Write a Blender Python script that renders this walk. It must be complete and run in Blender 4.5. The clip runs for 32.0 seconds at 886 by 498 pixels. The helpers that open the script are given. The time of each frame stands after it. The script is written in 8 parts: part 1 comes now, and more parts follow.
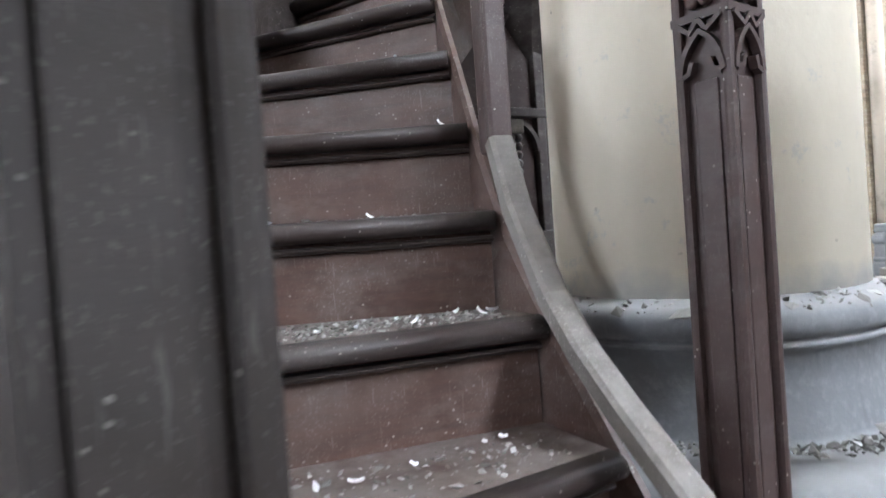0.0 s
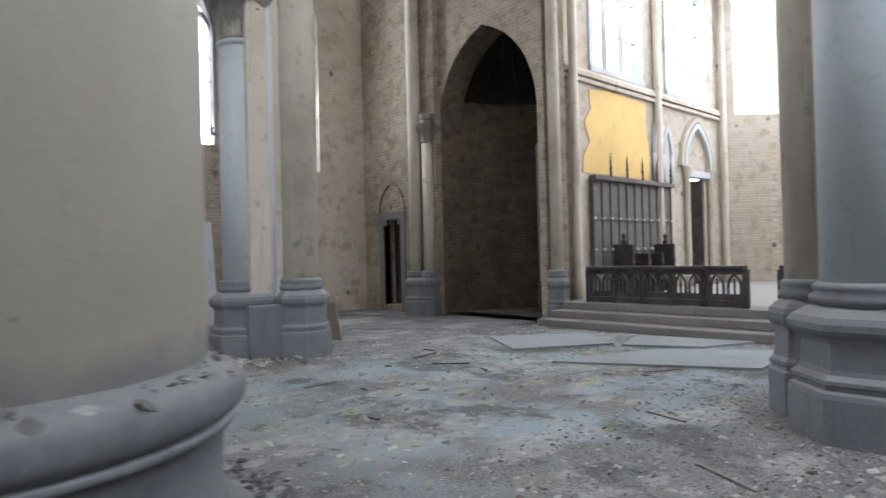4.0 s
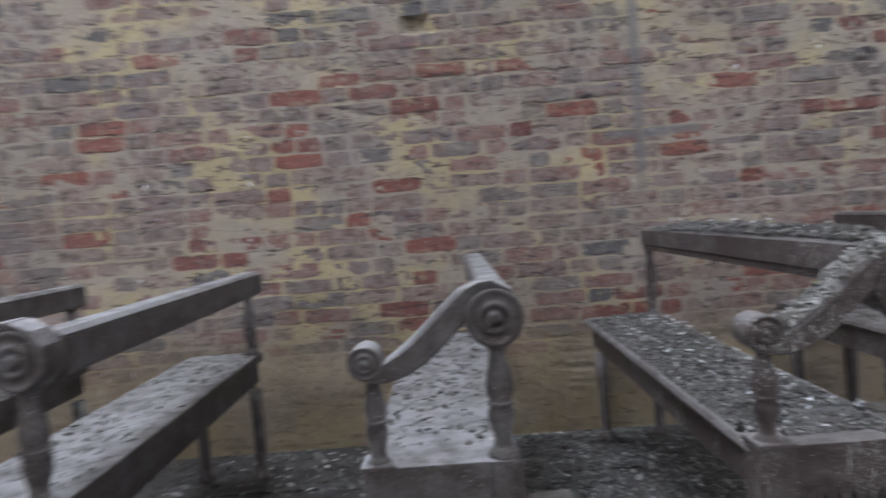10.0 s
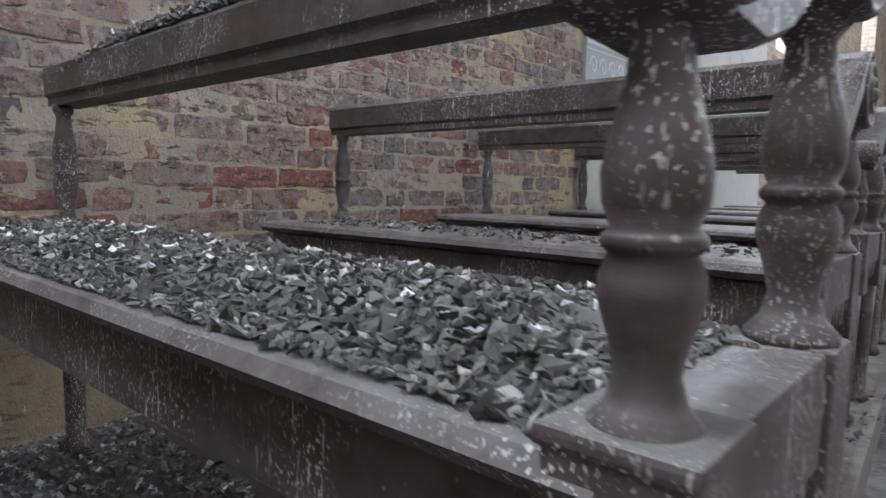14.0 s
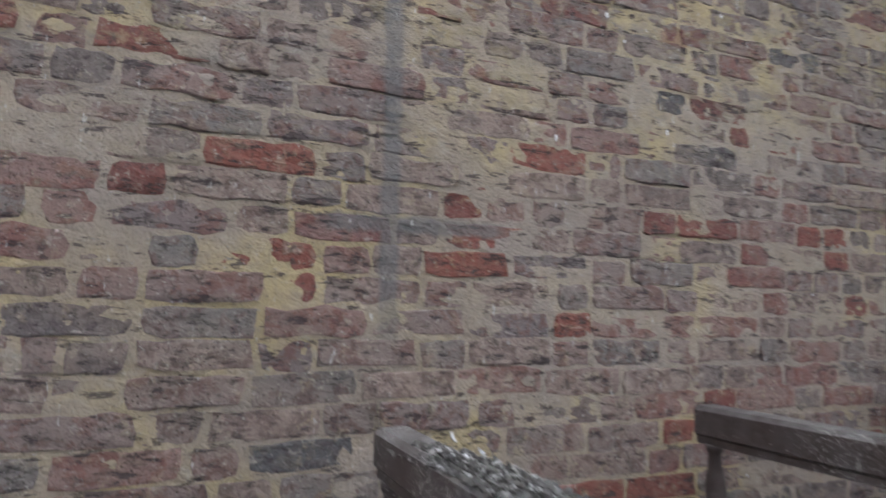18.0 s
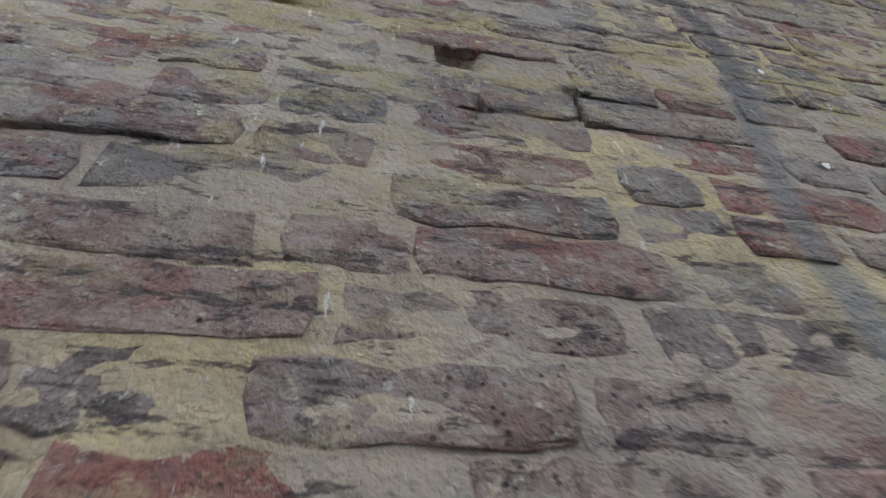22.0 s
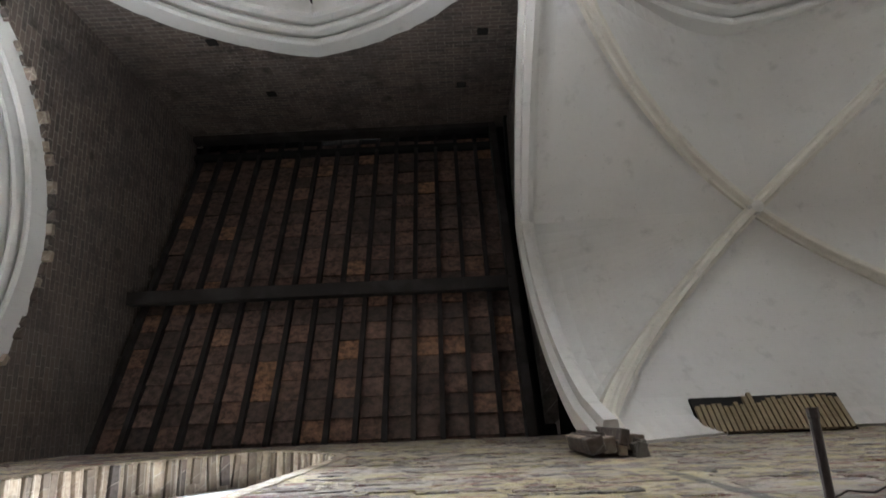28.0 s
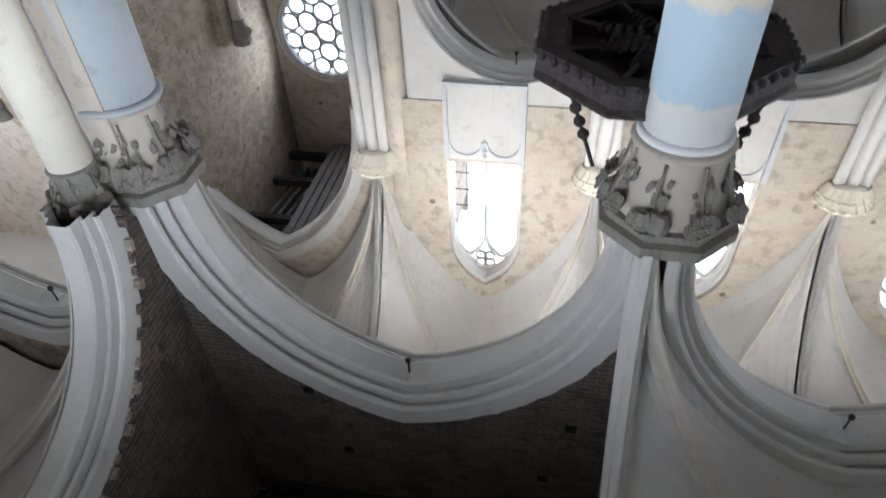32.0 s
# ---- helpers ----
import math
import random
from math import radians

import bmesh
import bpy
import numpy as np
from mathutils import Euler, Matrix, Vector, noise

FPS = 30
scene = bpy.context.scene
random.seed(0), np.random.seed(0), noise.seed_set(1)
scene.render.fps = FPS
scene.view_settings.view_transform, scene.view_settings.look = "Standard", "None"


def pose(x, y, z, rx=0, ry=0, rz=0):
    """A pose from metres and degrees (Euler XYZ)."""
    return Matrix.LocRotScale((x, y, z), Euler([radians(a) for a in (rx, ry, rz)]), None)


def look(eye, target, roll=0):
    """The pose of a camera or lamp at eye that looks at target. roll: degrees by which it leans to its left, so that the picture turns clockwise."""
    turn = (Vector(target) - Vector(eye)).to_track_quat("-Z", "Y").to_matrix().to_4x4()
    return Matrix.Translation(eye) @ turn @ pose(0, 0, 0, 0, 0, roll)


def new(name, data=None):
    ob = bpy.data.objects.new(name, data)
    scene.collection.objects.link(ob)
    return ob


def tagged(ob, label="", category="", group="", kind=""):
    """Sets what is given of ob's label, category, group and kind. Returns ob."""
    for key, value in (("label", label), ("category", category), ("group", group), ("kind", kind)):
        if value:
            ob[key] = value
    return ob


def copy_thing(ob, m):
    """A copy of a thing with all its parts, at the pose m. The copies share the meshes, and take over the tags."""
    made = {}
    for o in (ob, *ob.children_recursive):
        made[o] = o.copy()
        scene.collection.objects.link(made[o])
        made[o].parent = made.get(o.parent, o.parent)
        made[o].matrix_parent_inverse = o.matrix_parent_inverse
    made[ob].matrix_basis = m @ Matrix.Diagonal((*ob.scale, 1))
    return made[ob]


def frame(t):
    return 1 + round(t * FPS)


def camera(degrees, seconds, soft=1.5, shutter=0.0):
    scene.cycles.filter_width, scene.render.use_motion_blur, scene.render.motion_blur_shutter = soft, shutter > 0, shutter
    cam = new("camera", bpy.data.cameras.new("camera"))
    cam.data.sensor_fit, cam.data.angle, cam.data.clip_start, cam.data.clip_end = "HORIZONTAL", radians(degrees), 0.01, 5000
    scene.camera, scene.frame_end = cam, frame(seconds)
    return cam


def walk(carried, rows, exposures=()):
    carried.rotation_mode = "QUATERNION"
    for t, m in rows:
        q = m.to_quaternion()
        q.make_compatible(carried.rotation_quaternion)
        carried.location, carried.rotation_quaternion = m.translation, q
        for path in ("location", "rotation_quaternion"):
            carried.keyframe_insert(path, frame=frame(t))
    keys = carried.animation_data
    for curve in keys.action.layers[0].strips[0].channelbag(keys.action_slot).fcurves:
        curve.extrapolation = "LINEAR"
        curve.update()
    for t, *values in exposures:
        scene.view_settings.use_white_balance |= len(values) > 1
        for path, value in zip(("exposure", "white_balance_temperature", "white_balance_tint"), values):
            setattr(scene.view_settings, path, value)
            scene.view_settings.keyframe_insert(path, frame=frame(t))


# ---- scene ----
import collections

# ------------------------------------------------------------------ camera
CAM_ROWS = [
    (0.0, 0.413, 0.030, 1.290, 88.86, 4.09, -20.74),
    (0.5, 0.529, 0.073, 1.321, 90.04, 2.72, -19.36),
    (1.0, 0.628, 0.099, 1.337, 91.72, 2.90, -20.88),
    (1.5, 0.759, 0.112, 1.325, 92.18, 2.76, -21.00),
    (2.0, 0.895, 0.111, 1.315, 91.74, 2.57, -22.40),
    (2.5, 0.989, 0.116, 1.311, 91.65, 3.02, -28.67),
    (4.5, 1.645, 0.082, 1.282, 90.65, 1.15, -47.85),
    (5.0, 1.822, 0.093, 1.312, 90.90, 1.60, -54.44),
    (5.5, 1.991, 0.129, 1.324, 91.08, 1.62, -62.60),
    (6.0, 2.167, 0.162, 1.331, 91.33, 1.60, -75.23),
    (6.5, 2.360, 0.121, 1.319, 91.67, 1.32, -84.12),
    (7.0, 2.532, 0.079, 1.305, 91.90, 0.87, -92.76),
    (7.5, 2.646, 0.051, 1.281, 91.97, 1.14, -103.39),
    (8.0, 2.742, 0.011, 1.268, 91.15, 1.09, -117.46),
    (8.5, 2.839, -0.107, 1.233, 90.46, 2.74, -127.90),
    (9.0, 2.901, -0.278, 1.237, 89.51, 3.29, -141.02),
    (9.5, 2.916, -0.391, 1.203, 88.89, 3.14, -160.18),
    (10.0, 2.950, -0.551, 1.219, 87.15, 4.37, -179.40),
    (10.5, 2.916, -0.731, 1.160, 86.36, 4.68, -193.20),
    (11.0, 2.847, -0.930, 1.122, 84.57, 2.35, -204.71),
    (11.5, 2.800, -1.091, 1.052, 83.52, 0.17, -214.34),
    (12.0, 2.767, -1.260, 0.983, 82.72, -1.67, -222.63),
    (12.5, 2.714, -1.403, 0.912, 82.81, -1.78, -224.49),
    (13.0, 2.654, -1.541, 0.835, 83.99, -1.22, -226.34),
    (13.5, 2.630, -1.663, 0.808, 84.59, -0.77, -229.16),
    (15.5, 2.514, -1.914, 0.905, 84.00, -1.38, -223.10),
    (16.0, 2.474, -1.946, 0.952, 86.20, -0.17, -221.48),
    (16.5, 2.456, -1.982, 1.017, 90.81, 0.18, -219.16),
    (17.0, 2.437, -2.030, 1.098, 93.78, 1.06, -213.58),
    (17.5, 2.437, -2.099, 1.216, 95.53, 0.57, -208.02),
    (18.0, 2.462, -2.238, 1.339, 95.92, -0.95, -202.59),
    (18.5, 2.493, -2.413, 1.395, 97.59, -1.55, -199.46),
    (19.0, 2.507, -2.552, 1.433, 103.17, -0.65, -197.21),
    (19.5, 2.516, -2.736, 1.464, 109.80, 0.31, -195.65),
    (20.0, 2.528, -2.901, 1.527, 115.51, 1.07, -194.26),
    (20.5, 2.536, -3.064, 1.566, 120.50, 2.38, -193.48),
    (21.0, 2.524, -3.215, 1.628, 127.44, 3.14, -192.20),
    (21.5, 2.528, -3.295, 1.698, 131.63, 3.91, -192.73),
    (22.0, 2.518, -3.422, 1.769, 137.60, 4.84, -191.89),
    (22.5, 2.517, -3.496, 1.832, 143.05, 5.66, -189.23),
    (23.0, 2.518, -3.539, 1.888, 147.83, 5.78, -186.34),
    (23.5, 2.539, -3.570, 1.956, 152.96, 4.83, -183.80),
    (24.0, 2.567, -3.594, 2.016, 160.36, 4.07, -182.45),
    (24.5, 2.580, -3.611, 2.060, 165.95, 3.28, -181.34),
    (25.0, 2.591, -3.601, 2.105, 171.97, 2.47, -179.99),
    (25.5, 2.603, -3.590, 2.135, 176.81, 1.67, -178.62),
    (26.0, 2.607, -3.577, 2.164, 181.84, 0.84, -176.99),
    (26.5, 2.609, -3.561, 2.177, 185.54, 0.18, -176.69),
    (28.5, 2.580, -3.583, 2.225, 198.37, -1.99, -178.21),
    (29.0, 2.561, -3.596, 2.267, 202.60, -2.55, -178.97),
    (29.5, 2.547, -3.587, 2.286, 206.66, -2.76, -180.26),
    (30.0, 2.551, -3.551, 2.302, 211.08, -2.95, -181.90),
    (30.5, 2.546, -3.523, 2.307, 215.40, -3.36, -183.23),
    (31.0, 2.557, -3.485, 2.298, 219.82, -3.27, -185.45),
    (31.5, 2.559, -3.456, 2.297, 223.89, -2.93, -188.14),
    (32.0, 2.556, -3.416, 2.293, 227.87, -2.23, -190.69),
]
cam = camera(69.6, 32.0, shutter=0.5)
walk(cam, [(t, pose(x, y, z, a, b, c)) for t, x, y, z, a, b, c in CAM_ROWS],
     [(0.0, 1.5, 5900, 10), (1.2, 1.6, 5900, 10), (2.2, 1.1, 5900, 10), (4.5, -0.25, 5900, 11), (7.0, 0.05, 5900, 12), (9.0, 0.2, 5750, 12), (10.0, 0.45, 5750, 12), (12.0, 0.5, 5750, 12), (13.0, 0.5, 5750, 12), (15.5, 0.75, 5900, 12), (17.0, 0.7, 5900, 12), (18.0, 0.52, 5900, 12), (19.0, 0.5, 5900, 12), (22.0, 0.4, 5700, 8), (24.5, 0.15, 5750, 6), (26.0, 0.2, 5900, 6), (28.0, 0.6, 6200, 9), (29.0, 0.6, 6100, 9), (30.0, 0.35, 5800, 9), (31.0, -0.05, 5800, 10), (32.0, -0.5, 5800, 10)])

# ------------------------------------------------------------------ world and light
world = bpy.data.worlds.new("sky")
scene.world = world
world.use_nodes = True
wn = world.node_tree
sky = wn.nodes.new("ShaderNodeTexSky")
sky.sky_type = 'NISHITA'
sky.sun_disc = False
sky.sun_elevation = radians(35)
sky.sun_rotation = radians(200)
wn.links.new(sky.outputs[0], wn.nodes["Background"].inputs[0])
wn.nodes["Background"].inputs[1].default_value = 0.15
sun = new("sun", bpy.data.lights.new("sun", 'SUN'))
sun.data.energy = 0.5
sun.data.angle = radians(10)
sun.data.color = (1.0, 0.95, 0.88)
sun.matrix_world = look((0, -20, 25), (4, 4, 0))


def window_light(x, y, z, tx, ty, tz, w, h, watts, color=(0.93, 0.96, 1.0)):
    la = bpy.data.lights.new("window_light", 'AREA')
    la.shape, la.size, la.size_y, la.energy, la.color = 'RECTANGLE', w, h, watts, color
    ob = new("window_light", la)
    ob.matrix_world = look((x, y, z), (tx, ty, tz))
    return ob


# daylight of the large windows
window_light(13.8, 7.6, 8.0, 13.8, 4.0, 3.0, 2.0, 5.0, 260, (1.0, 0.97, 0.9))
window_light(17.0, 7.6, 8.0, 16.5, 4.0, 3.0, 2.0, 5.0, 220)
window_light(19.8, 4.6, 8.0, 14.0, 4.6, 3.0, 4.0, 5.0, 380)
for wx, watts in ((4.05, 240), (-0.6, 140), (-5.2, 110)):
    window_light(wx, 7.5, 11.6, wx, 2.0, 8.0, 1.4, 3.0, watts, (1.0, 0.96, 0.88))
for wx in (6.6, 0.4):
    window_light(wx, 13.2, 5.2, wx, 6.0, 1.5, 1.3, 3.4, 90)
window_light(9.0, 13.2, 6.0, 9.0, 6.0, 2.0, 1.2, 4.5, 110)
window_light(4.25, -3.9, 5.6, 4.6, -1.0, 1.2, 1.4, 3.0, 350)
window_light(9.55, 13.2, 9.95, 9.0, 9.0, 9.5, 2.2, 2.2, 170)
# south clerestory windows, which light the north side of the nave
for wx, watts in ((4.05, 265), (-0.6, 190), (-5.25, 135)):
    window_light(wx, 1.75, 12.4, wx, 7.6, 9.8, 1.3, 1.4, watts, (1.0, 0.95, 0.88)).data.spread = radians(105)
window_light(9.2, -3.75, 5.4, 9.0, 0.0, 1.5, 1.2, 2.6, 80)
window_light(-5.9, -3.75, 4.4, -4.5, 0.0, 1.0, 1.1, 3.2, 250)
window_light(-13.2, 4.6, 6.0, 0.0, 4.0, 1.5, 3.6, 6.0, 230)

# ------------------------------------------------------------------ materials


class Mat:
    """A node material built step by step."""

    def __init__(self, name, rough=0.8, metal=0.0, spec=0.3):
        self.m = bpy.data.materials.new(name)
        self.m.use_nodes = True
        self.t = self.m.node_tree
        self.b = self.t.nodes["Principled BSDF"]
        self.b.inputs["Roughness"].default_value = rough
        self.b.inputs["Metallic"].default_value = metal
        self.b.inputs["Specular IOR Level"].default_value = spec
        self.tc = self.t.nodes.new("ShaderNodeTexCoord")
        self.geo = self.t.nodes.new("ShaderNodeNewGeometry")

    def link(self, a, b):
        self.t.links.new(a, b)

    def math(self, op, a, b=0.5, clamp=False):
        n = self.t.nodes.new("ShaderNodeMath")
        n.operation, n.use_clamp = op, clamp
        for k, v in enumerate((a, b)):
            if isinstance(v, (int, float)):
                n.inputs[k].default_value = v
            else:
                self.link(v, n.inputs[k])
        return n.outputs[0]

    def noise(self, scale, detail=4.0, rough=0.55, stretch=(1, 1, 1), dist=0.0, world_co=True):
        mp = self.t.nodes.new("ShaderNodeMapping")
        mp.inputs["Scale"].default_value = stretch
        self.link(self.geo.outputs["Position"] if world_co else self.tc.outputs["Object"], mp.inputs["Vector"])
        n = self.t.nodes.new("ShaderNodeTexNoise")
        n.inputs["Scale"].default_value = scale
        n.inputs["Detail"].default_value = detail
        n.inputs["Roughness"].default_value = rough
        n.inputs["Distortion"].default_value = dist
        self.link(mp.outputs[0], n.inputs["Vector"])
        return n.outputs["Fac"]

    def cells(self, scale, stretch=(1, 1, 1), feature='F1'):
        mp = self.t.nodes.new("ShaderNodeMapping")
        mp.inputs["Scale"].default_value = stretch
        self.link(self.geo.outputs["Position"], mp.inputs["Vector"])
        n = self.t.nodes.new("ShaderNodeTexVoronoi")
        n.feature = feature
        n.inputs["Scale"].default_value = scale
        self.link(mp.outputs[0], n.inputs["Vector"])
        return n

    def ramp(self, fac, stops):
        n = self.t.nodes.new("ShaderNodeValToRGB")
        e = n.color_ramp.elements
        while len(e) < len(stops):
            e.new(0.5)
        for el, (p, c) in zip(e, stops):
            el.position = p
            el.color = (*c, 1) if len(c) == 3 else c
        self.link(fac, n.inputs[0])
        return n.outputs[0]

    def step(self, fac, lo, hi):
        n = self.t.nodes.new("ShaderNodeMapRange")
        n.inputs["From Min"].default_value = lo
        n.inputs["From Max"].default_value = hi
        self.link(fac, n.inputs["Value"])
        return n.outputs[0]

    def mix(self, fac, a, b, blend='MIX'):
        n = self.t.nodes.new("ShaderNodeMix")
        n.data_type, n.blend_type = 'RGBA', blend
        for k, v in ((0, fac), (6, a), (7, b)):
            if isinstance(v, (int, float)):
                n.inputs[k].default_value = v
            elif isinstance(v, tuple):
                n.inputs[k].default_value = (*v, 1)
            else:
                self.link(v, n.inputs[k])
        return n.outputs[2]

    def color(self, c):
        if isinstance(c, tuple):
            self.b.inputs["Base Color"].default_value = (*c, 1)
        else:
            self.link(c, self.b.inputs["Base Color"])
        return self

    def bump(self, h, strength=0.4, dist=0.01):
        n = self.t.nodes.new("ShaderNodeBump")
        n.inputs["Strength"].default_value = strength
        n.inputs["Distance"].default_value = dist
        self.link(h, n.inputs["Height"])
        self.link(n.outputs[0], self.b.inputs["Normal"])
        return self

    def up(self):
        s = self.t.nodes.new("ShaderNodeSeparateXYZ")
        self.link(self.geo.outputs["Normal"], s.inputs[0])
        return s.outputs[2]

    def wall_co(self):
        s = self.t.nodes.new("ShaderNodeSeparateXYZ")
        self.link(self.geo.outputs["Position"], s.inputs[0])
        c = self.t.nodes.new("ShaderNodeCombineXYZ")
        self.link(self.math('ADD', s.outputs[0], s.outputs[1]), c.inputs[0])
        self.link(s.outputs[2], c.inputs[1])
        return c.outputs[0]

    def bricks(self, c1, c2, mortar, width=0.215, height=0.062, gap=0.011):
        n = self.t.nodes.new("ShaderNodeTexBrick")
        n.inputs["Color1"].default_value = (*c1, 1)
        n.inputs["Color2"].default_value = (*c2, 1)
        n.inputs["Mortar"].default_value = (*mortar, 1)
        n.inputs["Scale"].default_value = 1.0
        n.inputs["Mortar Size"].default_value = gap / 2
        n.inputs["Mortar Smooth"].default_value = 0.3
        n.inputs["Brick Width"].default_value = width
        n.inputs["Row Height"].default_value = height + gap
        self.link(self.wall_co(), n.inputs["Vector"])
        return n


def make_brick_far(name, c1, c2, mortar, tint=(0.42, 0.33, 0.2), stain=(0.16, 0.11, 0.07), dusty=None, wash=1.0):
    m = Mat(name, 0.92)
    b = m.bricks(c1, c2, mortar)
    big = m.noise(0.55, 5)
    mid = m.noise(4.0, 5)
    fine = m.noise(30, 4)
    col = m.mix(m.math('MULTIPLY', m.step(big, 0.45, 0.7), wash), b.outputs["Color"], tint)
    col = m.mix(m.math('MULTIPLY', m.step(mid, 0.5, 0.66), 0.75), col, stain)
    pits = m.cells(1.15)
    col = m.mix(m.math('MULTIPLY', m.step(pits.outputs["Distance"], 0.1, 0.06), 0.85), col, (0.03, 0.025, 0.02))
    col = m.mix(m.math('MULTIPLY', m.step(m.noise(1.3, 6, 0.7), 0.5, 0.62), 0.62), col, tuple(v * 1.6 for v in stain))
    col = m.mix(m.math('MULTIPLY', m.step(fine, 0.35, 0.65), 0.3), col, dusty or (0.5, 0.44, 0.35))
    m.color(col)
    h = m.math('ADD', m.math('MULTIPLY', b.outputs["Fac"], -0.8), m.math('MULTIPLY', fine, 0.7))
    return m.bump(h, 0.7, 0.008).m


BRICK_YELLOW = make_brick_far("weathered_yellow_brick", (0.34, 0.27, 0.185), (0.2, 0.16, 0.12), (0.42, 0.37, 0.3), (0.33, 0.28, 0.215), (0.12, 0.085, 0.06), None, 0.5)
BRICK_GREY = make_brick_far("dusty_grey_brick", (0.35, 0.27, 0.2), (0.21, 0.17, 0.14), (0.44, 0.39, 0.32), (0.36, 0.3, 0.24), (0.11, 0.08, 0.065), None, 0.5)
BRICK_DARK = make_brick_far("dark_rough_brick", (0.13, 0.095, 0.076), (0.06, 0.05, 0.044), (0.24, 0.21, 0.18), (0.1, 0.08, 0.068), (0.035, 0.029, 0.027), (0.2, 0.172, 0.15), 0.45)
# browner, darker brick; the shade inside the north chapel is in its colour
BRICK_SHADED = make_brick_far("shaded_brown_brick", (0.19, 0.145, 0.1), (0.115, 0.09, 0.07), (0.22, 0.19, 0.15), (0.17, 0.135, 0.1), (0.06, 0.045, 0.035), (0.2, 0.17, 0.13), 0.5)
BRICK_PALE = make_brick_far("pale_limewashed_brick", (0.52, 0.46, 0.38), (0.44, 0.39, 0.33), (0.58, 0.53, 0.46), (0.56, 0.51, 0.43), (0.3, 0.24, 0.18))


def make_plaster(name, base, dirt, dirt_amount=0.5, rough=0.85):
    m = Mat(name, rough)
    big = m.noise(0.8, 5, 0.6)
    mid = m.noise(5.0, 6, 0.6)
    fine = m.noise(60, 3)
    col = m.mix(m.math('MULTIPLY', m.step(big, 0.45, 0.75), dirt_amount), base, dirt)
    col = m.mix(m.math('MULTIPLY', m.step(mid, 0.58, 0.8), dirt_amount), col, tuple(v * 0.6 for v in dirt))
    spots = m.cells(9.0)
    col = m.mix(m.math('MULTIPLY', m.step(spots.outputs["Distance"], 0.07, 0.04), 0.5), col, (0.2, 0.16, 0.12))
    # chips, flecks and run marks in the old paint
    flecks = m.cells(26.0)
    some = m.step(m.noise(7.0, 5, 0.7), 0.52, 0.6)
    rim = m.math('ADD', flecks.outputs["Distance"], m.math('MULTIPLY', m.noise(70.0, 3), 0.35))
    w = m.math('MULTIPLY', m.step(rim, 0.27, 0.2), some)
    col = m.mix(m.math('MULTIPLY', w, 0.55), col, tuple(v * 0.35 for v in dirt))
    runs = m.noise(22.0, 4, 0.6, (1.0, 1.0, 0.05))
    col = m.mix(m.math('MULTIPLY', m.step(runs, 0.6, 0.72), 0.3 * dirt_amount), col, tuple(v * 0.55 for v in dirt))
    m.color(col)
    return m.bump(m.math('ADD', m.math('SUBTRACT', mid, m.math('MULTIPLY', w, 0.4)), m.math('MULTIPLY', fine, 0.3)), 0.3, 0.006).m


PLASTER_WHITE = make_plaster("white_vault_plaster", (0.6, 0.58, 0.545), (0.45, 0.43, 0.39), 0.5)
PLASTER_VAULT = make_plaster("greyed_vault_plaster", (0.59, 0.57, 0.54), (0.46, 0.44, 0.41), 0.5)
# greyer copy of the white plaster; the arch soffits' shade is in its colour
PLASTER_ARCH = make_plaster("shaded_arch_plaster", (0.56, 0.545, 0.515), (0.43, 0.415, 0.385), 0.5)
PLASTER_RIB = make_plaster("dusty_rib_plaster", (0.6, 0.565, 0.49), (0.42, 0.39, 0.34), 0.6)
PLASTER_CREAM = make_plaster("cream_plaster", (0.84, 0.78, 0.65), (0.68, 0.62, 0.51), 0.5)
PLASTER_GREY = make_plaster("grey_limewash", (0.55, 0.56, 0.57), (0.38, 0.39, 0.4), 0.6)
PLASTER_WALL = make_plaster("pale_wall_plaster", (0.42, 0.42, 0.408), (0.3, 0.305, 0.305), 0.6)
PLASTER_OCHRE = make_plaster("ochre_plaster", (0.72, 0.5, 0.2), (0.55, 0.36, 0.14), 0.6)
DADO_GREY = make_plaster("grey_painted_dado", (0.36, 0.38, 0.39), (0.27, 0.29, 0.3), 0.6)


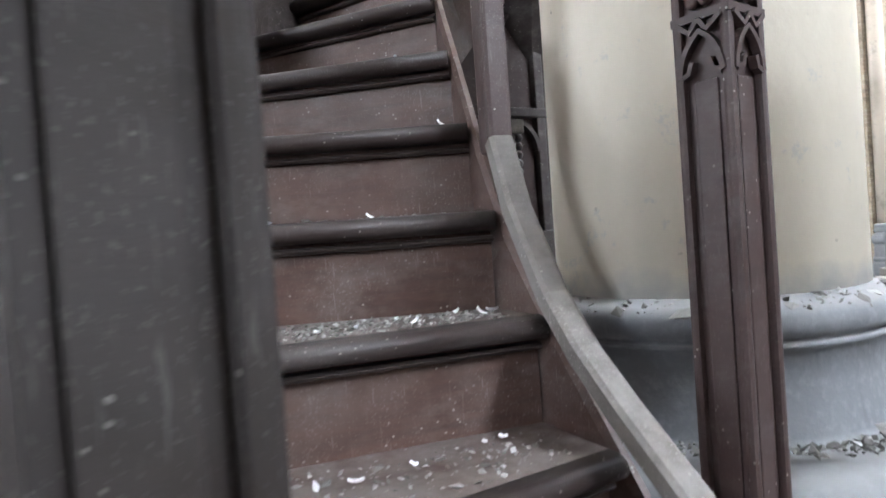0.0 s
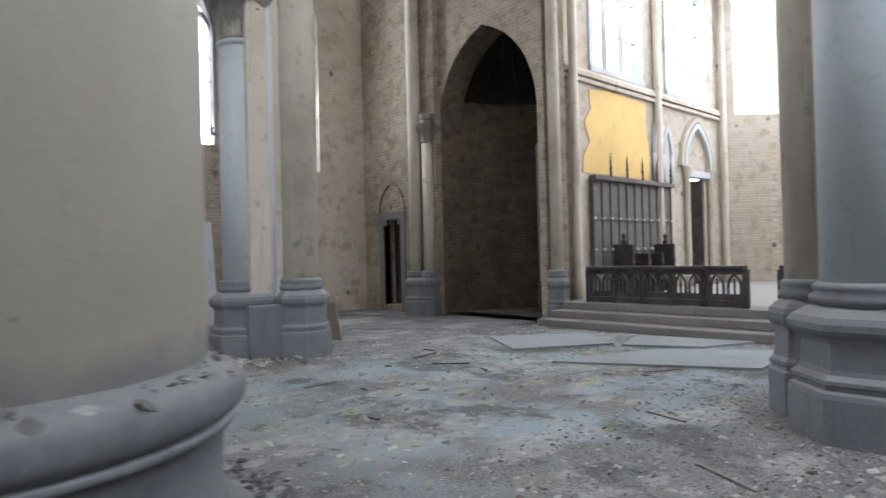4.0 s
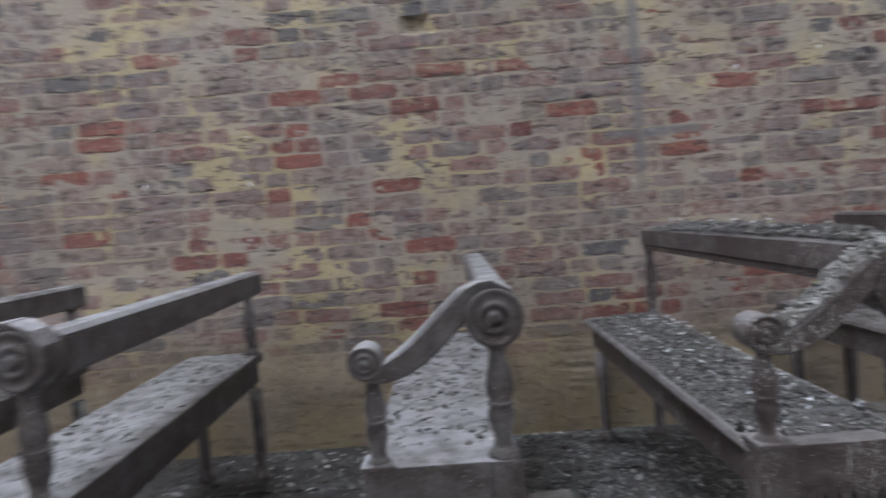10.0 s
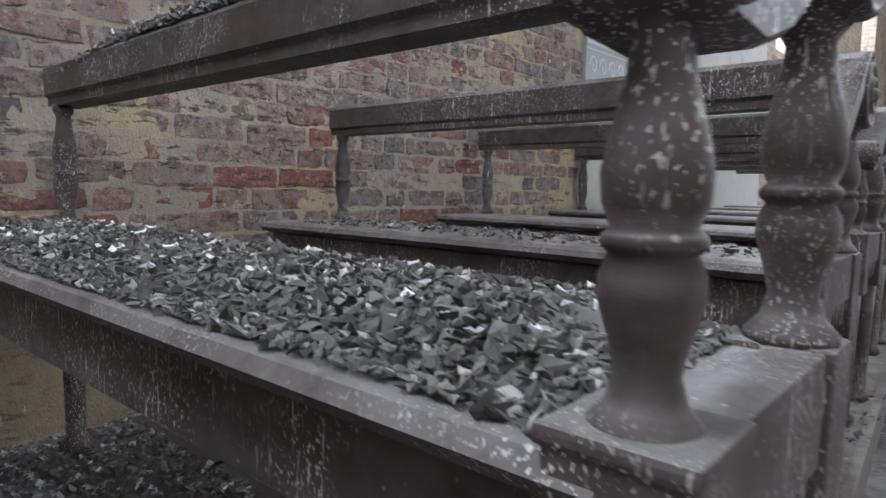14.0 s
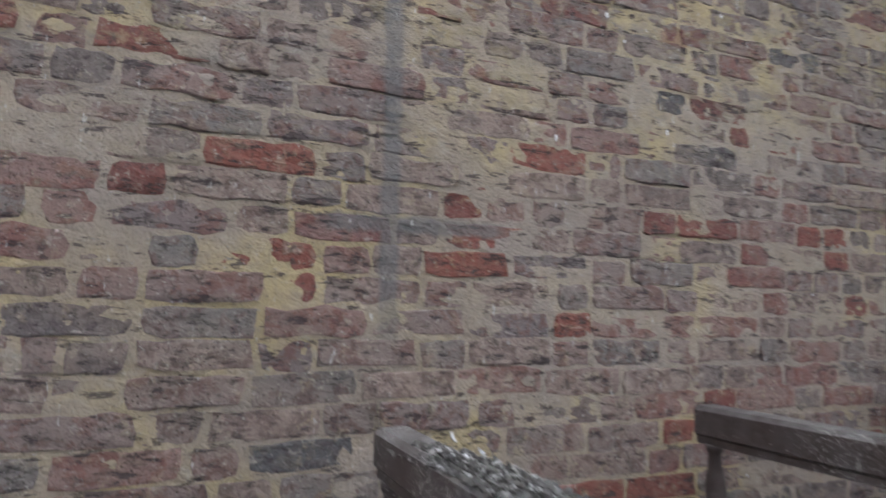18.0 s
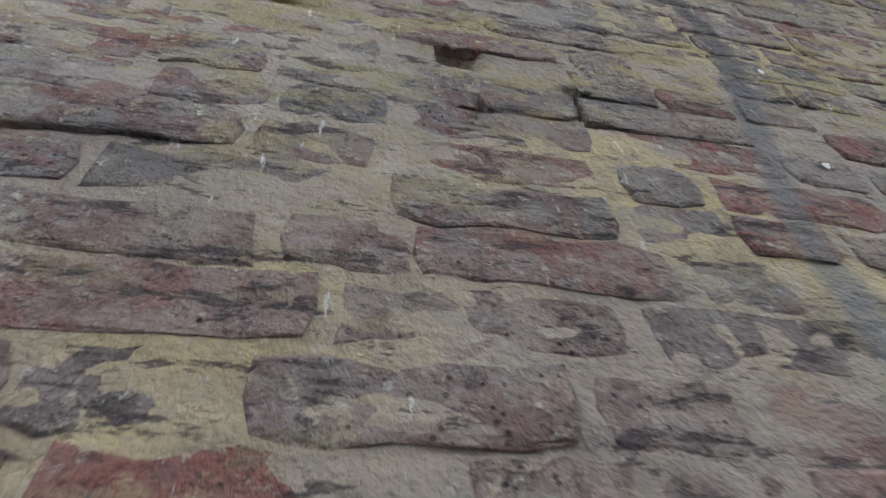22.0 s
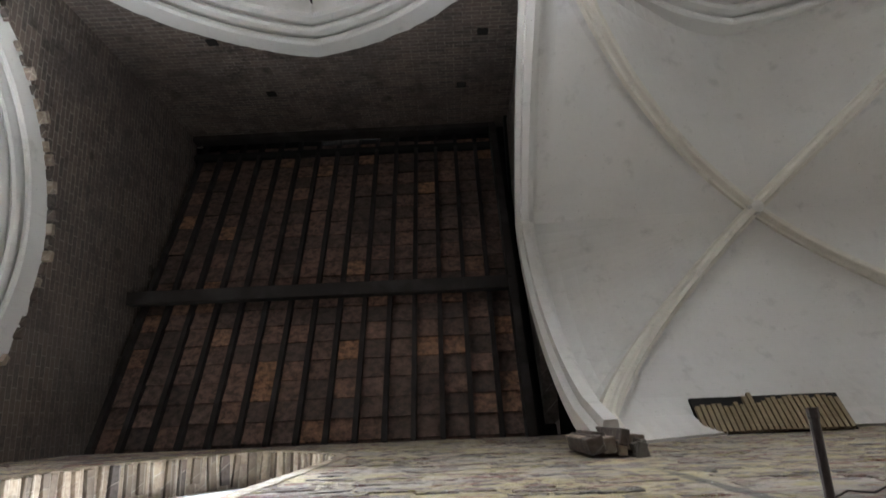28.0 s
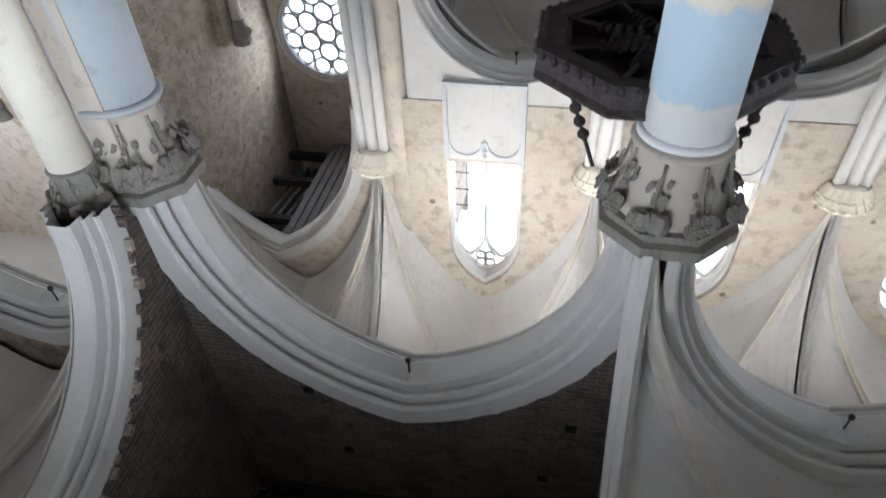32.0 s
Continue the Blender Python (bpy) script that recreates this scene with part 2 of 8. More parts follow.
def make_painted_column():
    """Cream column with an old blue band of paint below its capital."""
    m = Mat("cream_column_paint", 0.8)
    s = m.t.nodes.new("ShaderNodeSeparateXYZ")
    m.link(m.geo.outputs["Position"], s.inputs[0])
    z = m.math('ADD', s.outputs[2], m.math('MULTIPLY', m.noise(6.0, 5, 0.65, (1, 1, 0.6)), 0.22))
    stain = m.noise(2.2, 6, 0.65, (1.4, 1.4, 0.7))
    col = m.mix(m.math('MULTIPLY', m.step(stain, 0.45, 0.68), 0.45), (0.84, 0.78, 0.65), (0.68, 0.61, 0.49))
    blue = m.math('MULTIPLY', m.step(z, 4.08, 4.14), m.step(z, 4.86, 4.8))
    col = m.mix(blue, col, (0.56, 0.68, 0.76))
    col = m.mix(m.step(z, 4.8, 4.88), col, (0.78, 0.78, 0.76))
    # chips, flies and grey rubbed patches
    chip = m.cells(17.0)
    rim = m.math('ADD', chip.outputs["Distance"], m.math('MULTIPLY', m.noise(80.0, 3), 0.3))
    some = m.step(m.noise(5.0, 4, 0.7), 0.5, 0.6)
    w = m.math('MULTIPLY', m.step(rim, 0.24, 0.19), some)
    col = m.mix(m.math('MULTIPLY', w, 0.7), col, (0.22, 0.17, 0.12))
    rub = m.step(m.noise(11.0, 6, 0.75), 0.6, 0.66)
    col = m.mix(m.math('MULTIPLY', rub, 0.4), col, (0.55, 0.56, 0.55))
    damp = m.step(m.math('ADD', s.outputs[2], m.math('MULTIPLY', m.noise(9.0, 4), 0.12)), 1.25, 1.19)
    col = m.mix(m.math('MULTIPLY', damp, 0.7), col, (0.42, 0.44, 0.45))
    m.color(col)
    return m.bump(m.math('SUBTRACT', m.noise(40.0, 4), m.math('MULTIPLY', w, 0.6)), 0.25, 0.004).m


COLUMN_PAINT = make_painted_column()


def make_stone(name, base, dark, dust=(0.4, 0.39, 0.37), dust_amount=0.8):
    m = Mat(name, 0.8)
    mid = m.noise(3.0, 6, 0.6)
    fine = m.noise(45, 4, 0.6)
    col = m.mix(mid, base, dark)
    col = m.mix(m.math('MULTIPLY', m.step(fine, 0.5, 0.7), 0.35), col, tuple(v * 1.35 for v in base))
    streak = m.noise(6.0, 4, 0.6, (3, 3, 0.25))
    col = m.mix(m.math('MULTIPLY', m.step(streak, 0.55, 0.75), 0.4), col, tuple(v * 0.55 for v in dark))
    d = m.math('MULTIPLY', m.step(m.up(), 0.35, 0.9), dust_amount)
    col = m.mix(d, col, dust)
    m.color(col)
    return m.bump(m.math('ADD', mid, m.math('MULTIPLY', fine, 0.6)), 0.35, 0.006).m


STONE_BLUE = make_stone("grey_blue_stone", (0.185, 0.192, 0.2), (0.12, 0.126, 0.132), (0.32, 0.315, 0.31), 0.6)
STONE_SHAFT = make_plaster("painted_stone_shaft", (0.44, 0.47, 0.485), (0.35, 0.36, 0.35), 0.6)
STONE_TAN = make_plaster("stained_tan_stone", (0.53, 0.475, 0.395), (0.34, 0.295, 0.235), 0.9)
STONE_CARVED = make_stone("carved_grey_stone", (0.3, 0.28, 0.245), (0.14, 0.125, 0.105))
STONE_GREY = make_stone("worn_floor_stone", (0.33, 0.32, 0.31), (0.22, 0.21, 0.2), (0.36, 0.35, 0.33), 0.5)
MARBLE_TAN = make_stone("dull_brown_sandstone", (0.3, 0.25, 0.215), (0.19, 0.155, 0.135), (0.47, 0.44, 0.4), 1.0)
# darker copy of the sandstone, with the shade of the recess in its colour
MARBLE_SHADED = make_stone("shaded_sandstone_recess", (0.13, 0.105, 0.092), (0.085, 0.07, 0.062), (0.2, 0.18, 0.165), 0.5)
DOOR_STONE = make_stone("dull_door_stone", (0.2, 0.188, 0.172), (0.13, 0.12, 0.11), (0.28, 0.26, 0.24), 0.5)


def make_wood(name, base, dark, dust=(0.36, 0.34, 0.32), dust_amount=0.75, droppings=0.0, rough=0.55):
    m = Mat(name, rough, 0.0, 0.35)
    grain = m.noise(7.0, 5, 0.65, (1, 1, 7), 0.4)
    mid = m.noise(2.5, 5)
    col = m.mix(grain, dark, base)
    col = m.mix(m.math('MULTIPLY', m.step(mid, 0.5, 0.7), 0.45), col, tuple(v * 0.8 + 0.05 for v in base))
    d = m.math('MULTIPLY', m.step(m.up(), 0.3, 0.85), dust_amount)
    patch = m.noise(14.0, 5, 0.65)
    d = m.math('MULTIPLY', d, m.step(patch, 0.28, 0.6), True)
    col = m.mix(d, col, dust)
    film = m.math('MULTIPLY', m.step(patch, 0.42, 0.75), 0.3 * dust_amount)
    col = m.mix(film, col, dust)
    if droppings:
        fleck = m.cells(70.0)
        f = m.math('MULTIPLY', m.step(fleck.outputs["Distance"], 0.17, 0.11), m.step(m.noise(11.0, 4, 0.7), 0.5, 0.6))
        col = m.mix(m.math('MULTIPLY', f, 0.6), col, (0.42, 0.4, 0.37))
        smudge = m.step(m.noise(8.0, 6, 0.7, (1, 1, 1.8)), 0.52, 0.68)
        col = m.mix(m.math('MULTIPLY', smudge, 0.28), col, tuple(v * 0.8 for v in dust))
        drip = m.noise(150.0, 3, 0.6, (1.4, 1.4, 0.13))
        spot = m.noise(330.0, 2, 0.5, (1, 1, 0.6))
        where = m.step(m.noise(5.0, 3), 0.42, 0.62)
        w = m.math('MAXIMUM', m.step(drip, 0.625, 0.68), m.step(spot, 0.615, 0.665))
        col = m.mix(m.math('MULTIPLY', m.math('MULTIPLY', w, where), droppings), col, (0.6, 0.58, 0.54))
    m.color(col)
    return m.bump(m.math('ADD', grain, m.math('MULTIPLY', patch, 0.7)), 0.25, 0.003).m


WOOD_STAIR = make_wood("dusty_brown_oak", (0.1, 0.053, 0.039), (0.026, 0.016, 0.014), (0.2, 0.182, 0.166), 0.6, 0.12)
WOOD_DARK = make_wood("dark_carved_oak", (0.034, 0.023, 0.02), (0.017, 0.012, 0.011), (0.2, 0.19, 0.18), 0.5, 0.12)
WOOD_NEWEL = make_wood("reddish_brown_newel_oak", (0.05, 0.027, 0.023), (0.026, 0.016, 0.015), (0.15, 0.135, 0.13), 0.4, 0.06)
WOOD_BENCH = make_wood("dusty_dark_bench_wood", (0.06, 0.046, 0.041), (0.032, 0.026, 0.025), (0.25, 0.245, 0.245), 0.92, 0.2)
WOOD_SOILED = make_wood("soiled_dark_bench_wood", (0.06, 0.04, 0.034), (0.03, 0.022, 0.02), (0.19, 0.182, 0.178), 0.8, 1.0)
WOOD_NOSE = make_wood("worn_tread_edge", (0.03, 0.018, 0.015), (0.015, 0.01, 0.009), (0.1, 0.09, 0.084), 0.15, 0.06)
WOOD_BLACK = make_wood("blackened_wood", (0.03, 0.026, 0.025), (0.016, 0.014, 0.014), (0.1, 0.095, 0.09), 0.35, 0.0, 0.45)
WOOD_FOOT = make_wood("near_black_newel_oak", (0.024, 0.017, 0.014), (0.013, 0.01, 0.009), (0.05, 0.044, 0.04), 0.25, 0.05, 0.75)
WOOD_TIMBER = make_wood("old_roof_timber", (0.024, 0.018, 0.015), (0.013, 0.011, 0.01), (0.035, 0.03, 0.027), 0.2, 0.0, 0.85)
WOOD_GREY = make_wood("weathered_grey_board", (0.16, 0.145, 0.13), (0.095, 0.085, 0.078), (0.29, 0.275, 0.255), 0.7, 0.2, 0.8)
WOOD_LATH = make_wood("bare_plaster_lath", (0.26, 0.2, 0.12), (0.16, 0.12, 0.07), (0.3, 0.26, 0.2), 0.2, 0.0, 0.85)
WOOD_PLY = make_wood("pale_plywood", (0.42, 0.36, 0.27), (0.32, 0.27, 0.2), (0.4, 0.37, 0.32), 0.4, 0.0, 0.8)


def make_roof_tile():
    m = Mat("clay_roof_tile", 0.9)
    oi = m.t.nodes.new("ShaderNodeNewGeometry")
    r = oi.outputs["Random Per Island"]
    col = m.ramp(r, [(0.0, (0.1, 0.072, 0.062)), (0.5, (0.19, 0.125, 0.1)), (0.88, (0.27, 0.16, 0.12)), (0.98, (0.45, 0.24, 0.14))])
    n = m.noise(12, 5, 0.7)
    m.color(m.mix(m.math('MULTIPLY', m.step(n, 0.38, 0.62), 0.8), col, (0.04, 0.032, 0.028)))
    return m.bump(n, 0.3, 0.01).m


ROOF_TILE = make_roof_tile()


def make_floor():
    m = Mat("littered_stone_floor", 0.85)
    big = m.noise(0.45, 5, 0.6)
    mid = m.noise(2.2, 6, 0.65)
    grit = m.cells(34.0)
    grit2 = m.cells(75.0)
    fine = m.noise(60, 4, 0.7)
    col = m.ramp(fine, [(0.3, (0.06, 0.057, 0.055)), (0.52, (0.165, 0.16, 0.155)), (0.72, (0.4, 0.39, 0.38))])
    col = m.mix(m.step(big, 0.52, 0.66), col, m.ramp(mid, [(0.35, (0.11, 0.107, 0.105)), (0.65, (0.34, 0.333, 0.325))]))
    s = m.t.nodes.new("ShaderNodeSeparateXYZ")
    m.link(m.geo.outputs["Position"], s.inputs[0])
    # faded blue and yellow paint in the middle of the nave
    inside = m.math('MULTIPLY', m.math('MULTIPLY', m.step(s.outputs[0], 3.0, 4.6), m.step(s.outputs[0], 10.4, 9.0)),
                    m.math('MULTIPLY', m.step(s.outputs[1], 2.0, 3.0), m.step(s.outputs[1], 7.2, 6.2)))
    blue = m.math('MULTIPLY', inside, m.step(m.noise(0.9, 5, 0.65), 0.42, 0.56))
    col = m.mix(m.math('MULTIPLY', blue, 0.85), col, (0.27, 0.33, 0.37))
    yel = m.math('MULTIPLY', inside, m.step(m.noise(1.7, 6, 0.7, (1, 1.6, 1)), 0.55, 0.64))
    col = m.mix(m.math('MULTIPLY', yel, 0.8), col, (0.38, 0.33, 0.2))
    stone = m.step(grit.outputs["Distance"], 0.3, 0.16)
    gm = m.math('MULTIPLY', stone, m.step(mid, 0.4, 0.55))
    col = m.mix(m.math('MULTIPLY', gm, 0.55), col, m.ramp(m.noise(40, 2), [(0.4, (0.1, 0.095, 0.09)), (0.6, (0.5, 0.49, 0.47))]))
    scraped = m.math('MULTIPLY', m.step(m.noise(0.75, 7, 0.68, (1, 1.5, 1)), 0.53, 0.58), 0.75)
    col = m.mix(scraped, col, m.ramp(m.noise(9.0, 5, 0.7), [(0.35, (0.24, 0.235, 0.225)), (0.65, (0.42, 0.415, 0.4))]))
    damp = m.math('MULTIPLY', m.step(m.noise(0.6, 6, 0.7, (1.4, 1, 1)), 0.46, 0.4), 0.7)
    col = m.mix(damp, col, (0.06, 0.055, 0.052))
    # three dark patches at the box, pier and benches, and one pale patch
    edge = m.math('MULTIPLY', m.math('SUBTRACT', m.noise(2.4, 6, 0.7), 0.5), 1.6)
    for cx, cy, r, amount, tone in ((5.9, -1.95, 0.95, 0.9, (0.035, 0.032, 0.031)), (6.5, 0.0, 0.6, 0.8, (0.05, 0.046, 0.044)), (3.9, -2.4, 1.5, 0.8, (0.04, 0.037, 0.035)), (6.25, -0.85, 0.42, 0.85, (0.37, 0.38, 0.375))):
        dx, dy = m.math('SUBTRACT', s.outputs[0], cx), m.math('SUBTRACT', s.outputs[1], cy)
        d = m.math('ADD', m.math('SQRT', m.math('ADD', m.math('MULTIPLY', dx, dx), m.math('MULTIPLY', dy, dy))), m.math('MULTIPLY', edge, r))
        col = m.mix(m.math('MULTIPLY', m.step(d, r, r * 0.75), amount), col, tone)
    m.color(col)
    h = m.math('ADD', m.math('MULTIPLY', gm, 0.7), m.math('ADD', fine, m.math('MULTIPLY', grit2.outputs["Distance"], 0.4)))
    return m.bump(h, 0.6, 0.012).m


FLOOR = make_floor()


def make_litter(name, stops):
    m = Mat(name, 1.0, 0.0, 0.05)
    g = m.t.nodes.new("ShaderNodeNewGeometry")
    col = m.ramp(g.outputs["Random Per Island"], stops)
    n = m.noise(90, 3)
    m.color(m.mix(m.math('MULTIPLY', n, 0.4), col, (0.08, 0.075, 0.07)))
    return m.m


LITTER = make_litter("bird_litter", [(0.0, (0.06, 0.057, 0.053)), (0.5, (0.15, 0.145, 0.137)), (0.84, (0.21, 0.203, 0.193)), (0.97, (0.5, 0.49, 0.48))])
LITTER_PALE = make_litter("pale_bird_litter", [(0.0, (0.14, 0.135, 0.125)), (0.5, (0.27, 0.26, 0.245)), (1.0, (0.52, 0.51, 0.49))])
LITTER_BED = make_stone("litter_crust", (0.12, 0.115, 0.11), (0.06, 0.058, 0.055), (0.13, 0.125, 0.12), 0.5)
RUBBLE = make_litter("broken_plaster", [(0.0, (0.2, 0.19, 0.175)), (0.5, (0.38, 0.36, 0.33)), (1.0, (0.62, 0.6, 0.56))])
FEATHER = Mat("white_feather", 0.9).color((0.75, 0.75, 0.77)).m
IRON = make_stone("rusty_iron", (0.06, 0.045, 0.04), (0.03, 0.025, 0.025), (0.1, 0.09, 0.08), 0.3)
# near-black for painted deep shade and for covers that block the sky
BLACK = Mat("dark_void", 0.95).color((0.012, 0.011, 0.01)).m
BLUE_BOARD = make_plaster("pale_board", (0.27, 0.285, 0.295), (0.19, 0.2, 0.205), 0.6)
YELLOW_BOX = Mat("yellow_plastic", 0.5).color((0.7, 0.5, 0.05)).m


def soot(m, col):
    """Grey cement trace of an old pipe, soot beside the iron rod, ochre dirt at the foot, white bird streaks."""
    s = m.t.nodes.new("ShaderNodeSeparateXYZ")
    m.link(m.geo.outputs["Position"], s.inputs[0])
    x, z = s.outputs[0], s.outputs[2]
    rag = m.noise(16.0, 4, 0.7)
    # remains of lime and yellow mortar smeared over the upper wall
    high = m.math('MULTIPLY', m.step(z, 1.5, 2.7), m.step(x, 5.2, 3.4))
    lime = m.math('ADD', m.noise(11.0, 7, 0.72, (0.75, 1.0, 1.7)), m.math('MULTIPLY', high, 0.06))
    lime_col = m.mix(m.step(m.noise(2.6, 5, 0.65, (0.8, 1.0, 1.5)), 0.43, 0.53), (0.27, 0.25, 0.232), m.mix(high, (0.3, 0.255, 0.195), (0.36, 0.305, 0.15)))
    lime_col = m.mix(m.math('MULTIPLY', m.step(m.noise(55.0, 5, 0.75), 0.5, 0.62), 0.5), lime_col, (0.37, 0.345, 0.315))
    col = m.mix(m.math('MULTIPLY', m.step(lime, 0.545, 0.6), m.math('ADD', 0.16, m.math('MULTIPLY', high, 0.64))), col, lime_col)
    bare = m.math('MULTIPLY', m.step(m.noise(8.0, 6, 0.7, (0.6, 1.0, 1.7)), 0.575, 0.6), high)
    col = m.mix(m.math('MULTIPLY', bare, 0.8), col, m.ramp(m.noise(3.3, 3), [(0.42, (0.17, 0.16, 0.17)), (0.5, (0.15, 0.105, 0.11)), (0.56, (0.2, 0.075, 0.06))]))
    col = m.mix(m.math('MULTIPLY', m.step(m.noise(23.0, 6, 0.75, (0.5, 1.0, 1.9)), 0.575, 0.615), 0.85), col, (0.07, 0.058, 0.06))
    col = m.mix(m.math('MULTIPLY', m.step(m.noise(60.0, 5, 0.75), 0.62, 0.66), 0.6), col, (0.56, 0.54, 0.5))
    blur = m.math('MULTIPLY', m.noise(4.0, 5, 0.65), 0.6)
    dx, dz = m.math('MULTIPLY', m.math('SUBTRACT', x, 1.3), 0.62), m.math('SUBTRACT', z, 3.72)
    d = m.math('ADD', m.math('SQRT', m.math('ADD', m.math('MULTIPLY', dx, dx), m.math('MULTIPLY', dz, dz))), blur)
    col = m.mix(m.math('MULTIPLY', m.step(d, 0.78, 0.42), 0.72), col, (0.075, 0.075, 0.08))
    axis = m.math('SUBTRACT', 1.965, m.math('MULTIPLY', m.step(z, 2.3, 2.8), 0.13))
    off = m.math('ABSOLUTE', m.math('SUBTRACT', x, axis))
    off = m.math('ADD', off, m.math('MULTIPLY', rag, 0.035))
    trace = m.math('MULTIPLY', m.step(off, 0.05, 0.035), m.math('MULTIPLY', m.step(z, 1.2, 1.4), m.step(z, 5.2, 4.4)))
    arm = m.math('ADD', m.math('ABSOLUTE', m.math('SUBTRACT', z, 1.572)), m.math('MULTIPLY', rag, 0.035))
    arm = m.math('MULTIPLY', m.step(arm, 0.046, 0.032), m.math('MULTIPLY', m.step(x, 1.6, 1.66), m.step(x, 2.16, 2.1)))
    col = m.mix(m.math('MULTIPLY', m.math('MAXIMUM', trace, arm), 0.72), col, m.mix(m.step(z, 2.3, 3.0), (0.19, 0.19, 0.195), (0.075, 0.075, 0.08)))
    foot = m.step(m.math('ADD', z, m.math('MULTIPLY', m.noise(3.0, 4), 0.5)), 0.95, 0.75)
    col = m.mix(m.math('MULTIPLY', foot, 0.6), col, m.ramp(m.noise(5.0, 5, 0.65), [(0.35, (0.17, 0.13, 0.09)), (0.65, (0.33, 0.265, 0.17))]))
    drip = m.noise(48.0, 3, 0.6, (1.5, 1.5, 0.3))
    return m.mix(m.math('MULTIPLY', m.step(drip, 0.69, 0.73), 0.7), col, (0.66, 0.66, 0.65))


BRICK_STOPS = [(0.0, (0.132, 0.13, 0.138)), (0.12, (0.27, 0.216, 0.192)), (0.26, (0.336, 0.264, 0.228)), (0.38, (0.21, 0.198, 0.19)), (0.5, (0.312, 0.24, 0.211)), (0.62, (0.216, 0.186, 0.186)), (0.72, (0.3, 0.21, 0.186)), (0.87, (0.258, 0.168, 0.156)), (0.91, (0.198, 0.084, 0.0744)), (1.0, (0.27, 0.108, 0.084))]


def make_near_brick(name, single):
    m = Mat(name, 0.93)
    if single:
        r = m.t.nodes.new("ShaderNodeObjectInfo").outputs["Random"]
    else:
        r = m.geo.outputs["Random Per Island"]
    s = m.t.nodes.new("ShaderNodeSeparateXYZ")
    m.link(m.geo.outputs["Position"], s.inputs[0])
    # a batch of redder bricks about head height
    dx, dz = m.math('SUBTRACT', s.outputs[0], 1.7), m.math('MULTIPLY', m.math('SUBTRACT', s.outputs[2], 1.6), 2.6)
    redder = m.math('MULTIPLY', m.step(m.math('SQRT', m.math('ADD', m.math('MULTIPLY', dx, dx), m.math('MULTIPLY', dz, dz))), 1.35, 0.5), 0.15)
    redder = m.math('SUBTRACT', redder, m.math('MULTIPLY', m.step(s.outputs[2], 1.8, 2.4), 0.05))
    r = m.math('ADD', m.math('ADD', r, redder), m.math('MULTIPLY', m.math('SUBTRACT', m.noise(1.5, 2), 0.5), 0.3), True)
    base = m.ramp(r, BRICK_STOPS)
    base = m.mix(m.math('MULTIPLY', m.math('MULTIPLY', m.step(s.outputs[2], 1.75, 2.3), m.step(s.outputs[0], 5.2, 3.4)), 0.42), base, m.ramp(m.noise(4.5, 3), [(0.4, (0.165, 0.17, 0.165)), (0.6, (0.25, 0.215, 0.19))]))
    n2 = m.noise(42.0, 6, 0.7)
    n3 = m.noise(150.0, 3, 0.65)
    col = m.mix(m.math('MULTIPLY', m.step(n2, 0.46, 0.62), 0.3), base, (0.3, 0.25, 0.215))
    blot = m.noise(21.0, 5, 0.7)
    col = m.mix(m.math('MULTIPLY', m.step(blot, 0.5, 0.57), 0.65), col, m.mix(r, (0.115, 0.1, 0.105), (0.25, 0.095, 0.075)))
    wash = m.noise(15.0, 6, 0.75)
    col = m.mix(m.math('MULTIPLY', m.step(wash, 0.55, 0.61), 0.4), col, m.ramp(m.noise(2.0, 4), [(0.4, (0.41, 0.36, 0.315)), (0.52, (0.46, 0.39, 0.28)), (0.62, (0.5, 0.425, 0.26))]))
    col = m.mix(m.math('MULTIPLY', m.step(m.noise(27.0, 6, 0.75, (1, 1, 1.7)), 0.6, 0.65), 0.5), col, (0.5, 0.47, 0.42))
    col = m.mix(m.math('MULTIPLY', m.step(m.noise(31.0, 6, 0.8), 0.55, 0.62), 0.75), col, (0.075, 0.062, 0.06))
    pit = m.cells(75.0)
    pits = m.math('MULTIPLY', m.step(pit.outputs["Distance"], 0.22, 0.14), m.step(m.noise(12.0, 4, 0.7), 0.5, 0.58))
    col = m.mix(m.math('MULTIPLY', pits, 0.8), col, (0.04, 0.034, 0.032))
    m.color(soot(m, col))
    h = m.math('ADD', m.math('MULTIPLY', n2, 1.0), m.math('ADD', m.math('MULTIPLY', n3, 0.4), m.math('MULTIPLY', blot, 1.3)))
    h = m.math('ADD', m.math('SUBTRACT', h, m.math('MULTIPLY', pits, 0.9)), m.math('MULTIPLY', m.step(wash, 0.5, 0.58), 0.35))
    h = m.math('SUBTRACT', h, m.math('MULTIPLY', m.step(m.noise(23.0, 6, 0.75, (0.5, 1.0, 1.9)), 0.56, 0.615), 0.9))
    return m.bump(h, 0.9, 0.011).m


def make_mortar():
    m = Mat("crumbling_mortar", 0.95)
    n1 = m.noise(2.3, 5, 0.6)
    n2 = m.noise(34.0, 6, 0.7)
    n3 = m.noise(120.0, 3, 0.6)
    col = m.ramp(n1, [(0.38, (0.35, 0.3, 0.26)), (0.5, (0.39, 0.33, 0.255)), (0.6, (0.46, 0.38, 0.225))])
    col = m.mix(m.math('MULTIPLY', m.step(n2, 0.48, 0.68), 0.5), col, (0.27, 0.235, 0.205))
    col = m.mix(m.math('MULTIPLY', m.step(m.noise(14.0, 5, 0.7), 0.58, 0.68), 0.5), col, (0.46, 0.42, 0.37))
    col = m.mix(m.math('MULTIPLY', m.step(m.noise(60.0, 4, 0.7), 0.62, 0.68), 0.7), col, (0.09, 0.075, 0.065))
    m.color(soot(m, col))
    return m.bump(m.math('ADD', n2, m.math('MULTIPLY', n3, 0.6)), 1.0, 0.014).m


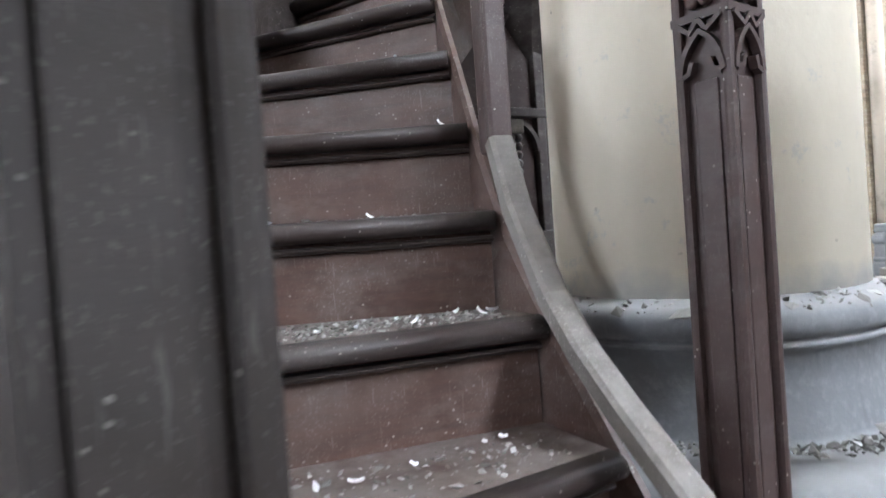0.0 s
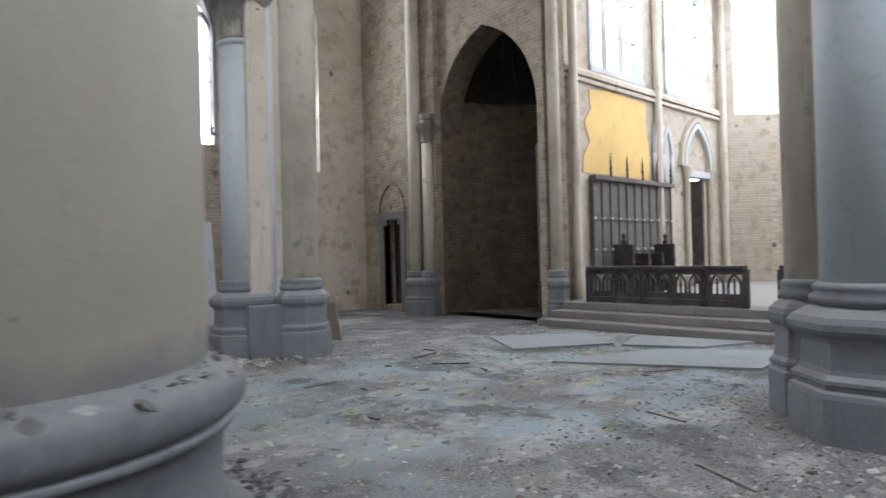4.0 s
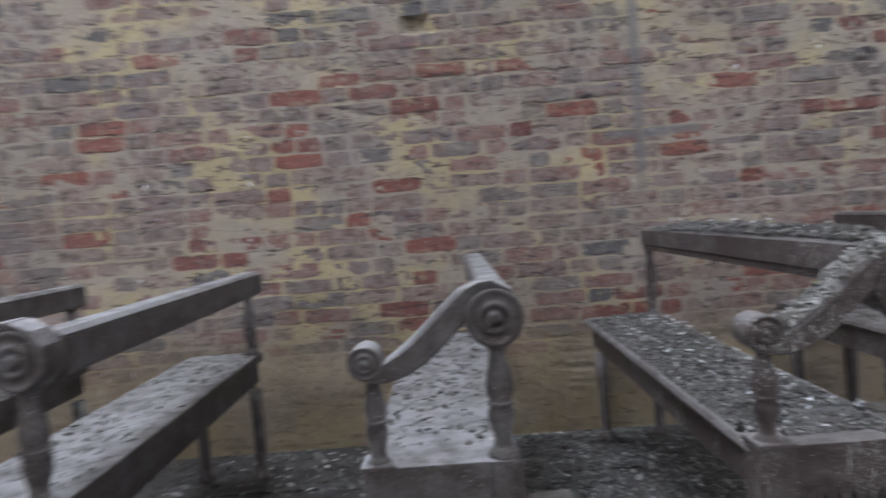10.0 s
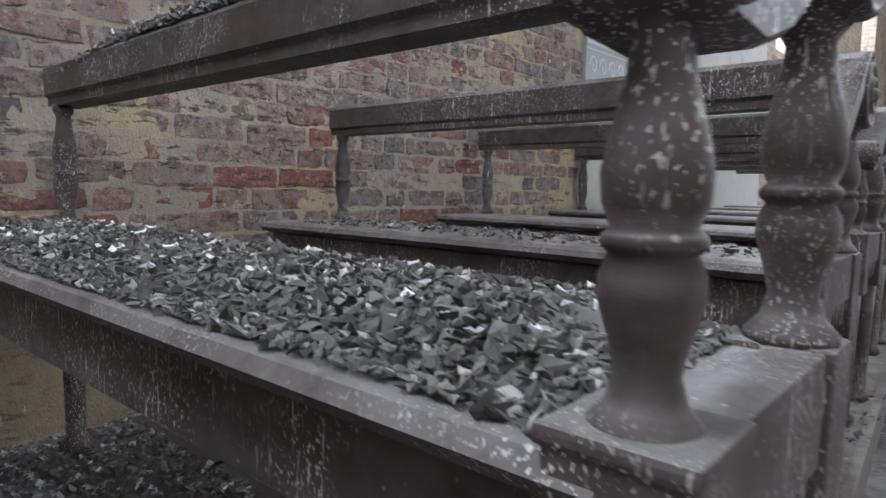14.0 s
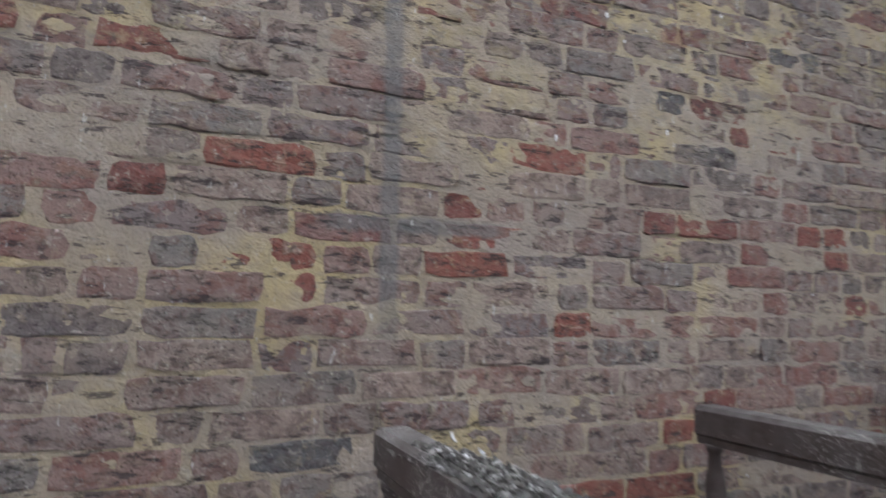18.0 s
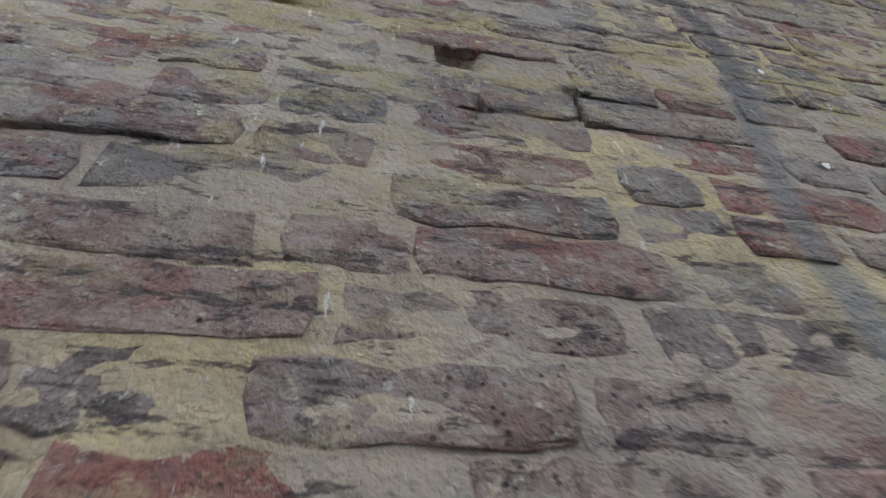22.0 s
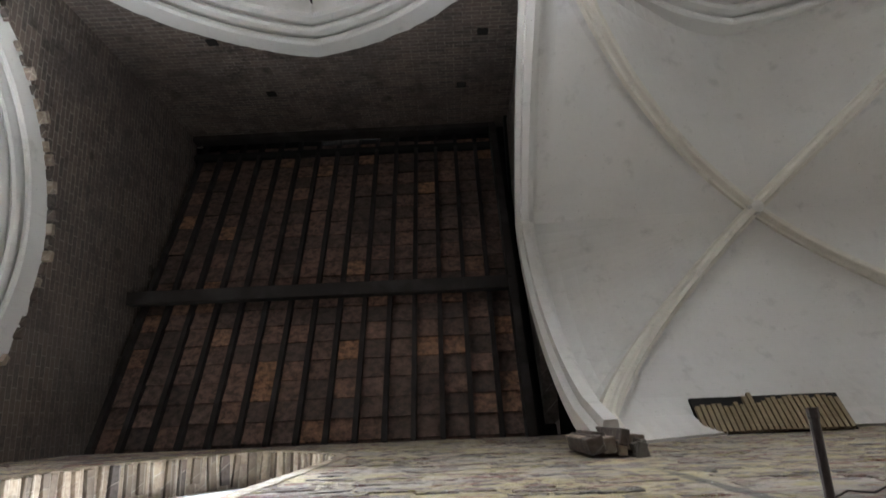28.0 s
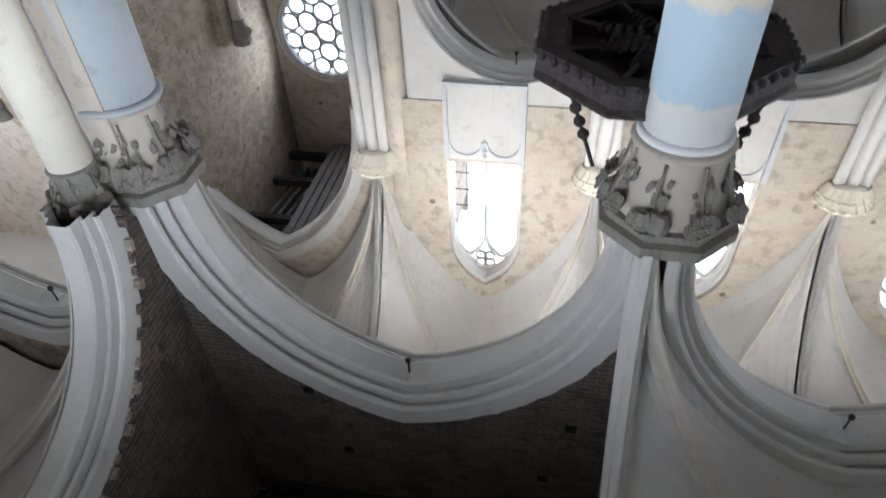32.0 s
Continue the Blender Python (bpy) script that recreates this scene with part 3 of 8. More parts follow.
BRICK_NEAR = make_near_brick("weathered_wall_brick", True)
BRICK_FILL = make_near_brick("weathered_wall_bricks", False)
MORTAR = make_mortar()

# ------------------------------------------------------------------ building helpers


def part(name, bm, material, parent=None, label="", smooth=False):
    me = bpy.data.meshes.new(name)
    bmesh.ops.recalc_face_normals(bm, faces=bm.faces)
    bm.to_mesh(me)
    bm.free()
    me.materials.append(material)
    if smooth:
        for p in me.polygons:
            p.use_smooth = True
    ob = new(name, me)
    if parent is not None:
        ob.parent = parent
        ob.matrix_parent_inverse = Matrix.Translation(parent.location).inverted() if parent.type == 'EMPTY' else Matrix()
    if label:
        ob["label"] = label
    return ob


def raw(name, verts, faces, material, parent=None, label="", smooth=False):
    me = bpy.data.meshes.new(name)
    me.from_pydata(verts, [], faces)
    me.update()
    me.materials.append(material)
    if smooth:
        for p in me.polygons:
            p.use_smooth = True
    ob = new(name, me)
    if parent is not None:
        ob.parent = parent
    if label:
        ob["label"] = label
    return ob


def root(name, label, category, group="", kind=""):
    return tagged(new(name), label, category, group, kind)


def add_box(bm, x0, x1, y0, y1, z0, z1, bevel=0.0, m=None):
    r = bmesh.ops.create_cube(bm, size=1)
    vs = r["verts"]
    bmesh.ops.transform(bm, matrix=Matrix.Translation(((x0 + x1) / 2, (y0 + y1) / 2, (z0 + z1) / 2)) @ Matrix.Diagonal((x1 - x0, y1 - y0, z1 - z0, 1)), verts=vs)
    if m is not None:
        bmesh.ops.transform(bm, matrix=m, verts=vs)
    if bevel:
        es = list({e for v in vs for e in v.link_edges})
        bmesh.ops.bevel(bm, geom=es, offset=bevel, segments=2, affect='EDGES', profile=0.6)


def box(*a, bevel=0.0, m=None):
    bm = bmesh.new()
    add_box(bm, *a, bevel=bevel, m=m)
    return bm


def add_lathe(bm, profile, n=20, at=(0, 0, 0), turn=0.0, smooth_n=None, caps=True):
    """profile: (radius, z) from the foot up, round a vertical axis."""
    rings = []
    for r, z in profile:
        rings.append([bm.verts.new((at[0] + r * math.cos(turn + 2 * math.pi * k / n), at[1] + r * math.sin(turn + 2 * math.pi * k / n), at[2] + z)) for k in range(n)])
    for a, b in zip(rings, rings[1:]):
        for k in range(n):
            bm.faces.new((a[k], a[(k + 1) % n], b[(k + 1) % n], b[k]))
    if caps:
        bm.faces.new(list(reversed(rings[0])))
        bm.faces.new(rings[-1])


def lathe(profile, n=20, at=(0, 0, 0), turn=0.0):
    bm = bmesh.new()
    add_lathe(bm, profile, n, at, turn)
    return bm


def add_sweep(bm, path, section, closed=False, up=None):
    """section: points (side, out) swept along path; out is away from up's reference."""
    n = len(path)
    rings = []
    for i, p in enumerate(path):
        p = Vector(p)
        a = Vector(path[max(0, i - 1)] if not closed else path[(i - 1) % n])
        b = Vector(path[min(n - 1, i + 1)] if not closed else path[(i + 1) % n])
        d = (b - a).normalized()
        u = Vector(up(p) if callable(up) else (up or (0, 0, 1)))
        s = d.cross(u)
        if s.length < 1e-4:
            s = d.cross(Vector((1, 0, 0.1)))
        s.normalize()
        o = s.cross(d).normalized()
        rings.append([bm.verts.new(p + s * q[0] + o * q[1]) for q in section])
    m = len(section)
    pairs = list(zip(rings, rings[1:])) + ([(rings[-1], rings[0])] if closed else [])
    for a, b in pairs:
        for k in range(m):
            bm.faces.new((a[k], a[(k + 1) % m], b[(k + 1) % m], b[k]))
    if not closed:
        bm.faces.new(rings[0])
        bm.faces.new(list(reversed(rings[-1])))


def sweep(path, section, closed=False, up=None):
    bm = bmesh.new()
    add_sweep(bm, path, section, closed, up)
    return bm


def pointed(x0, x1, z0, z1, n=10):
    """Points (x, z) of a pointed arch from the springing at x0 over the tip to x1."""
    h, w = z1 - z0, (x1 - x0) / 2
    r = (w * w + h * h) / (2 * w)
    out = []
    a1 = math.asin(min(1, h / r))
    for k in range(n + 1):
        a = a1 * k / n
        out.append((x0 + r - r * math.cos(a), z0 + r * math.sin(a)))
    right = [(x0 + x1 - x, z) for x, z in reversed(out[:-1])]
    return out + right


def arched_opening(x0, x1, z0, zs, z1, n=8):
    return [(x0, z0)] + pointed(x0, x1, zs, z1, n) + [(x1, z0)]


def wall_sheet(name, outline, holes, place, depth, material, label="", parent=None, kind="structure"):
    """A wall with real openings. outline and holes: loops of (u, z); place(u, d, z) gives the point, d from 0 (inner face) to depth."""
    bm = bmesh.new()
    loops = [outline] + list(holes)
    sides = []
    for d in (0.0, depth):
        edges = []
        keep = []
        for lp in loops:
            vs = [bm.verts.new(place(u, d, z)) for u, z in lp]
            keep.append(vs)
            edges += [bm.edges.new((vs[k], vs[(k + 1) % len(vs)])) for k in range(len(vs))]
        bmesh.ops.triangle_fill(bm, use_beauty=True, use_dissolve=False, edges=edges)
        sides.append(keep)
    for a, b in zip(*sides):
        for k in range(len(a)):
            j = (k + 1) % len(a)
            bm.faces.new((a[k], a[j], b[j], b[k]))
    ob = part(name, bm, material, parent, "")
    if parent is None:
        tagged(ob, label, "wall", "", kind)
    return ob


def rect(u0, u1, z0, z1):
    return [(u0, z0), (u1, z0), (u1, z1), (u0, z1)]


SOUTH = lambda y: (lambda u, d, z: (u, y - d, z))
NORTH = lambda y: (lambda u, d, z: (u, y + d, z))
EAST = lambda x: (lambda u, d, z: (x + d, u, z))
WEST = lambda x: (lambda u, d, z: (x - d, u, z))

# plan
WS = -3.8          # inner face of the south aisle wall
AY = 1.25          # axis of the south arcade
NY = 8.0           # axis of the north arcade
CX = (-8.38, -3.38, 1.62, 6.62)
XE = 11.1          # east wall of the aisles
XW = -13.4
WN = 13.4          # north aisle wall
SPR = 6.0          # springing of the arcade arches
TIP = 8.75

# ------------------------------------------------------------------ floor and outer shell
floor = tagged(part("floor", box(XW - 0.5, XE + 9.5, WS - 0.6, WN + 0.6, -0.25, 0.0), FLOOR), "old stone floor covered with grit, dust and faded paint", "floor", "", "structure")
ground = tagged(part("ground", box(-60, 80, -60, 70, -0.5, -0.26), STONE_GREY), "plain ground outside the church walls", "ground", "", "structure")

# south aisle wall: the bench bay is faced with single bricks further down
WIN_S = arched_opening(3.4, 5.1, 3.7, 6.3, 8.0)
wall_south = wall_sheet("wall_south", rect(XW, XE, 0, 9.0),
                        [WIN_S, arched_opening(8.5, 9.9, 3.75, 6.0, 7.5), arched_opening(-6.6, -5.2, 2.4, 5.2, 6.6), arched_opening(-11.6, -10.2, 2.4, 5.2, 6.6)],
                        SOUTH(WS - 0.09), 0.6, BRICK_GREY, "long brick aisle wall with flaking plaster and tall windows")
# east part of that wall in weathered yellow brick
wall_sheet("wall_south_east", rect(6.9, XE, 0, 9.0), [arched_opening(8.5, 9.9, 3.75, 6.0, 7.5)], SOUTH(WS), 0.088, BRICK_YELLOW, "weathered yellow brick wall beside a window")
wall_sheet("wall_south_west_brick", rect(XW, -4.83, 0, 9.0), [arched_opening(-6.6, -5.2, 2.4, 5.2, 6.6), arched_opening(-11.6, -10.2, 2.4, 5.2, 6.6)], SOUTH(WS), 0.088, BRICK_GREY, "grey brick wall with tall windows")
# plastered stretch with a painted dado band
plaster = tagged(part("wall_plaster", box(-4.84, -1.0, WS - 0.088, WS + 0.012, 0.0, 6.0), PLASTER_WALL), "pale flaking wall plaster above the benches", "wall plaster", "", "structure")
part("dado_band", box(-4.84, -1.0, WS + 0.012, WS + 0.018, 1.44, 1.75), DADO_GREY, plaster, "grey painted dado band")
for z0, z1 in ((1.725, 1.745), (1.69, 1.698), (1.49, 1.498), (1.45, 1.47)):
    part("dado_line", box(-4.84, -1.0, WS + 0.018, WS + 0.0215, z0, z1), PLASTER_GREY, plaster)
for k in range(30):
    x = -4.75 + 0.126 * k
    part("dado_motif", sweep([(x + 0.05 * (1 - q / 14) * math.cos(q * 0.62), WS + 0.019, 1.595 + 0.07 * (1 - q / 14) * math.sin(q * 0.62)) for q in range(13)], [(-0.006, -0.002), (0.006, -0.002), (0.006, 0.002), (-0.006, 0.002)], up=(0, 1, 0)), PLASTER_GREY, plaster)

# north aisle wall and west wall
wall_sheet("wall_north", rect(XW, 7.6, 0, 9.0),
           [arched_opening(x - 0.75, x + 0.75, 3.8, 6.2, 7.6) for x in (6.6, 0.4, -3.9, -8.4)], NORTH(WN), 0.6, BRICK_GREY, "brick north aisle wall with tall windows")
ROSE = [(9.55 + 1.45 * math.cos(2 * math.pi * k / 28), 9.95 + 1.45 * math.sin(2 * math.pi * k / 28)) for k in range(28)]
wall_sheet("wall_transept", [(7.6, 0), (XE, 0), (XE, 16.0), (5.4, 16.0), (5.4, 9.0), (7.6, 9.0)], [arched_opening(8.6, 9.8, 3.4, 6.8, 8.2), ROSE], NORTH(WN), 0.6, BRICK_PALE, "tall brick transept wall with a window and a rose window")
wall_sheet("wall_west", rect(WS - 0.6, WN + 0.6, 0, 15), [arched_opening(2.6, 6.6, 3.5, 8.0, 11.0)], WEST(XW), 0.6, BRICK_GREY, "brick west wall with a large window")

# east wall of the aisles with chapel arches, choir arch and doors
DOOR_S = rect(-3.465, -2.795, 0.65, 2.48)
DOOR_N = rect(11.95, 12.6, 0.15, 2.2)
CHAP_S = arched_opening(-1.62, 0.72, 0.0, 3.95, 6.0)
CHAP_N = arched_opening(7.75, 10.55, 0.0, 4.15, 6.1)
wall_sheet("wall_east", rect(WS, WN, 0, 14.5), [DOOR_S, DOOR_N, CHAP_S, CHAP_N, arched_opening(1.45, 7.6, 0.0, 7.5, 12.5)], EAST(XE), 0.7, BRICK_YELLOW,
           "yellow brick east wall with two chapel arches and doors")


def chapel(yc, half, spring, label, grow=0.25, brick=BRICK_YELLOW):
    """A polygonal side chapel with thin wall shafts and a boarded half cone."""
    n = 14
    r = half + grow
    pts = [(XE + 0.7 + 1.5 * r * math.sin(math.pi * k / n) * 0.95, yc - r * math.cos(math.pi * k / n)) for k in range(n + 1)]
    top = spring + 0.75
    verts, faces = [], []
    for (x, y) in pts:
        for s in (1.0, 1.03):
            for z in (0, top):
                verts.append((XE + 0.7 + (x - XE - 0.7) * s, yc + (y - yc) * s, z))
    for k in range(n):
        a, b = 4 * k, 4 * (k + 1)
        faces += [(a, b, b + 1, a + 1), (a + 2, a + 3, b + 3, b + 2), (a + 1, b + 1, b + 3, a + 3)]
    w = raw("chapel_wall", verts, faces, brick)
    tagged(w, label, "wall", "", "structure")
    apex = (XE + 0.75, yc, top + 2.0)
    cone_v, cone_f = [apex], []
    m = 26
    for k in range(m + 1):
        a = math.pi * k / m
        cone_v.append((XE + 0.7 + 1.55 * r * math.sin(a), yc - 1.05 * r * math.cos(a), top))
    for k in range(m):
        cone_f.append((0, k + 1, k + 2))
    vault = raw("ceiling", cone_v, cone_f, WOOD_TIMBER)
    tagged(vault, "dark boarded half cone over the side chapel", "ceiling", "", "structure")
    for k in range(1, m, 2):
        a = math.pi * k / m
        foot = Vector((XE + 0.7 + 1.5 * r * math.sin(a), yc - 1.02 * r * math.cos(a), top - 0.02))
        rib = tagged(part("rafter", sweep([foot, Vector(apex) - Vector((0, 0, 0.1))], [(-0.03, -0.05), (0.03, -0.05), (0.03, 0.05), (-0.03, 0.05)]), WOOD_TIMBER),
                     "dark curved rafter under the chapel roof", "rafter", "chapel rafters", "structure")
    for ang in (66, 114):
        x, y = XE + 0.7 + 1.34 * r * math.sin(radians(ang)), yc - 0.97 * r * math.cos(radians(ang))
        s = root("wall_shaft", "thin pale stone wall shaft on a grey foot", "wall shaft", "chapel wall shafts", "structure")
        part("shaft", lathe([(0.06, 0.62), (0.06, spring - 0.35), (0.075, spring - 0.32), (0.04, spring - 0.2)], 10, (x, y, 0)), PLASTER_WHITE, s, smooth=True)
        part("foot", lathe([(0.13, 0.0), (0.13, 0.42), (0.09, 0.46), (0.11, 0.55), (0.07, 0.64)], 8, (x, y, 0)), STONE_BLUE, s)


chapel(-0.45, 1.17, 3.95, "curved yellow brick chapel wall with thin stone shafts")
chapel(9.15, 1.4, 4.15, "brick chapel wall with shade in its brown colour, behind a pointed arch", 0.06, BRICK_SHADED)
# thin lining added so that the arch reveal gets its shade by colour
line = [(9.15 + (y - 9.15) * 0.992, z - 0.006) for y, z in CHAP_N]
lining = raw("wall_reveal_lining", [(x, y, z) for y, z in line for x in (XE + 0.03, XE + 0.7)], [(2 * k, 2 * k + 2, 2 * k + 3, 2 * k + 1) for k in range(len(line) - 1)], BRICK_SHADED)
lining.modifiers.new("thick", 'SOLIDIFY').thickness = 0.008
tagged(lining, "added brick lining with shade in its colour, inside the chapel arch", "wall", "", "structure")

# blind pointed arch and stone frame round each small door
for yc, w, z0, z1, tip, nm in ((-3.13, 0.335, 0.65, 2.48, 3.3, "south"), (12.275, 0.325, 0.15, 2.2, 3.0, "north")):
    d = root("door_1" if nm == "south" else "door_2", "dark panelled wooden door in a grey stone frame" if nm == "south" else "narrow doorway with a half open dark door", "door", "", "structure")
    bm = box(XE - 0.04, XE + 0.2, yc - w - 0.17, yc - w, 0.0 if nm == "north" else 0.5, z1 + 0.02, bevel=0.012)
    part("jamb", bm, DOOR_STONE, d)
    part("jamb", box(XE - 0.04, XE + 0.2, yc + w, yc + w + 0.17, 0.0 if nm == "north" else 0.5, z1 + 0.02, bevel=0.012), DOOR_STONE, d)
    part("lintel", box(XE - 0.06, XE + 0.2, yc - w - 0.2, yc + w + 0.2, z1 + 0.02, z1 + 0.2, bevel=0.012), DOOR_STONE, d)
    for s in (-1, 1):
        part("corbel", box(XE - 0.03, XE + 0.2, yc + s * w - (0.12 if s > 0 else 0), yc + s * w + (0.12 if s < 0 else 0), z1 - 0.12, z1 + 0.02, bevel=0.02), DOOR_STONE, d)
    hood = [(XE - 0.02, y, z) for y, z in pointed(yc - w - 0.16, yc + w + 0.16, z1 + 0.22, tip + 0.1, 8)]
    part("hood_mould", sweep(hood, [(-0.03, -0.05), (0.03, -0.05), (0.03, 0.05), (-0.03, 0.05)], up=(1, 0, 0)), BRICK_YELLOW, d)
    leaf = part("leaf", box(XE + 0.32, XE + 0.37, yc - w - 0.02, yc + w + 0.02, z0 - 0.02, z1 + 0.02), WOOD_BLACK, d)
    for zz in (0.28, 0.62):
        for yy in (-1, 1):
            part("panel", box(XE + 0.305, XE + 0.32, yc + yy * w * 0.5 - 0.12, yc + yy * w * 0.5 + 0.12, z0 + zz * (z1 - z0) - 0.3, z0 + zz * (z1 - z0) + 0.25, bevel=0.006), WOOD_BLACK, d)
    part("door_handle", lathe([(0.02, 0), (0.028, 0.02), (0.012, 0.05)], 10, (XE + 0.29, yc + w - 0.1, (z0 + z1) / 2)), IRON, d)
steps = root("door_step", "three worn grey stone steps at a small door", "step", "", "structure")
for k in range(3):
    part("tread", box(XE - 0.62 + 0.22 * k, XE + 0.3, -3.79, -2.46 - 0.07 * k, 0.0, 0.49 + 0.08 * k, bevel=0.015), DOOR_STONE, steps)

# ------------------------------------------------------------------ piers
LEAF_SEED = random.Random(5)


def add_leaf(bm, at, out, size, rng):
    """A small curled stone leaf."""
    o = Vector(out).normalized()
    s = o.cross(Vector((0, 0, 1))).normalized()
    c = Vector(at)
    rows = []
    for k, (f, up, w) in enumerate(((0.0, -0.5, 0.35), (0.25, 0.0, 0.5), (0.55, 0.45, 0.42), (0.85, 0.55, 0.25), (0.8, 0.35, 0.1))):
        j = rng.uniform(-0.06, 0.06)
        p = c + o * (f * size) + Vector((0, 0, up * size))
        rows.append([bm.verts.new(p - s * (w + j) * size), bm.verts.new(p + o * 0.12 * size), bm.verts.new(p + s * (w + j) * size)])
    for a, b in zip(rows, rows[1:]):
        bm.faces.new((a[0], a[1], b[1], b[0]))
        bm.faces.new((a[1], a[2], b[2], b[1]))


def capital(parent, x, y, z, r, h, mat):
    """Bell, two tiers of leaves and an octagonal abacus."""
    part("capital_bell", lathe([(r * 1.03, 0), (r * 1.1, 0.03), (r * 1.02, 0.06), (r * 1.0, h * 0.5), (r * 1.22, h * 0.8), (r * 1.3, h)], 24, (x, y, z)), STONE_TAN if r > 0.3 else mat, parent, "carved leaf capital", True)
    bm = bmesh.new()
    rl = LEAF_SEED
    # stalks with small curls low on the bell, full leaf clusters under the abacus
    for k in range(8):
        a0 = 2 * math.pi * (k + 0.5) / 8
        for zz, out, spread, n, sz in ((0.34, 1.02, 0.1, 2, 0.07), (0.5, 1.05, 0.12, 4, 0.09), (0.66, 1.12, 0.12, 3, 0.09), (0.84, 1.36, 0.17, 20, 0.14)):
            for q in range(n):
                a = a0 + rl.uniform(-spread, spread) * (2.0 if zz < 0.8 else 1.5)
                rr = r * out + rl.uniform(-0.02, 0.035) * (h / 0.5)
                d = Vector((math.cos(a + rl.uniform(-0.9, 0.9)), math.sin(a + rl.uniform(-0.9, 0.9)), rl.uniform(-0.5, 0.6)))
                add_leaf(bm, (x + rr * math.cos(a), y + rr * math.sin(a), z + h * (zz + rl.uniform(-0.09, 0.09))), d, h * sz * rl.uniform(0.7, 1.35), rl)
        p = Vector((x + r * 1.01 * math.cos(a0), y + r * 1.01 * math.sin(a0), z + h * 0.12))
        t = Vector((x + r * 1.3 * math.cos(a0), y + r * 1.3 * math.sin(a0), z + h * 0.8))
        s = Vector((-math.sin(a0), math.cos(a0), 0)) * 0.014
        o = Vector((math.cos(a0), math.sin(a0), 0)) * 0.022
        mid = p.lerp(t, 0.55) - o * 1.2
        row = [[bm.verts.new(c - s), bm.verts.new(c + o), bm.verts.new(c + s)] for c in (p, mid, t)]
        for u, w in zip(row, row[1:]):
            bm.faces.new((u[0], u[1], w[1], w[0]))
            bm.faces.new((u[1], u[2], w[2], w[1]))
    ob = part("leaf_carving", bm, mat, parent)
    ob.modifiers.new("thick", 'SOLIDIFY').thickness = 0.012
    part("abacus", lathe([(r * 1.3, h), (r * 1.52, h + 0.02), (r * 1.54, h + 0.06), (r * 1.44, h + 0.08), (r * 1.46, h + 0.11), (r * 1.64, h + 0.13), (r * 1.64, h + 0.24)], 8, (x, y, z), math.pi / 8), STONE_CARVED, parent)


BASE_PROFILE = [(1.6, 0.0), (1.6, 0.36), (1.57, 0.4), (1.5, 0.42), (1.5, 0.45), (1.55, 0.47), (1.54, 0.5), (1.42, 0.54), (1.38, 0.58), (1.36, 0.78), (1.4, 0.82), (1.52, 0.85), (1.58, 0.89), (1.58, 0.94), (1.5, 0.99), (1.3, 1.04), (1.1, 1.08)]
TORUS = [(1.0, 1.04), (1.1, 1.07), (1.2, 1.1), (1.2, 1.14), (1.1, 1.17), (1.14, 1.2), (1.14, 1.23), (1.0, 1.26)]


def pier_base(parent, x, y, r, k=1.0, mat=None, n=8):
    part("plinth", lathe([(r * a, z * k) for a, z in BASE_PROFILE], n, (x, y, 0), math.pi / 8), mat or STONE_BLUE, parent)
    part("base_moulding", lathe([(r * a, z * k) for a, z in TORUS], 28, (x, y, 0)), mat or STONE_BLUE, parent, "", True)


def shaft(parent, x, y, r, z0, z1, mat, name="shaft", n=32):
    part(name, lathe([(r, z0), (r * 0.985, (z0 + z1) / 2), (r * 0.97, z1)], n, (x, y, 0)), mat, parent, "", True)


def round_column(x, y, r, mat, label):
    c = root("column", label, "column", "arcade columns", "structure")
    b = [(1.6, 0.0), (1.6, 0.42), (1.5, 0.48), (1.42, 0.5), (1.4, 0.56), (1.5, 0.6), (1.54, 0.66), (1.52, 0.72), (1.44, 0.765), (1.3, 0.78), (1.14, 0.785), (1.09, 0.81), (1.06, 0.9), (1.07, 0.968), (1.12, 0.974), (1.12, 0.984), (1.09, 0.987), (1.13, 0.994), (1.165, 1.007), (1.175, 1.024), (1.155, 1.043), (1.1, 1.055), (1.02, 1.06), (1.0, 1.066)]
    part("base", lathe([(r * a, z * 1.06) for a, z in b], 40, (x, y, 0)), STONE_BLUE, c, "rounded grey stone base", True)
    part("plinth", lathe([(r * 1.9, 0.0), (r * 1.9, 0.1), (r * 1.75, 0.16)], 8, (x, y, 0), math.pi / 8), STONE_BLUE, c)
    shaft(c, x, y, r, 1.09, SPR - 0.88, mat)
    part("neck_ring", lathe([(r * 0.97, 0), (r * 1.08, 0.02), (r * 1.08, 0.06), (r * 0.97, 0.08)], 32, (x, y, SPR - 0.96)), mat, c, "", True)
    capital(c, x, y, SPR - 0.88, r * 1.08, 0.64, STONE_CARVED)
    return c


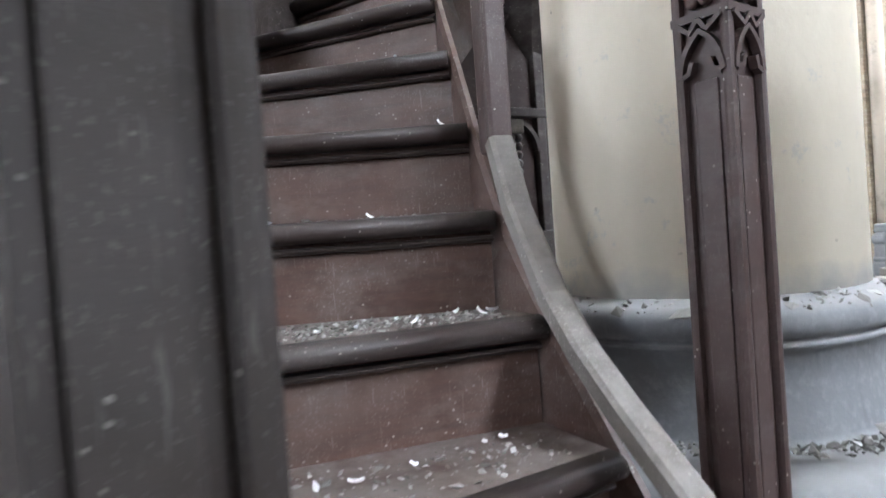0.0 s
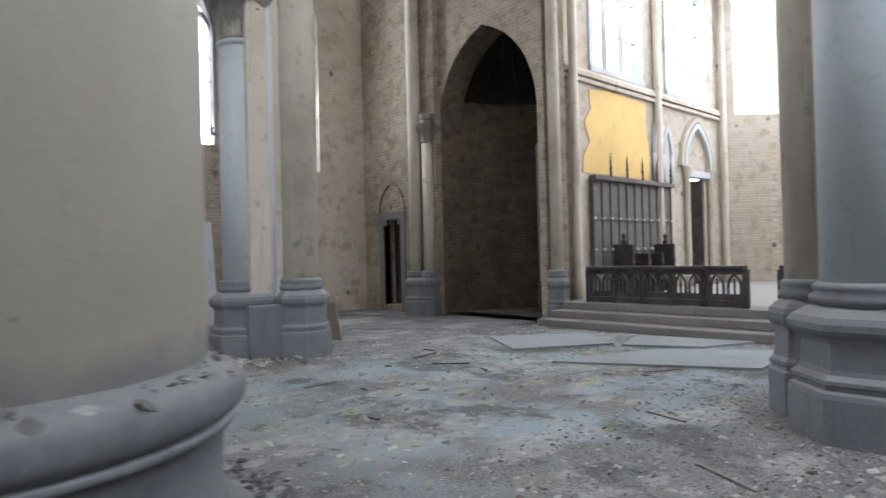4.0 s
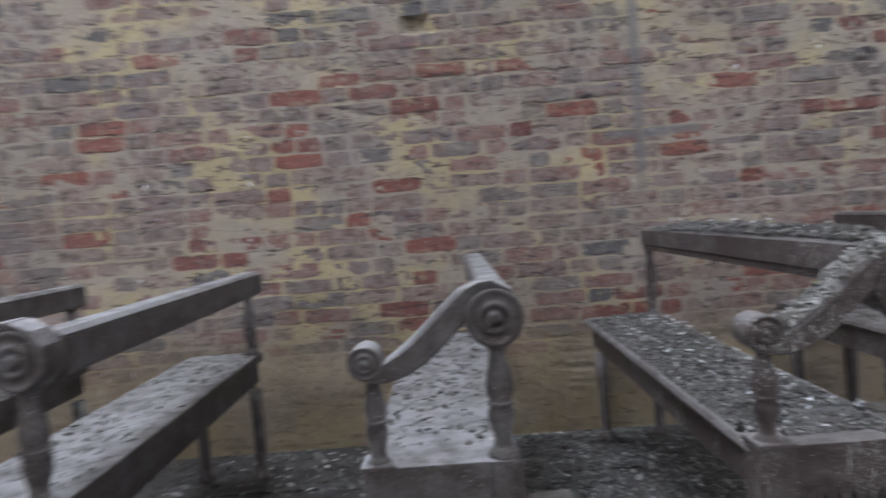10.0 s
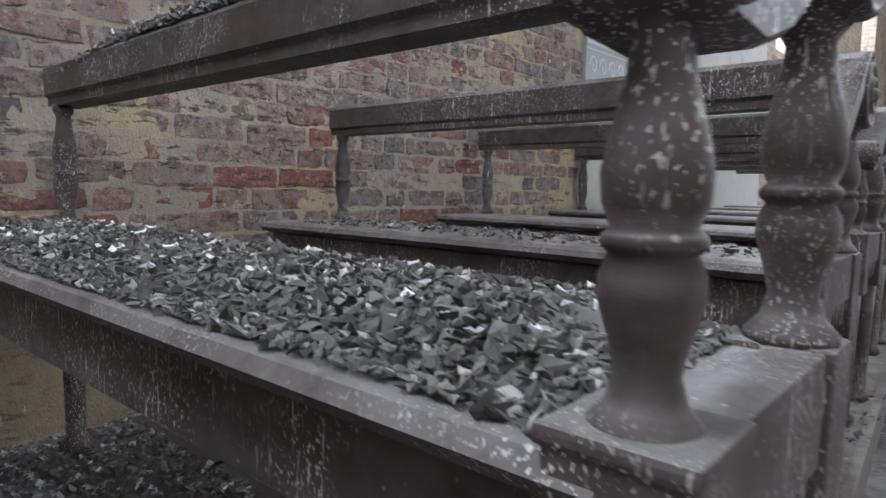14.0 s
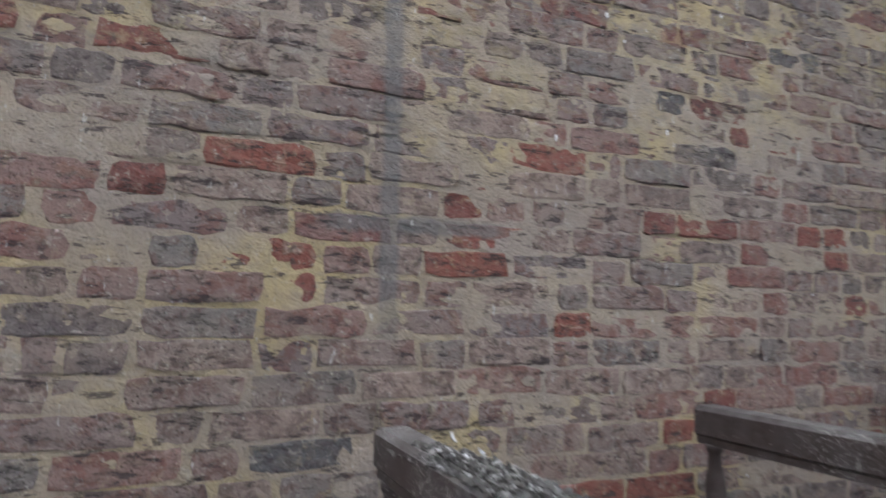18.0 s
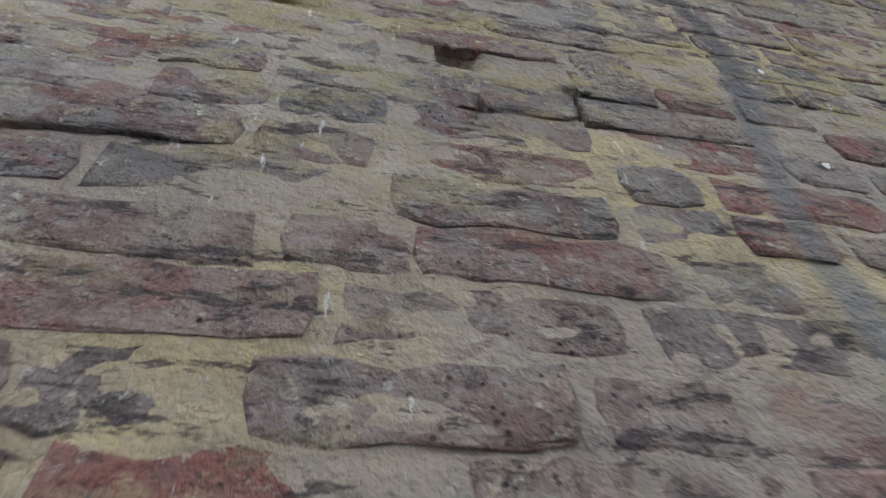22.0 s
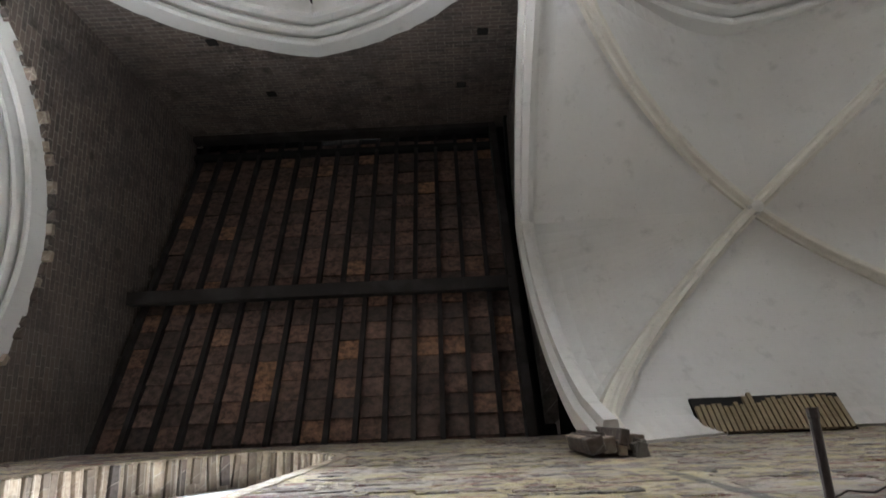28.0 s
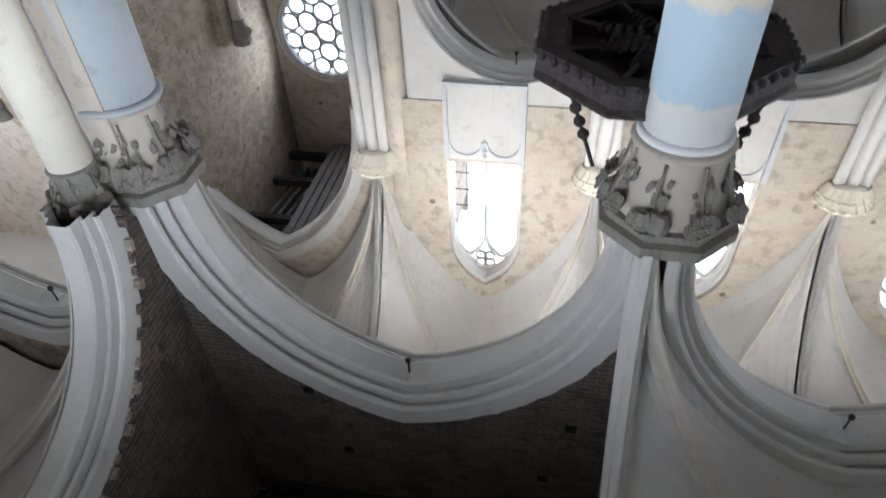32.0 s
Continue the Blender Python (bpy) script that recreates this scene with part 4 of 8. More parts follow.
def compound_pier(x, y, mat, label, sgn, r=0.37, fx=0.34, fy=0.52, fr=0.21, ct=SPR - 0.88):
    """A thick west shaft with smaller shafts on its flanks."""
    c = root("pier", label, "pier", "compound piers", "structure")
    top = 12.5
    part("core", box(x - 0.1, x + 0.62, y - 0.36, y + 0.36, 0.72, top), STONE_TAN, c)
    part("core_base", box(x - 0.2, x + 0.8, y - 0.5, y + 0.5, 0.0, 0.72, bevel=0.03), STONE_BLUE, c)
    pier_base(c, x, y, r, 0.83)
    shaft(c, x, y, r, 1.0, ct, mat)
    part("neck_ring", lathe([(r * 0.97, 0), (r * 1.08, 0.02), (r * 1.08, 0.06), (r * 0.97, 0.08)], 32, (x, y, ct - 0.08)), mat, c, "", True)
    capital(c, x, y, ct, r * 0.9, 0.64, STONE_CARVED)
    for dy, rr, zt in ((-fy, fr, SPR - 0.5 if sgn > 0 else top), (fy, fr, top if sgn > 0 else SPR - 0.5)):
        pier_base(c, x + fx, y + dy * 1.0, rr * 1.02, 0.83)
        shaft(c, x + fx, y + dy, rr, 1.0, zt, STONE_TAN if dy * sgn > 0 else PLASTER_CREAM)
        if zt < top:
            capital(c, x + fx, y + dy, zt, rr, 0.4, STONE_CARVED)
    part("roll", lathe([(0.05, 0.72), (0.05, SPR - 0.4)], 10, (x + 0.22, y - 0.33, 0)), PLASTER_GREY, c, "", True)
    part("roll", lathe([(0.05, 0.72), (0.05, SPR - 0.4)], 10, (x + 0.22, y + 0.33, 0)), PLASTER_GREY, c, "", True)
    part("hook", sweep([(x - r * 0.9, y + 0.18, 2.98), (x - r * 1.15, y + 0.2, 3.0), (x - r * 1.15, y + 0.2, 3.08)], [(-0.02, -0.02), (0.02, -0.02), (0.02, 0.02), (-0.02, 0.02)], up=(0, 1, 0)), STONE_BLUE, c)
    return c


round_column(CX[2] - 0.05, AY + 0.04, 0.355, COLUMN_PAINT, "thick cream-painted round column on a grey stone base")
round_column(CX[1], AY, 0.355, PLASTER_CREAM, "thick cream-painted round column with a leaf capital")
round_column(CX[0], AY, 0.355, PLASTER_CREAM, "thick cream-painted round column with a leaf capital")
compound_pier(CX[3], AY, STONE_SHAFT, "grey-blue painted clustered pier on an octagonal stone base", 1)
compound_pier(5.32, 8.15, STONE_SHAFT, "stained clustered pier with a leaf capital", -1, 0.3, 0.6, 0.38, 0.25, 4.2)
for x in (CX[2], CX[1], CX[0]):
    round_column(x - 0.2, NY, 0.4, PLASTER_CREAM, "pale round column of the north arcade")


def respond(x, y, label, r=0.17, k=1.0, top=SPR - 0.5):
    c = root("respond", label, "pier", "wall responds", "structure")
    pier_base(c, x, y, r * 1.25, k)
    shaft(c, x, y, r, 1.2 * k, top, STONE_TAN)
    capital(c, x, y, top, r, 0.4, STONE_CARVED)
    return c


# spur of the transverse arch with its shaft, at the aisle wall
c = root("respond", "slender stained stone wall shaft on an octagonal base", "pier", "wall responds", "structure")
pier_base(c, 6.82, -3.0, 0.2, 0.95)
shaft(c, 6.82, -3.0, 0.15, 1.14, SPR - 0.5, STONE_TAN)
capital(c, 6.82, -3.0, SPR - 0.5, 0.15, 0.4, STONE_CARVED)
tagged(part("wall_spur", box(6.9, 7.3, WS - 0.05, -3.44, 0.0, SPR, bevel=0.01), BRICK_YELLOW), "brick spur wall behind the wall shaft", "wall", "", "structure")
rng = random.Random(12)
rows = [(z, -3.5 + rng.uniform(-0.03, 0.02), 6.99 + rng.uniform(-0.03, 0.03)) for z in (0.5 + 0.055 * k for k in range(100))]
bm = bmesh.new()
strip = [[bm.verts.new(q) for q in ((6.893, a, z), (6.893, -3.434, z), (b, -3.434, z))] for z, a, b in rows]
for a, b in zip(strip, strip[1:]):
    bm.faces.new((a[0], a[1], b[1], b[0]))
    bm.faces.new((a[1], a[2], b[2], b[1]))
flake = part("wall_plaster_edge", bm, PLASTER_WHITE)
flake.modifiers.new("thick", 'SOLIDIFY').thickness = 0.012
tagged(flake, "flaking white plaster on the edge of a brick spur", "wall plaster", "", "structure")
# shafts at the chapel and choir arches
for x, y, r, t, lab in ((10.85, -1.78, 0.13, 3.7, "paired stone shafts beside the chapel arch"), (10.72, -2.12, 0.16, 7.0, "tall pale stone shaft beside the chapel arch"), (10.85, 0.86, 0.13, 3.7, "paired stone shafts beside the chapel arch"),
                        (10.75, 1.3, 0.17, 9.0, "tall stone shaft at the choir arch"), (11.25, 7.48, 0.12, 9.0, "tall tan stone shaft at the choir arch"), (10.85, 10.66, 0.13, 3.8, "stained stone shaft beside a chapel arch"),
                        (10.75, 10.98, 0.15, 8.5, "tall stained stone shaft on the east wall")):
    respond(x, y, lab, r, 0.78, t)
for y0, y1 in ((10.46, 11.2), (-2.35, -1.62), (0.72, 1.5)):
    tagged(part("pilaster", box(10.9, XE - 0.002, y0, y1, 0.0, 9.0, bevel=0.02), BRICK_YELLOW), "brick pilaster behind the shafts", "pilaster", "", "structure")

# ------------------------------------------------------------------ arcades


def arch_moulding(parent, x0, x1, z0, z1, place, mat, half=0.42, lip=0.3, name="arch_moulding", n=14):
    """Soffit and stepped rolls of a pointed arch. place(u, d, z): d across the wall."""
    pts = pointed(x0, x1, z0, z1, n)
    pts = [(x0, z0 - 0.02)] + pts + [(x1, z0 - 0.02)]
    edge = [(-1.0, 1.0), (-1.0, 0.66), (-0.95, 0.57), (-0.87, 0.56), (-0.82, 0.64), (-0.8, 0.8), (-0.73, 0.82), (-0.69, 0.68), (-0.67, 0.42), (-0.61, 0.33), (-0.54, 0.36), (-0.52, 0.52), (-0.46, 0.55), (-0.42, 0.4), (-0.4, 0.1), (-0.32, 0.0)]
    prof = edge + [(-p, q) for p, q in reversed(edge)]
    bm = bmesh.new()
    rings = []
    for i, (u, z) in enumerate(pts):
        a, b = pts[max(0, i - 1)], pts[min(len(pts) - 1, i + 1)]
        du, dz = b[0] - a[0], b[1] - a[1]
        ln = math.hypot(du, dz)
        nu, nz = -dz / ln, du / ln
        rings.append([bm.verts.new(place(u + nu * o * lip, s * half, z + nz * o * lip)) for s, o in prof])
    for a, b in zip(rings, rings[1:]):
        for k in range(len(prof) - 1):
            bm.faces.new((a[k], a[k + 1], b[k + 1], b[k]))
    ob = part(name, bm, mat, parent)
    # flat plaster band outside the rolls, with a ragged rim
    rag = random.Random(int(abs(x0) * 100))
    for sd in (-1, 1):
        bm = bmesh.new()
        rows = []
        fine = pointed(x0, x1, z0, z1, 3 * n)
        for i, (u, z) in enumerate(fine):
            a, b = fine[max(0, i - 1)], fine[min(len(fine) - 1, i + 1)]
            du, dz = b[0] - a[0], b[1] - a[1]
            ln = math.hypot(du, dz)
            nu, nz = -dz / ln, du / ln
            o = lip * 0.62
            p = lip + 0.16 + rag.uniform(-0.018, 0.012)
            d0, d1 = sd * (half - 0.045), sd * (half - 0.012)
            rows.append([bm.verts.new(place(u + nu * q, e, z + nz * q)) for q, e in ((o, d0), (o, d1), (p, d1), (p, d0))])
        for a, b in zip(rows, rows[1:]):
            for k in range(3):
                bm.faces.new((a[k], a[k + 1], b[k + 1], b[k]))
        part("plaster_band", bm, mat, parent, "flat plaster band with a ragged rim")
    return ob


def arcade(y, xs, tip, top, brick, label, inner=0.42, gap=0.36):
    outline = [(xs[0], SPR - 0.1)]
    lo = [(xs[0], SPR - 0.1)]
    for a, b in zip(xs, xs[1:]):
        lo += [(a + gap - 0.26, SPR - 0.1)] + pointed(a + gap - 0.26, b - gap + 0.26, SPR, tip + 0.3, 14) + [(b - gap + 0.26, SPR - 0.1)]
    lo += [(xs[-1], SPR - 0.1), (xs[-1], top), (xs[0], top)]
    w = wall_sheet("wall_arcade", lo[1:], [], lambda u, d, z: (u, y - inner + 0.05 + d, z), 2 * inner - 0.1, brick, label)
    for a, b in zip(xs, xs[1:]):
        ar = root("arch", "white moulded pointed arch of the arcade", "arch", "arcade arches", "structure")
        arch_moulding(ar, a + gap, b - gap, SPR, tip, lambda u, d, z: (u, y + d, z), PLASTER_ARCH if y < 4 else PLASTER_WHITE, inner + 0.03, 0.3)
        # iron lamp hook under the tip
        hx = (a + b) / 2
        hk = root("lamp_hook", "rusty iron lamp hook under the arch tip", "hook", "lamp hooks")
        part("stem", lathe([(0.012, 0), (0.012, 0.2)], 8, (hx, y, tip - 0.2)), IRON, hk)
        part("knob", lathe([(0.01, 0), (0.035, 0.02), (0.035, 0.06), (0.01, 0.08)], 10, (hx, y, tip - 0.27)), IRON, hk)
    return w


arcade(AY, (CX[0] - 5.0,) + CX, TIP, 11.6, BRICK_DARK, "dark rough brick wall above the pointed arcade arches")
arcade(NY, (-13.4, CX[0] - 0.2, CX[1] - 0.2, CX[2] - 0.2, 5.6), 7.9, 8.6, PLASTER_WHITE, "white plastered wall above the north arcade")
# crossing bay towards the east wall
arcade(AY, (CX[3], 11.0), 8.2, 14.5, BRICK_GREY, "brick wall above the arch next to the choir", 0.36, 0.4)
lo = [(6.1, SPR - 0.1), (6.69, SPR - 0.1)] + [q for q in pointed(6.69, 12.16, 9.0, 13.4, 18) if q[0] < 11.05] + [(11.08, 12.2), (11.08, 15.2), (6.1, 15.2)]
wall_sheet("wall_transept_arch", lo, [], lambda u, d, z: (u, NY - 0.31 + d, z), 0.62, BRICK_PALE, "pale brick wall above the wide transept arch")
ar = root("arch", "wide moulded arch opening into the transept", "arch", "arcade arches", "structure")
arch_moulding(ar, 6.95, 11.9, 9.0, 13.1, lambda u, d, z: (u, NY + d, z), PLASTER_WHITE, 0.39, 0.26)


def cross_arch(x, y0, y1, tip, top, brick, label, w0=None, w1=None):
    w0, w1 = (y0 if w0 is None else w0), (y1 if w1 is None else w1)
    lo = [(w0, SPR - 0.6)] + [(y0 + 0.04, SPR - 0.6)] + pointed(y0 + 0.04, y1 - 0.04, SPR - 0.2, tip + 0.3, 14) + [(w1, SPR + 0.3), (w1, top), (w0, top)]
    wall_sheet("wall_cross", lo, [], lambda u, d, z: (x - 0.25 + d, u, z), 0.5, brick, label)
    ar = root("arch", "white moulded pointed arch across the aisle", "arch", "aisle arches", "structure")
    arch_moulding(ar, y0 + 0.3, y1 - 0.3, SPR - 0.2, tip, lambda u, d, z: (x + d, u, z), PLASTER_ARCH, 0.3, 0.3)


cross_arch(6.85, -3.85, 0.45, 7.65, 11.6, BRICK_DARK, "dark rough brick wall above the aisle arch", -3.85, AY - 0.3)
cross_arch(5.65, NY + 0.35, WN - 0.2, 8.2, 15.0, BRICK_GREY, "brick wall above the north aisle arch")
# broken brick ends standing out round the aisle arch
ends = root("brick_ends", "row of broken brick ends round the aisle arch", "brick ends", "", "structure")
rng = random.Random(19)
rim = pointed(-3.95, 0.55, SPR - 0.2, 8.14, 26)
for (ya, za), (yb, zb) in zip(rim, rim[1:]):
    if rng.random() < 0.15:
        continue
    a = math.atan2(zb - za, yb - ya)
    part("brick", box(6.5 + rng.uniform(-0.03, 0.04), 6.64, -0.05, rng.uniform(0.04, 0.08), -0.03, rng.uniform(0.01, 0.05), bevel=0.008, m=Matrix.Translation((0, (ya + yb) / 2, (za + zb) / 2)) @ Matrix.Rotation(a, 4, 'X')), (BRICK_DARK, BRICK_GREY)[rng.random() < 0.3], ends)
# put-log holes in the dark brick wall: black blocks paint their shade
for x, z in ((5.35, 8.9), (3.25, 8.9), (2.1, 8.95), (2.35, 10.2), (5.0, 10.2)):
    tagged(part("wall_hole", box(x - 0.07, x + 0.07, AY - 0.375, AY - 0.3, z - 0.08, z + 0.08, bevel=0.02), BLACK), "small black block painting the shade of a scaffold hole", "hole", "scaffold holes", "structure")

# ------------------------------------------------------------------ vaults


def groin(x0, x1, y0, y1, zs, zc, name, label, mat, lift_x, lift_y, n=14, lift_n=0.0):
    """Pointed groin vault: zs at the corners, lift_x / lift_y the tips of the arches on the sides, zc the middle; lift_n: on the north side."""
    cx, cy, a, b = (x0 + x1) / 2, (y0 + y1) / 2, (x1 - x0) / 2, (y1 - y0) / 2

    def height(u, v):
        """Diagonals and ridges first, then pointed arches between them."""
        if abs(u) >= abs(v):
            s, w, lift = abs(u), abs(v), lift_y
        else:
            s, w, lift = abs(v), abs(u), (lift_x if v < 0 else (lift_n or lift_x))
        diag = zs + (zc - zs) * max(0.0, 1 - s ** 1.75) ** 0.6
        ridge = zc + (lift - zc) * s * s
        t = w / s if s > 1e-6 else 0.0
        return diag + (ridge - diag) * max(0.0, 1 - t ** 1.45) ** 0.72

    verts, faces = [], []
    for side in range(4):
        for i in range(n + 1):
            q = i / n
            base = len(verts)
            for j in range(2 * n + 1):
                w = q * (j / n - 1)
                u, v = ((q, w), (-w, q), (-q, -w), (w, -q))[side]
                h = height(u, v)
                verts.append((cx + a * u, cy + b * v, h))
            if i == 0:
                continue
            for j in range(2 * n):
                p, o = base + j, base - (2 * n + 1) + j
                faces.append((p, p + 1, o + 1, o) if i > 1 else (p, p + 1, o))
    ob = raw(name, verts, faces, mat, smooth=False)
    ob.modifiers.new("thick", 'SOLIDIFY').thickness = 0.06
    ob.modifiers["thick"].offset = 1.0
    tagged(ob, label, "ceiling", "", "structure")
    rib_sec = [(-0.075, 0.04), (-0.075, -0.03), (-0.05, -0.04), (-0.035, -0.065), (-0.03, -0.1), (-0.018, -0.118), (0.018, -0.118), (0.03, -0.1), (0.035, -0.065), (0.05, -0.04), (0.075, -0.03), (0.075, 0.04)]
    ribs = root("vault_ribs", "white moulded ribs crossing at a small boss", "vault ribs", "vault ribs", "structure")
    for sgn in (1, -1):
        path = [(cx + a * u, cy + b * u * sgn, height(u, u * sgn) - 0.01) for u in (-1 + k / 24 for k in range(49))]
        part("rib", sweep(path, rib_sec, up=(0, 0, 1)), PLASTER_RIB, ribs)
    part("boss", lathe([(0.02, -0.15), (0.07, -0.13), (0.09, -0.08), (0.07, 0.0)], 14, (cx, cy, zc)), PLASTER_WHITE, ribs)
    for xx in (x0, x1):
        path = [(xx, cy + b * (k / 15 - 1), height(1, k / 15 - 1) - 0.01) for k in range(31)]
        part("cross_rib", sweep(path, [(-0.1, 0.04), (-0.1, -0.08), (-0.05, -0.1), (-0.04, -0.16), (0.04, -0.16), (0.05, -0.1), (0.1, -0.08), (0.1, 0.04)], up=(0, 0, 1)), mat, ribs)
    return ob


VY0, VY1 = WS + 0.02, AY - 0.4
for k in (0, 1):
    groin(CX[k] + 0.02, CX[k + 1] + (0.12 if k else -0.02), VY0, VY1, SPR, 9.1, "ceiling_vault", "white plastered rib vault over the side aisle", PLASTER_VAULT, 8.0, 9.3, 16, 9.22)
groin(-13.4, CX[0] - 0.02, VY0, VY1, SPR, 9.1, "ceiling_vault", "white plastered rib vault over the side aisle", PLASTER_VAULT, 8.0, 9.3, 16, 9.22)
groin(7.1, XE, VY0, VY1, SPR, 9.1, "ceiling_vault", "white plastered rib vault beside the choir", PLASTER_VAULT, 8.0, 9.3, 16, 9.22)
for x0, x1 in ((-13.4, CX[0]), (CX[0], CX[1]), (CX[1], CX[2]), (CX[2], 5.4)):
    groin(x0, x1, NY + 0.35, WN, SPR, 8.9, "ceiling_vault", "white plastered rib vault over the north aisle", PLASTER_VAULT, 8.0, 8.8, 8)

# broken edge of plaster where the vault has fallen, with bare laths
tear = root("bare_lath", "torn plaster patch with bare wooden laths", "lath patch", "", "structure")
rng = random.Random(3)
for k in range(26):
    x = 0.68 - 0.045 * k
    h = 0.55 + (0.18 if 8 < k < 11 else 0) + rng.uniform(-0.05, 0.05) + (0.1 if k > 12 else 0)
    part("lath", box(x - 0.016, x + 0.016, WS + 0.03, WS + 0.045 + h * 0.45, 7.35, 7.38, m=Matrix.Translation((0, WS, 7.36)) @ Matrix.Rotation(radians(38), 4, 'X') @ Matrix.Translation((0, -WS, -7.36))), WOOD_LATH, tear)
# black sheet that paints the dark behind the laths
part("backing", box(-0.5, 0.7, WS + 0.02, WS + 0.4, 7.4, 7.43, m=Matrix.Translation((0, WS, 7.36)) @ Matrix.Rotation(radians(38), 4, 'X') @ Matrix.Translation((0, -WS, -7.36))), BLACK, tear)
corb = root("corbel", "broken brick stump of a vault corbel on the wall", "corbel", "", "structure")
for k in range(14):
    a = rng.uniform(0, math.pi)
    w = rng.uniform(0.02, 0.045)
    x, y = 1.84 + 0.12 * math.cos(a), WS + 0.02 + 0.1 * math.sin(a) * rng.random()
    part("brick_stump", box(x - w, x + w, y - 0.03, y + 0.05, SPR - 0.5 + rng.uniform(-0.15, 0.12), SPR + 0.06, bevel=0.008, m=Matrix.Translation((x, y, 0)) @ Matrix.Rotation(rng.uniform(-0.3, 0.3), 4, 'Z') @ Matrix.Translation((-x, -y, 0))), (BRICK_GREY, BRICK_DARK, WOOD_GREY)[k % 3], corb)

# ------------------------------------------------------------------ open roof over the bench bay
RX0, RX1 = CX[2] + 0.22, 6.7
RY0, RZ0, RY1, RZ1 = WS - 0.15, 9.0, AY - 0.3, 11.75
slope = math.atan2(RZ1 - RZ0, RY1 - RY0)
rl = math.hypot(RZ1 - RZ0, RY1 - RY0)
rd = Vector((0, math.cos(slope), math.sin(slope)))
rn = Vector((0, -math.sin(slope), math.cos(slope)))
verts, faces = [], []
rng = random.Random(11)
tw, tl = 0.31, 0.26
nx, nl = int((RX1 - RX0) / tw), int(rl / tl)
for i in range(nx):
    for j in range(nl):
        o = Vector((RX0 + i * tw, RY0, RZ0)) + rd * (j * tl) + rn * (0.05 + rng.uniform(0, 0.02))
        tilt = rng.uniform(-0.012, 0.012)
        b = len(verts)
        for du, dv, dn in ((0.004, -0.02, 0), (tw - 0.004, -0.02, tilt), (tw - 0.004, tl - 0.012, 0.035 + tilt), (0.004, tl - 0.012, 0.035)):
            verts.append(o + Vector((du, 0, 0)) + rd * dv + rn * dn)
        for du, dv, dn in ((0.004, -0.02, 0.015), (tw - 0.004, -0.02, 0.015 + tilt), (tw - 0.004, tl, 0.035 + tilt), (0.004, tl, 0.035)):
            verts.append(o + Vector((du, 0, 0)) + rd * dv + rn * dn)
        faces += [(b, b + 1, b + 2, b + 3), (b + 4, b + 7, b + 6, b + 5), (b, b + 4, b + 5, b + 1), (b + 2, b + 6, b + 7, b + 3)]
tagged(raw("ceiling_roof_tiles", verts, faces, ROOF_TILE), "underside of old reddish clay roof tiles", "roof tiles", "", "structure")
# black sheet added over the tiles so that no sky leaks through
tagged(raw("roof_blocker", [Vector((RX0 - 0.3, RY0 - 0.3, RZ0)) + rn * 0.14 - rd * 0.2, Vector((RX1 + 0.4, RY0 - 0.3, RZ0)) + rn * 0.14 - rd * 0.2, Vector((RX1 + 0.4, RY1, RZ1)) + rn * 0.14 + rd * 0.6, Vector((RX0 - 0.3, RY1, RZ1)) + rn * 0.14 + rd * 0.6], [(0, 1, 2, 3)], BLACK),
       "black sheet added above the roof tiles to block the sky", "roof", "", "structure")
roof_frame = root("roof_frame", "dark old roof timbers with rafters and a purlin", "roof frame", "", "structure")
for i in range(int((RX1 - RX0) / 0.31) + 1):
    x = RX0 + 0.31 * i
    part("rafter", sweep([Vector((x, RY0, RZ0)) - rn * 0.02, Vector((x, RY1, RZ1)) - rn * 0.02], [(-0.028, 0.0), (0.028, 0.0), (0.028, 0.09), (-0.028, 0.09)], up=rn), WOOD_TIMBER, roof_frame)
for f, hh in ((0.38, 0.1), (0.97, 0.12)):
    c = Vector((0, RY0, RZ0)) + rd * rl * f - rn * 0.16
    part("purlin", box(RX0 + 0.03, RX1 + 0.1, c.y - 0.08, c.y + 0.08, c.z - hh, c.z + hh, bevel=0.01), WOOD_TIMBER, roof_frame)
part("edge_beam", sweep([Vector((RX0 + 0.03, RY0, RZ0)) - rn * 0.15, Vector((RX0 + 0.03, RY1, RZ1)) - rn * 0.15], [(-0.05, -0.12), (0.05, -0.12), (0.05, 0.12), (-0.05, 0.12)], up=rn), WOOD_TIMBER, roof_frame)

# ------------------------------------------------------------------ benches
SEAT, RAIL, DECK = 0.69, 1.1, 0.12
BAL = [(0.05, 0.0), (0.05, 0.01), (0.034, 0.026), (0.027, 0.05), (0.033, 0.075), (0.043, 0.105), (0.043, 0.125), (0.035, 0.14), (0.041, 0.145), (0.043, 0.15), (0.041, 0.155), (0.035, 0.16), (0.042, 0.178), (0.044, 0.2), (0.038, 0.23), (0.028, 0.265), (0.025, 0.295), (0.03, 0.302), (0.036, 0.31), (0.036, 0.325)]


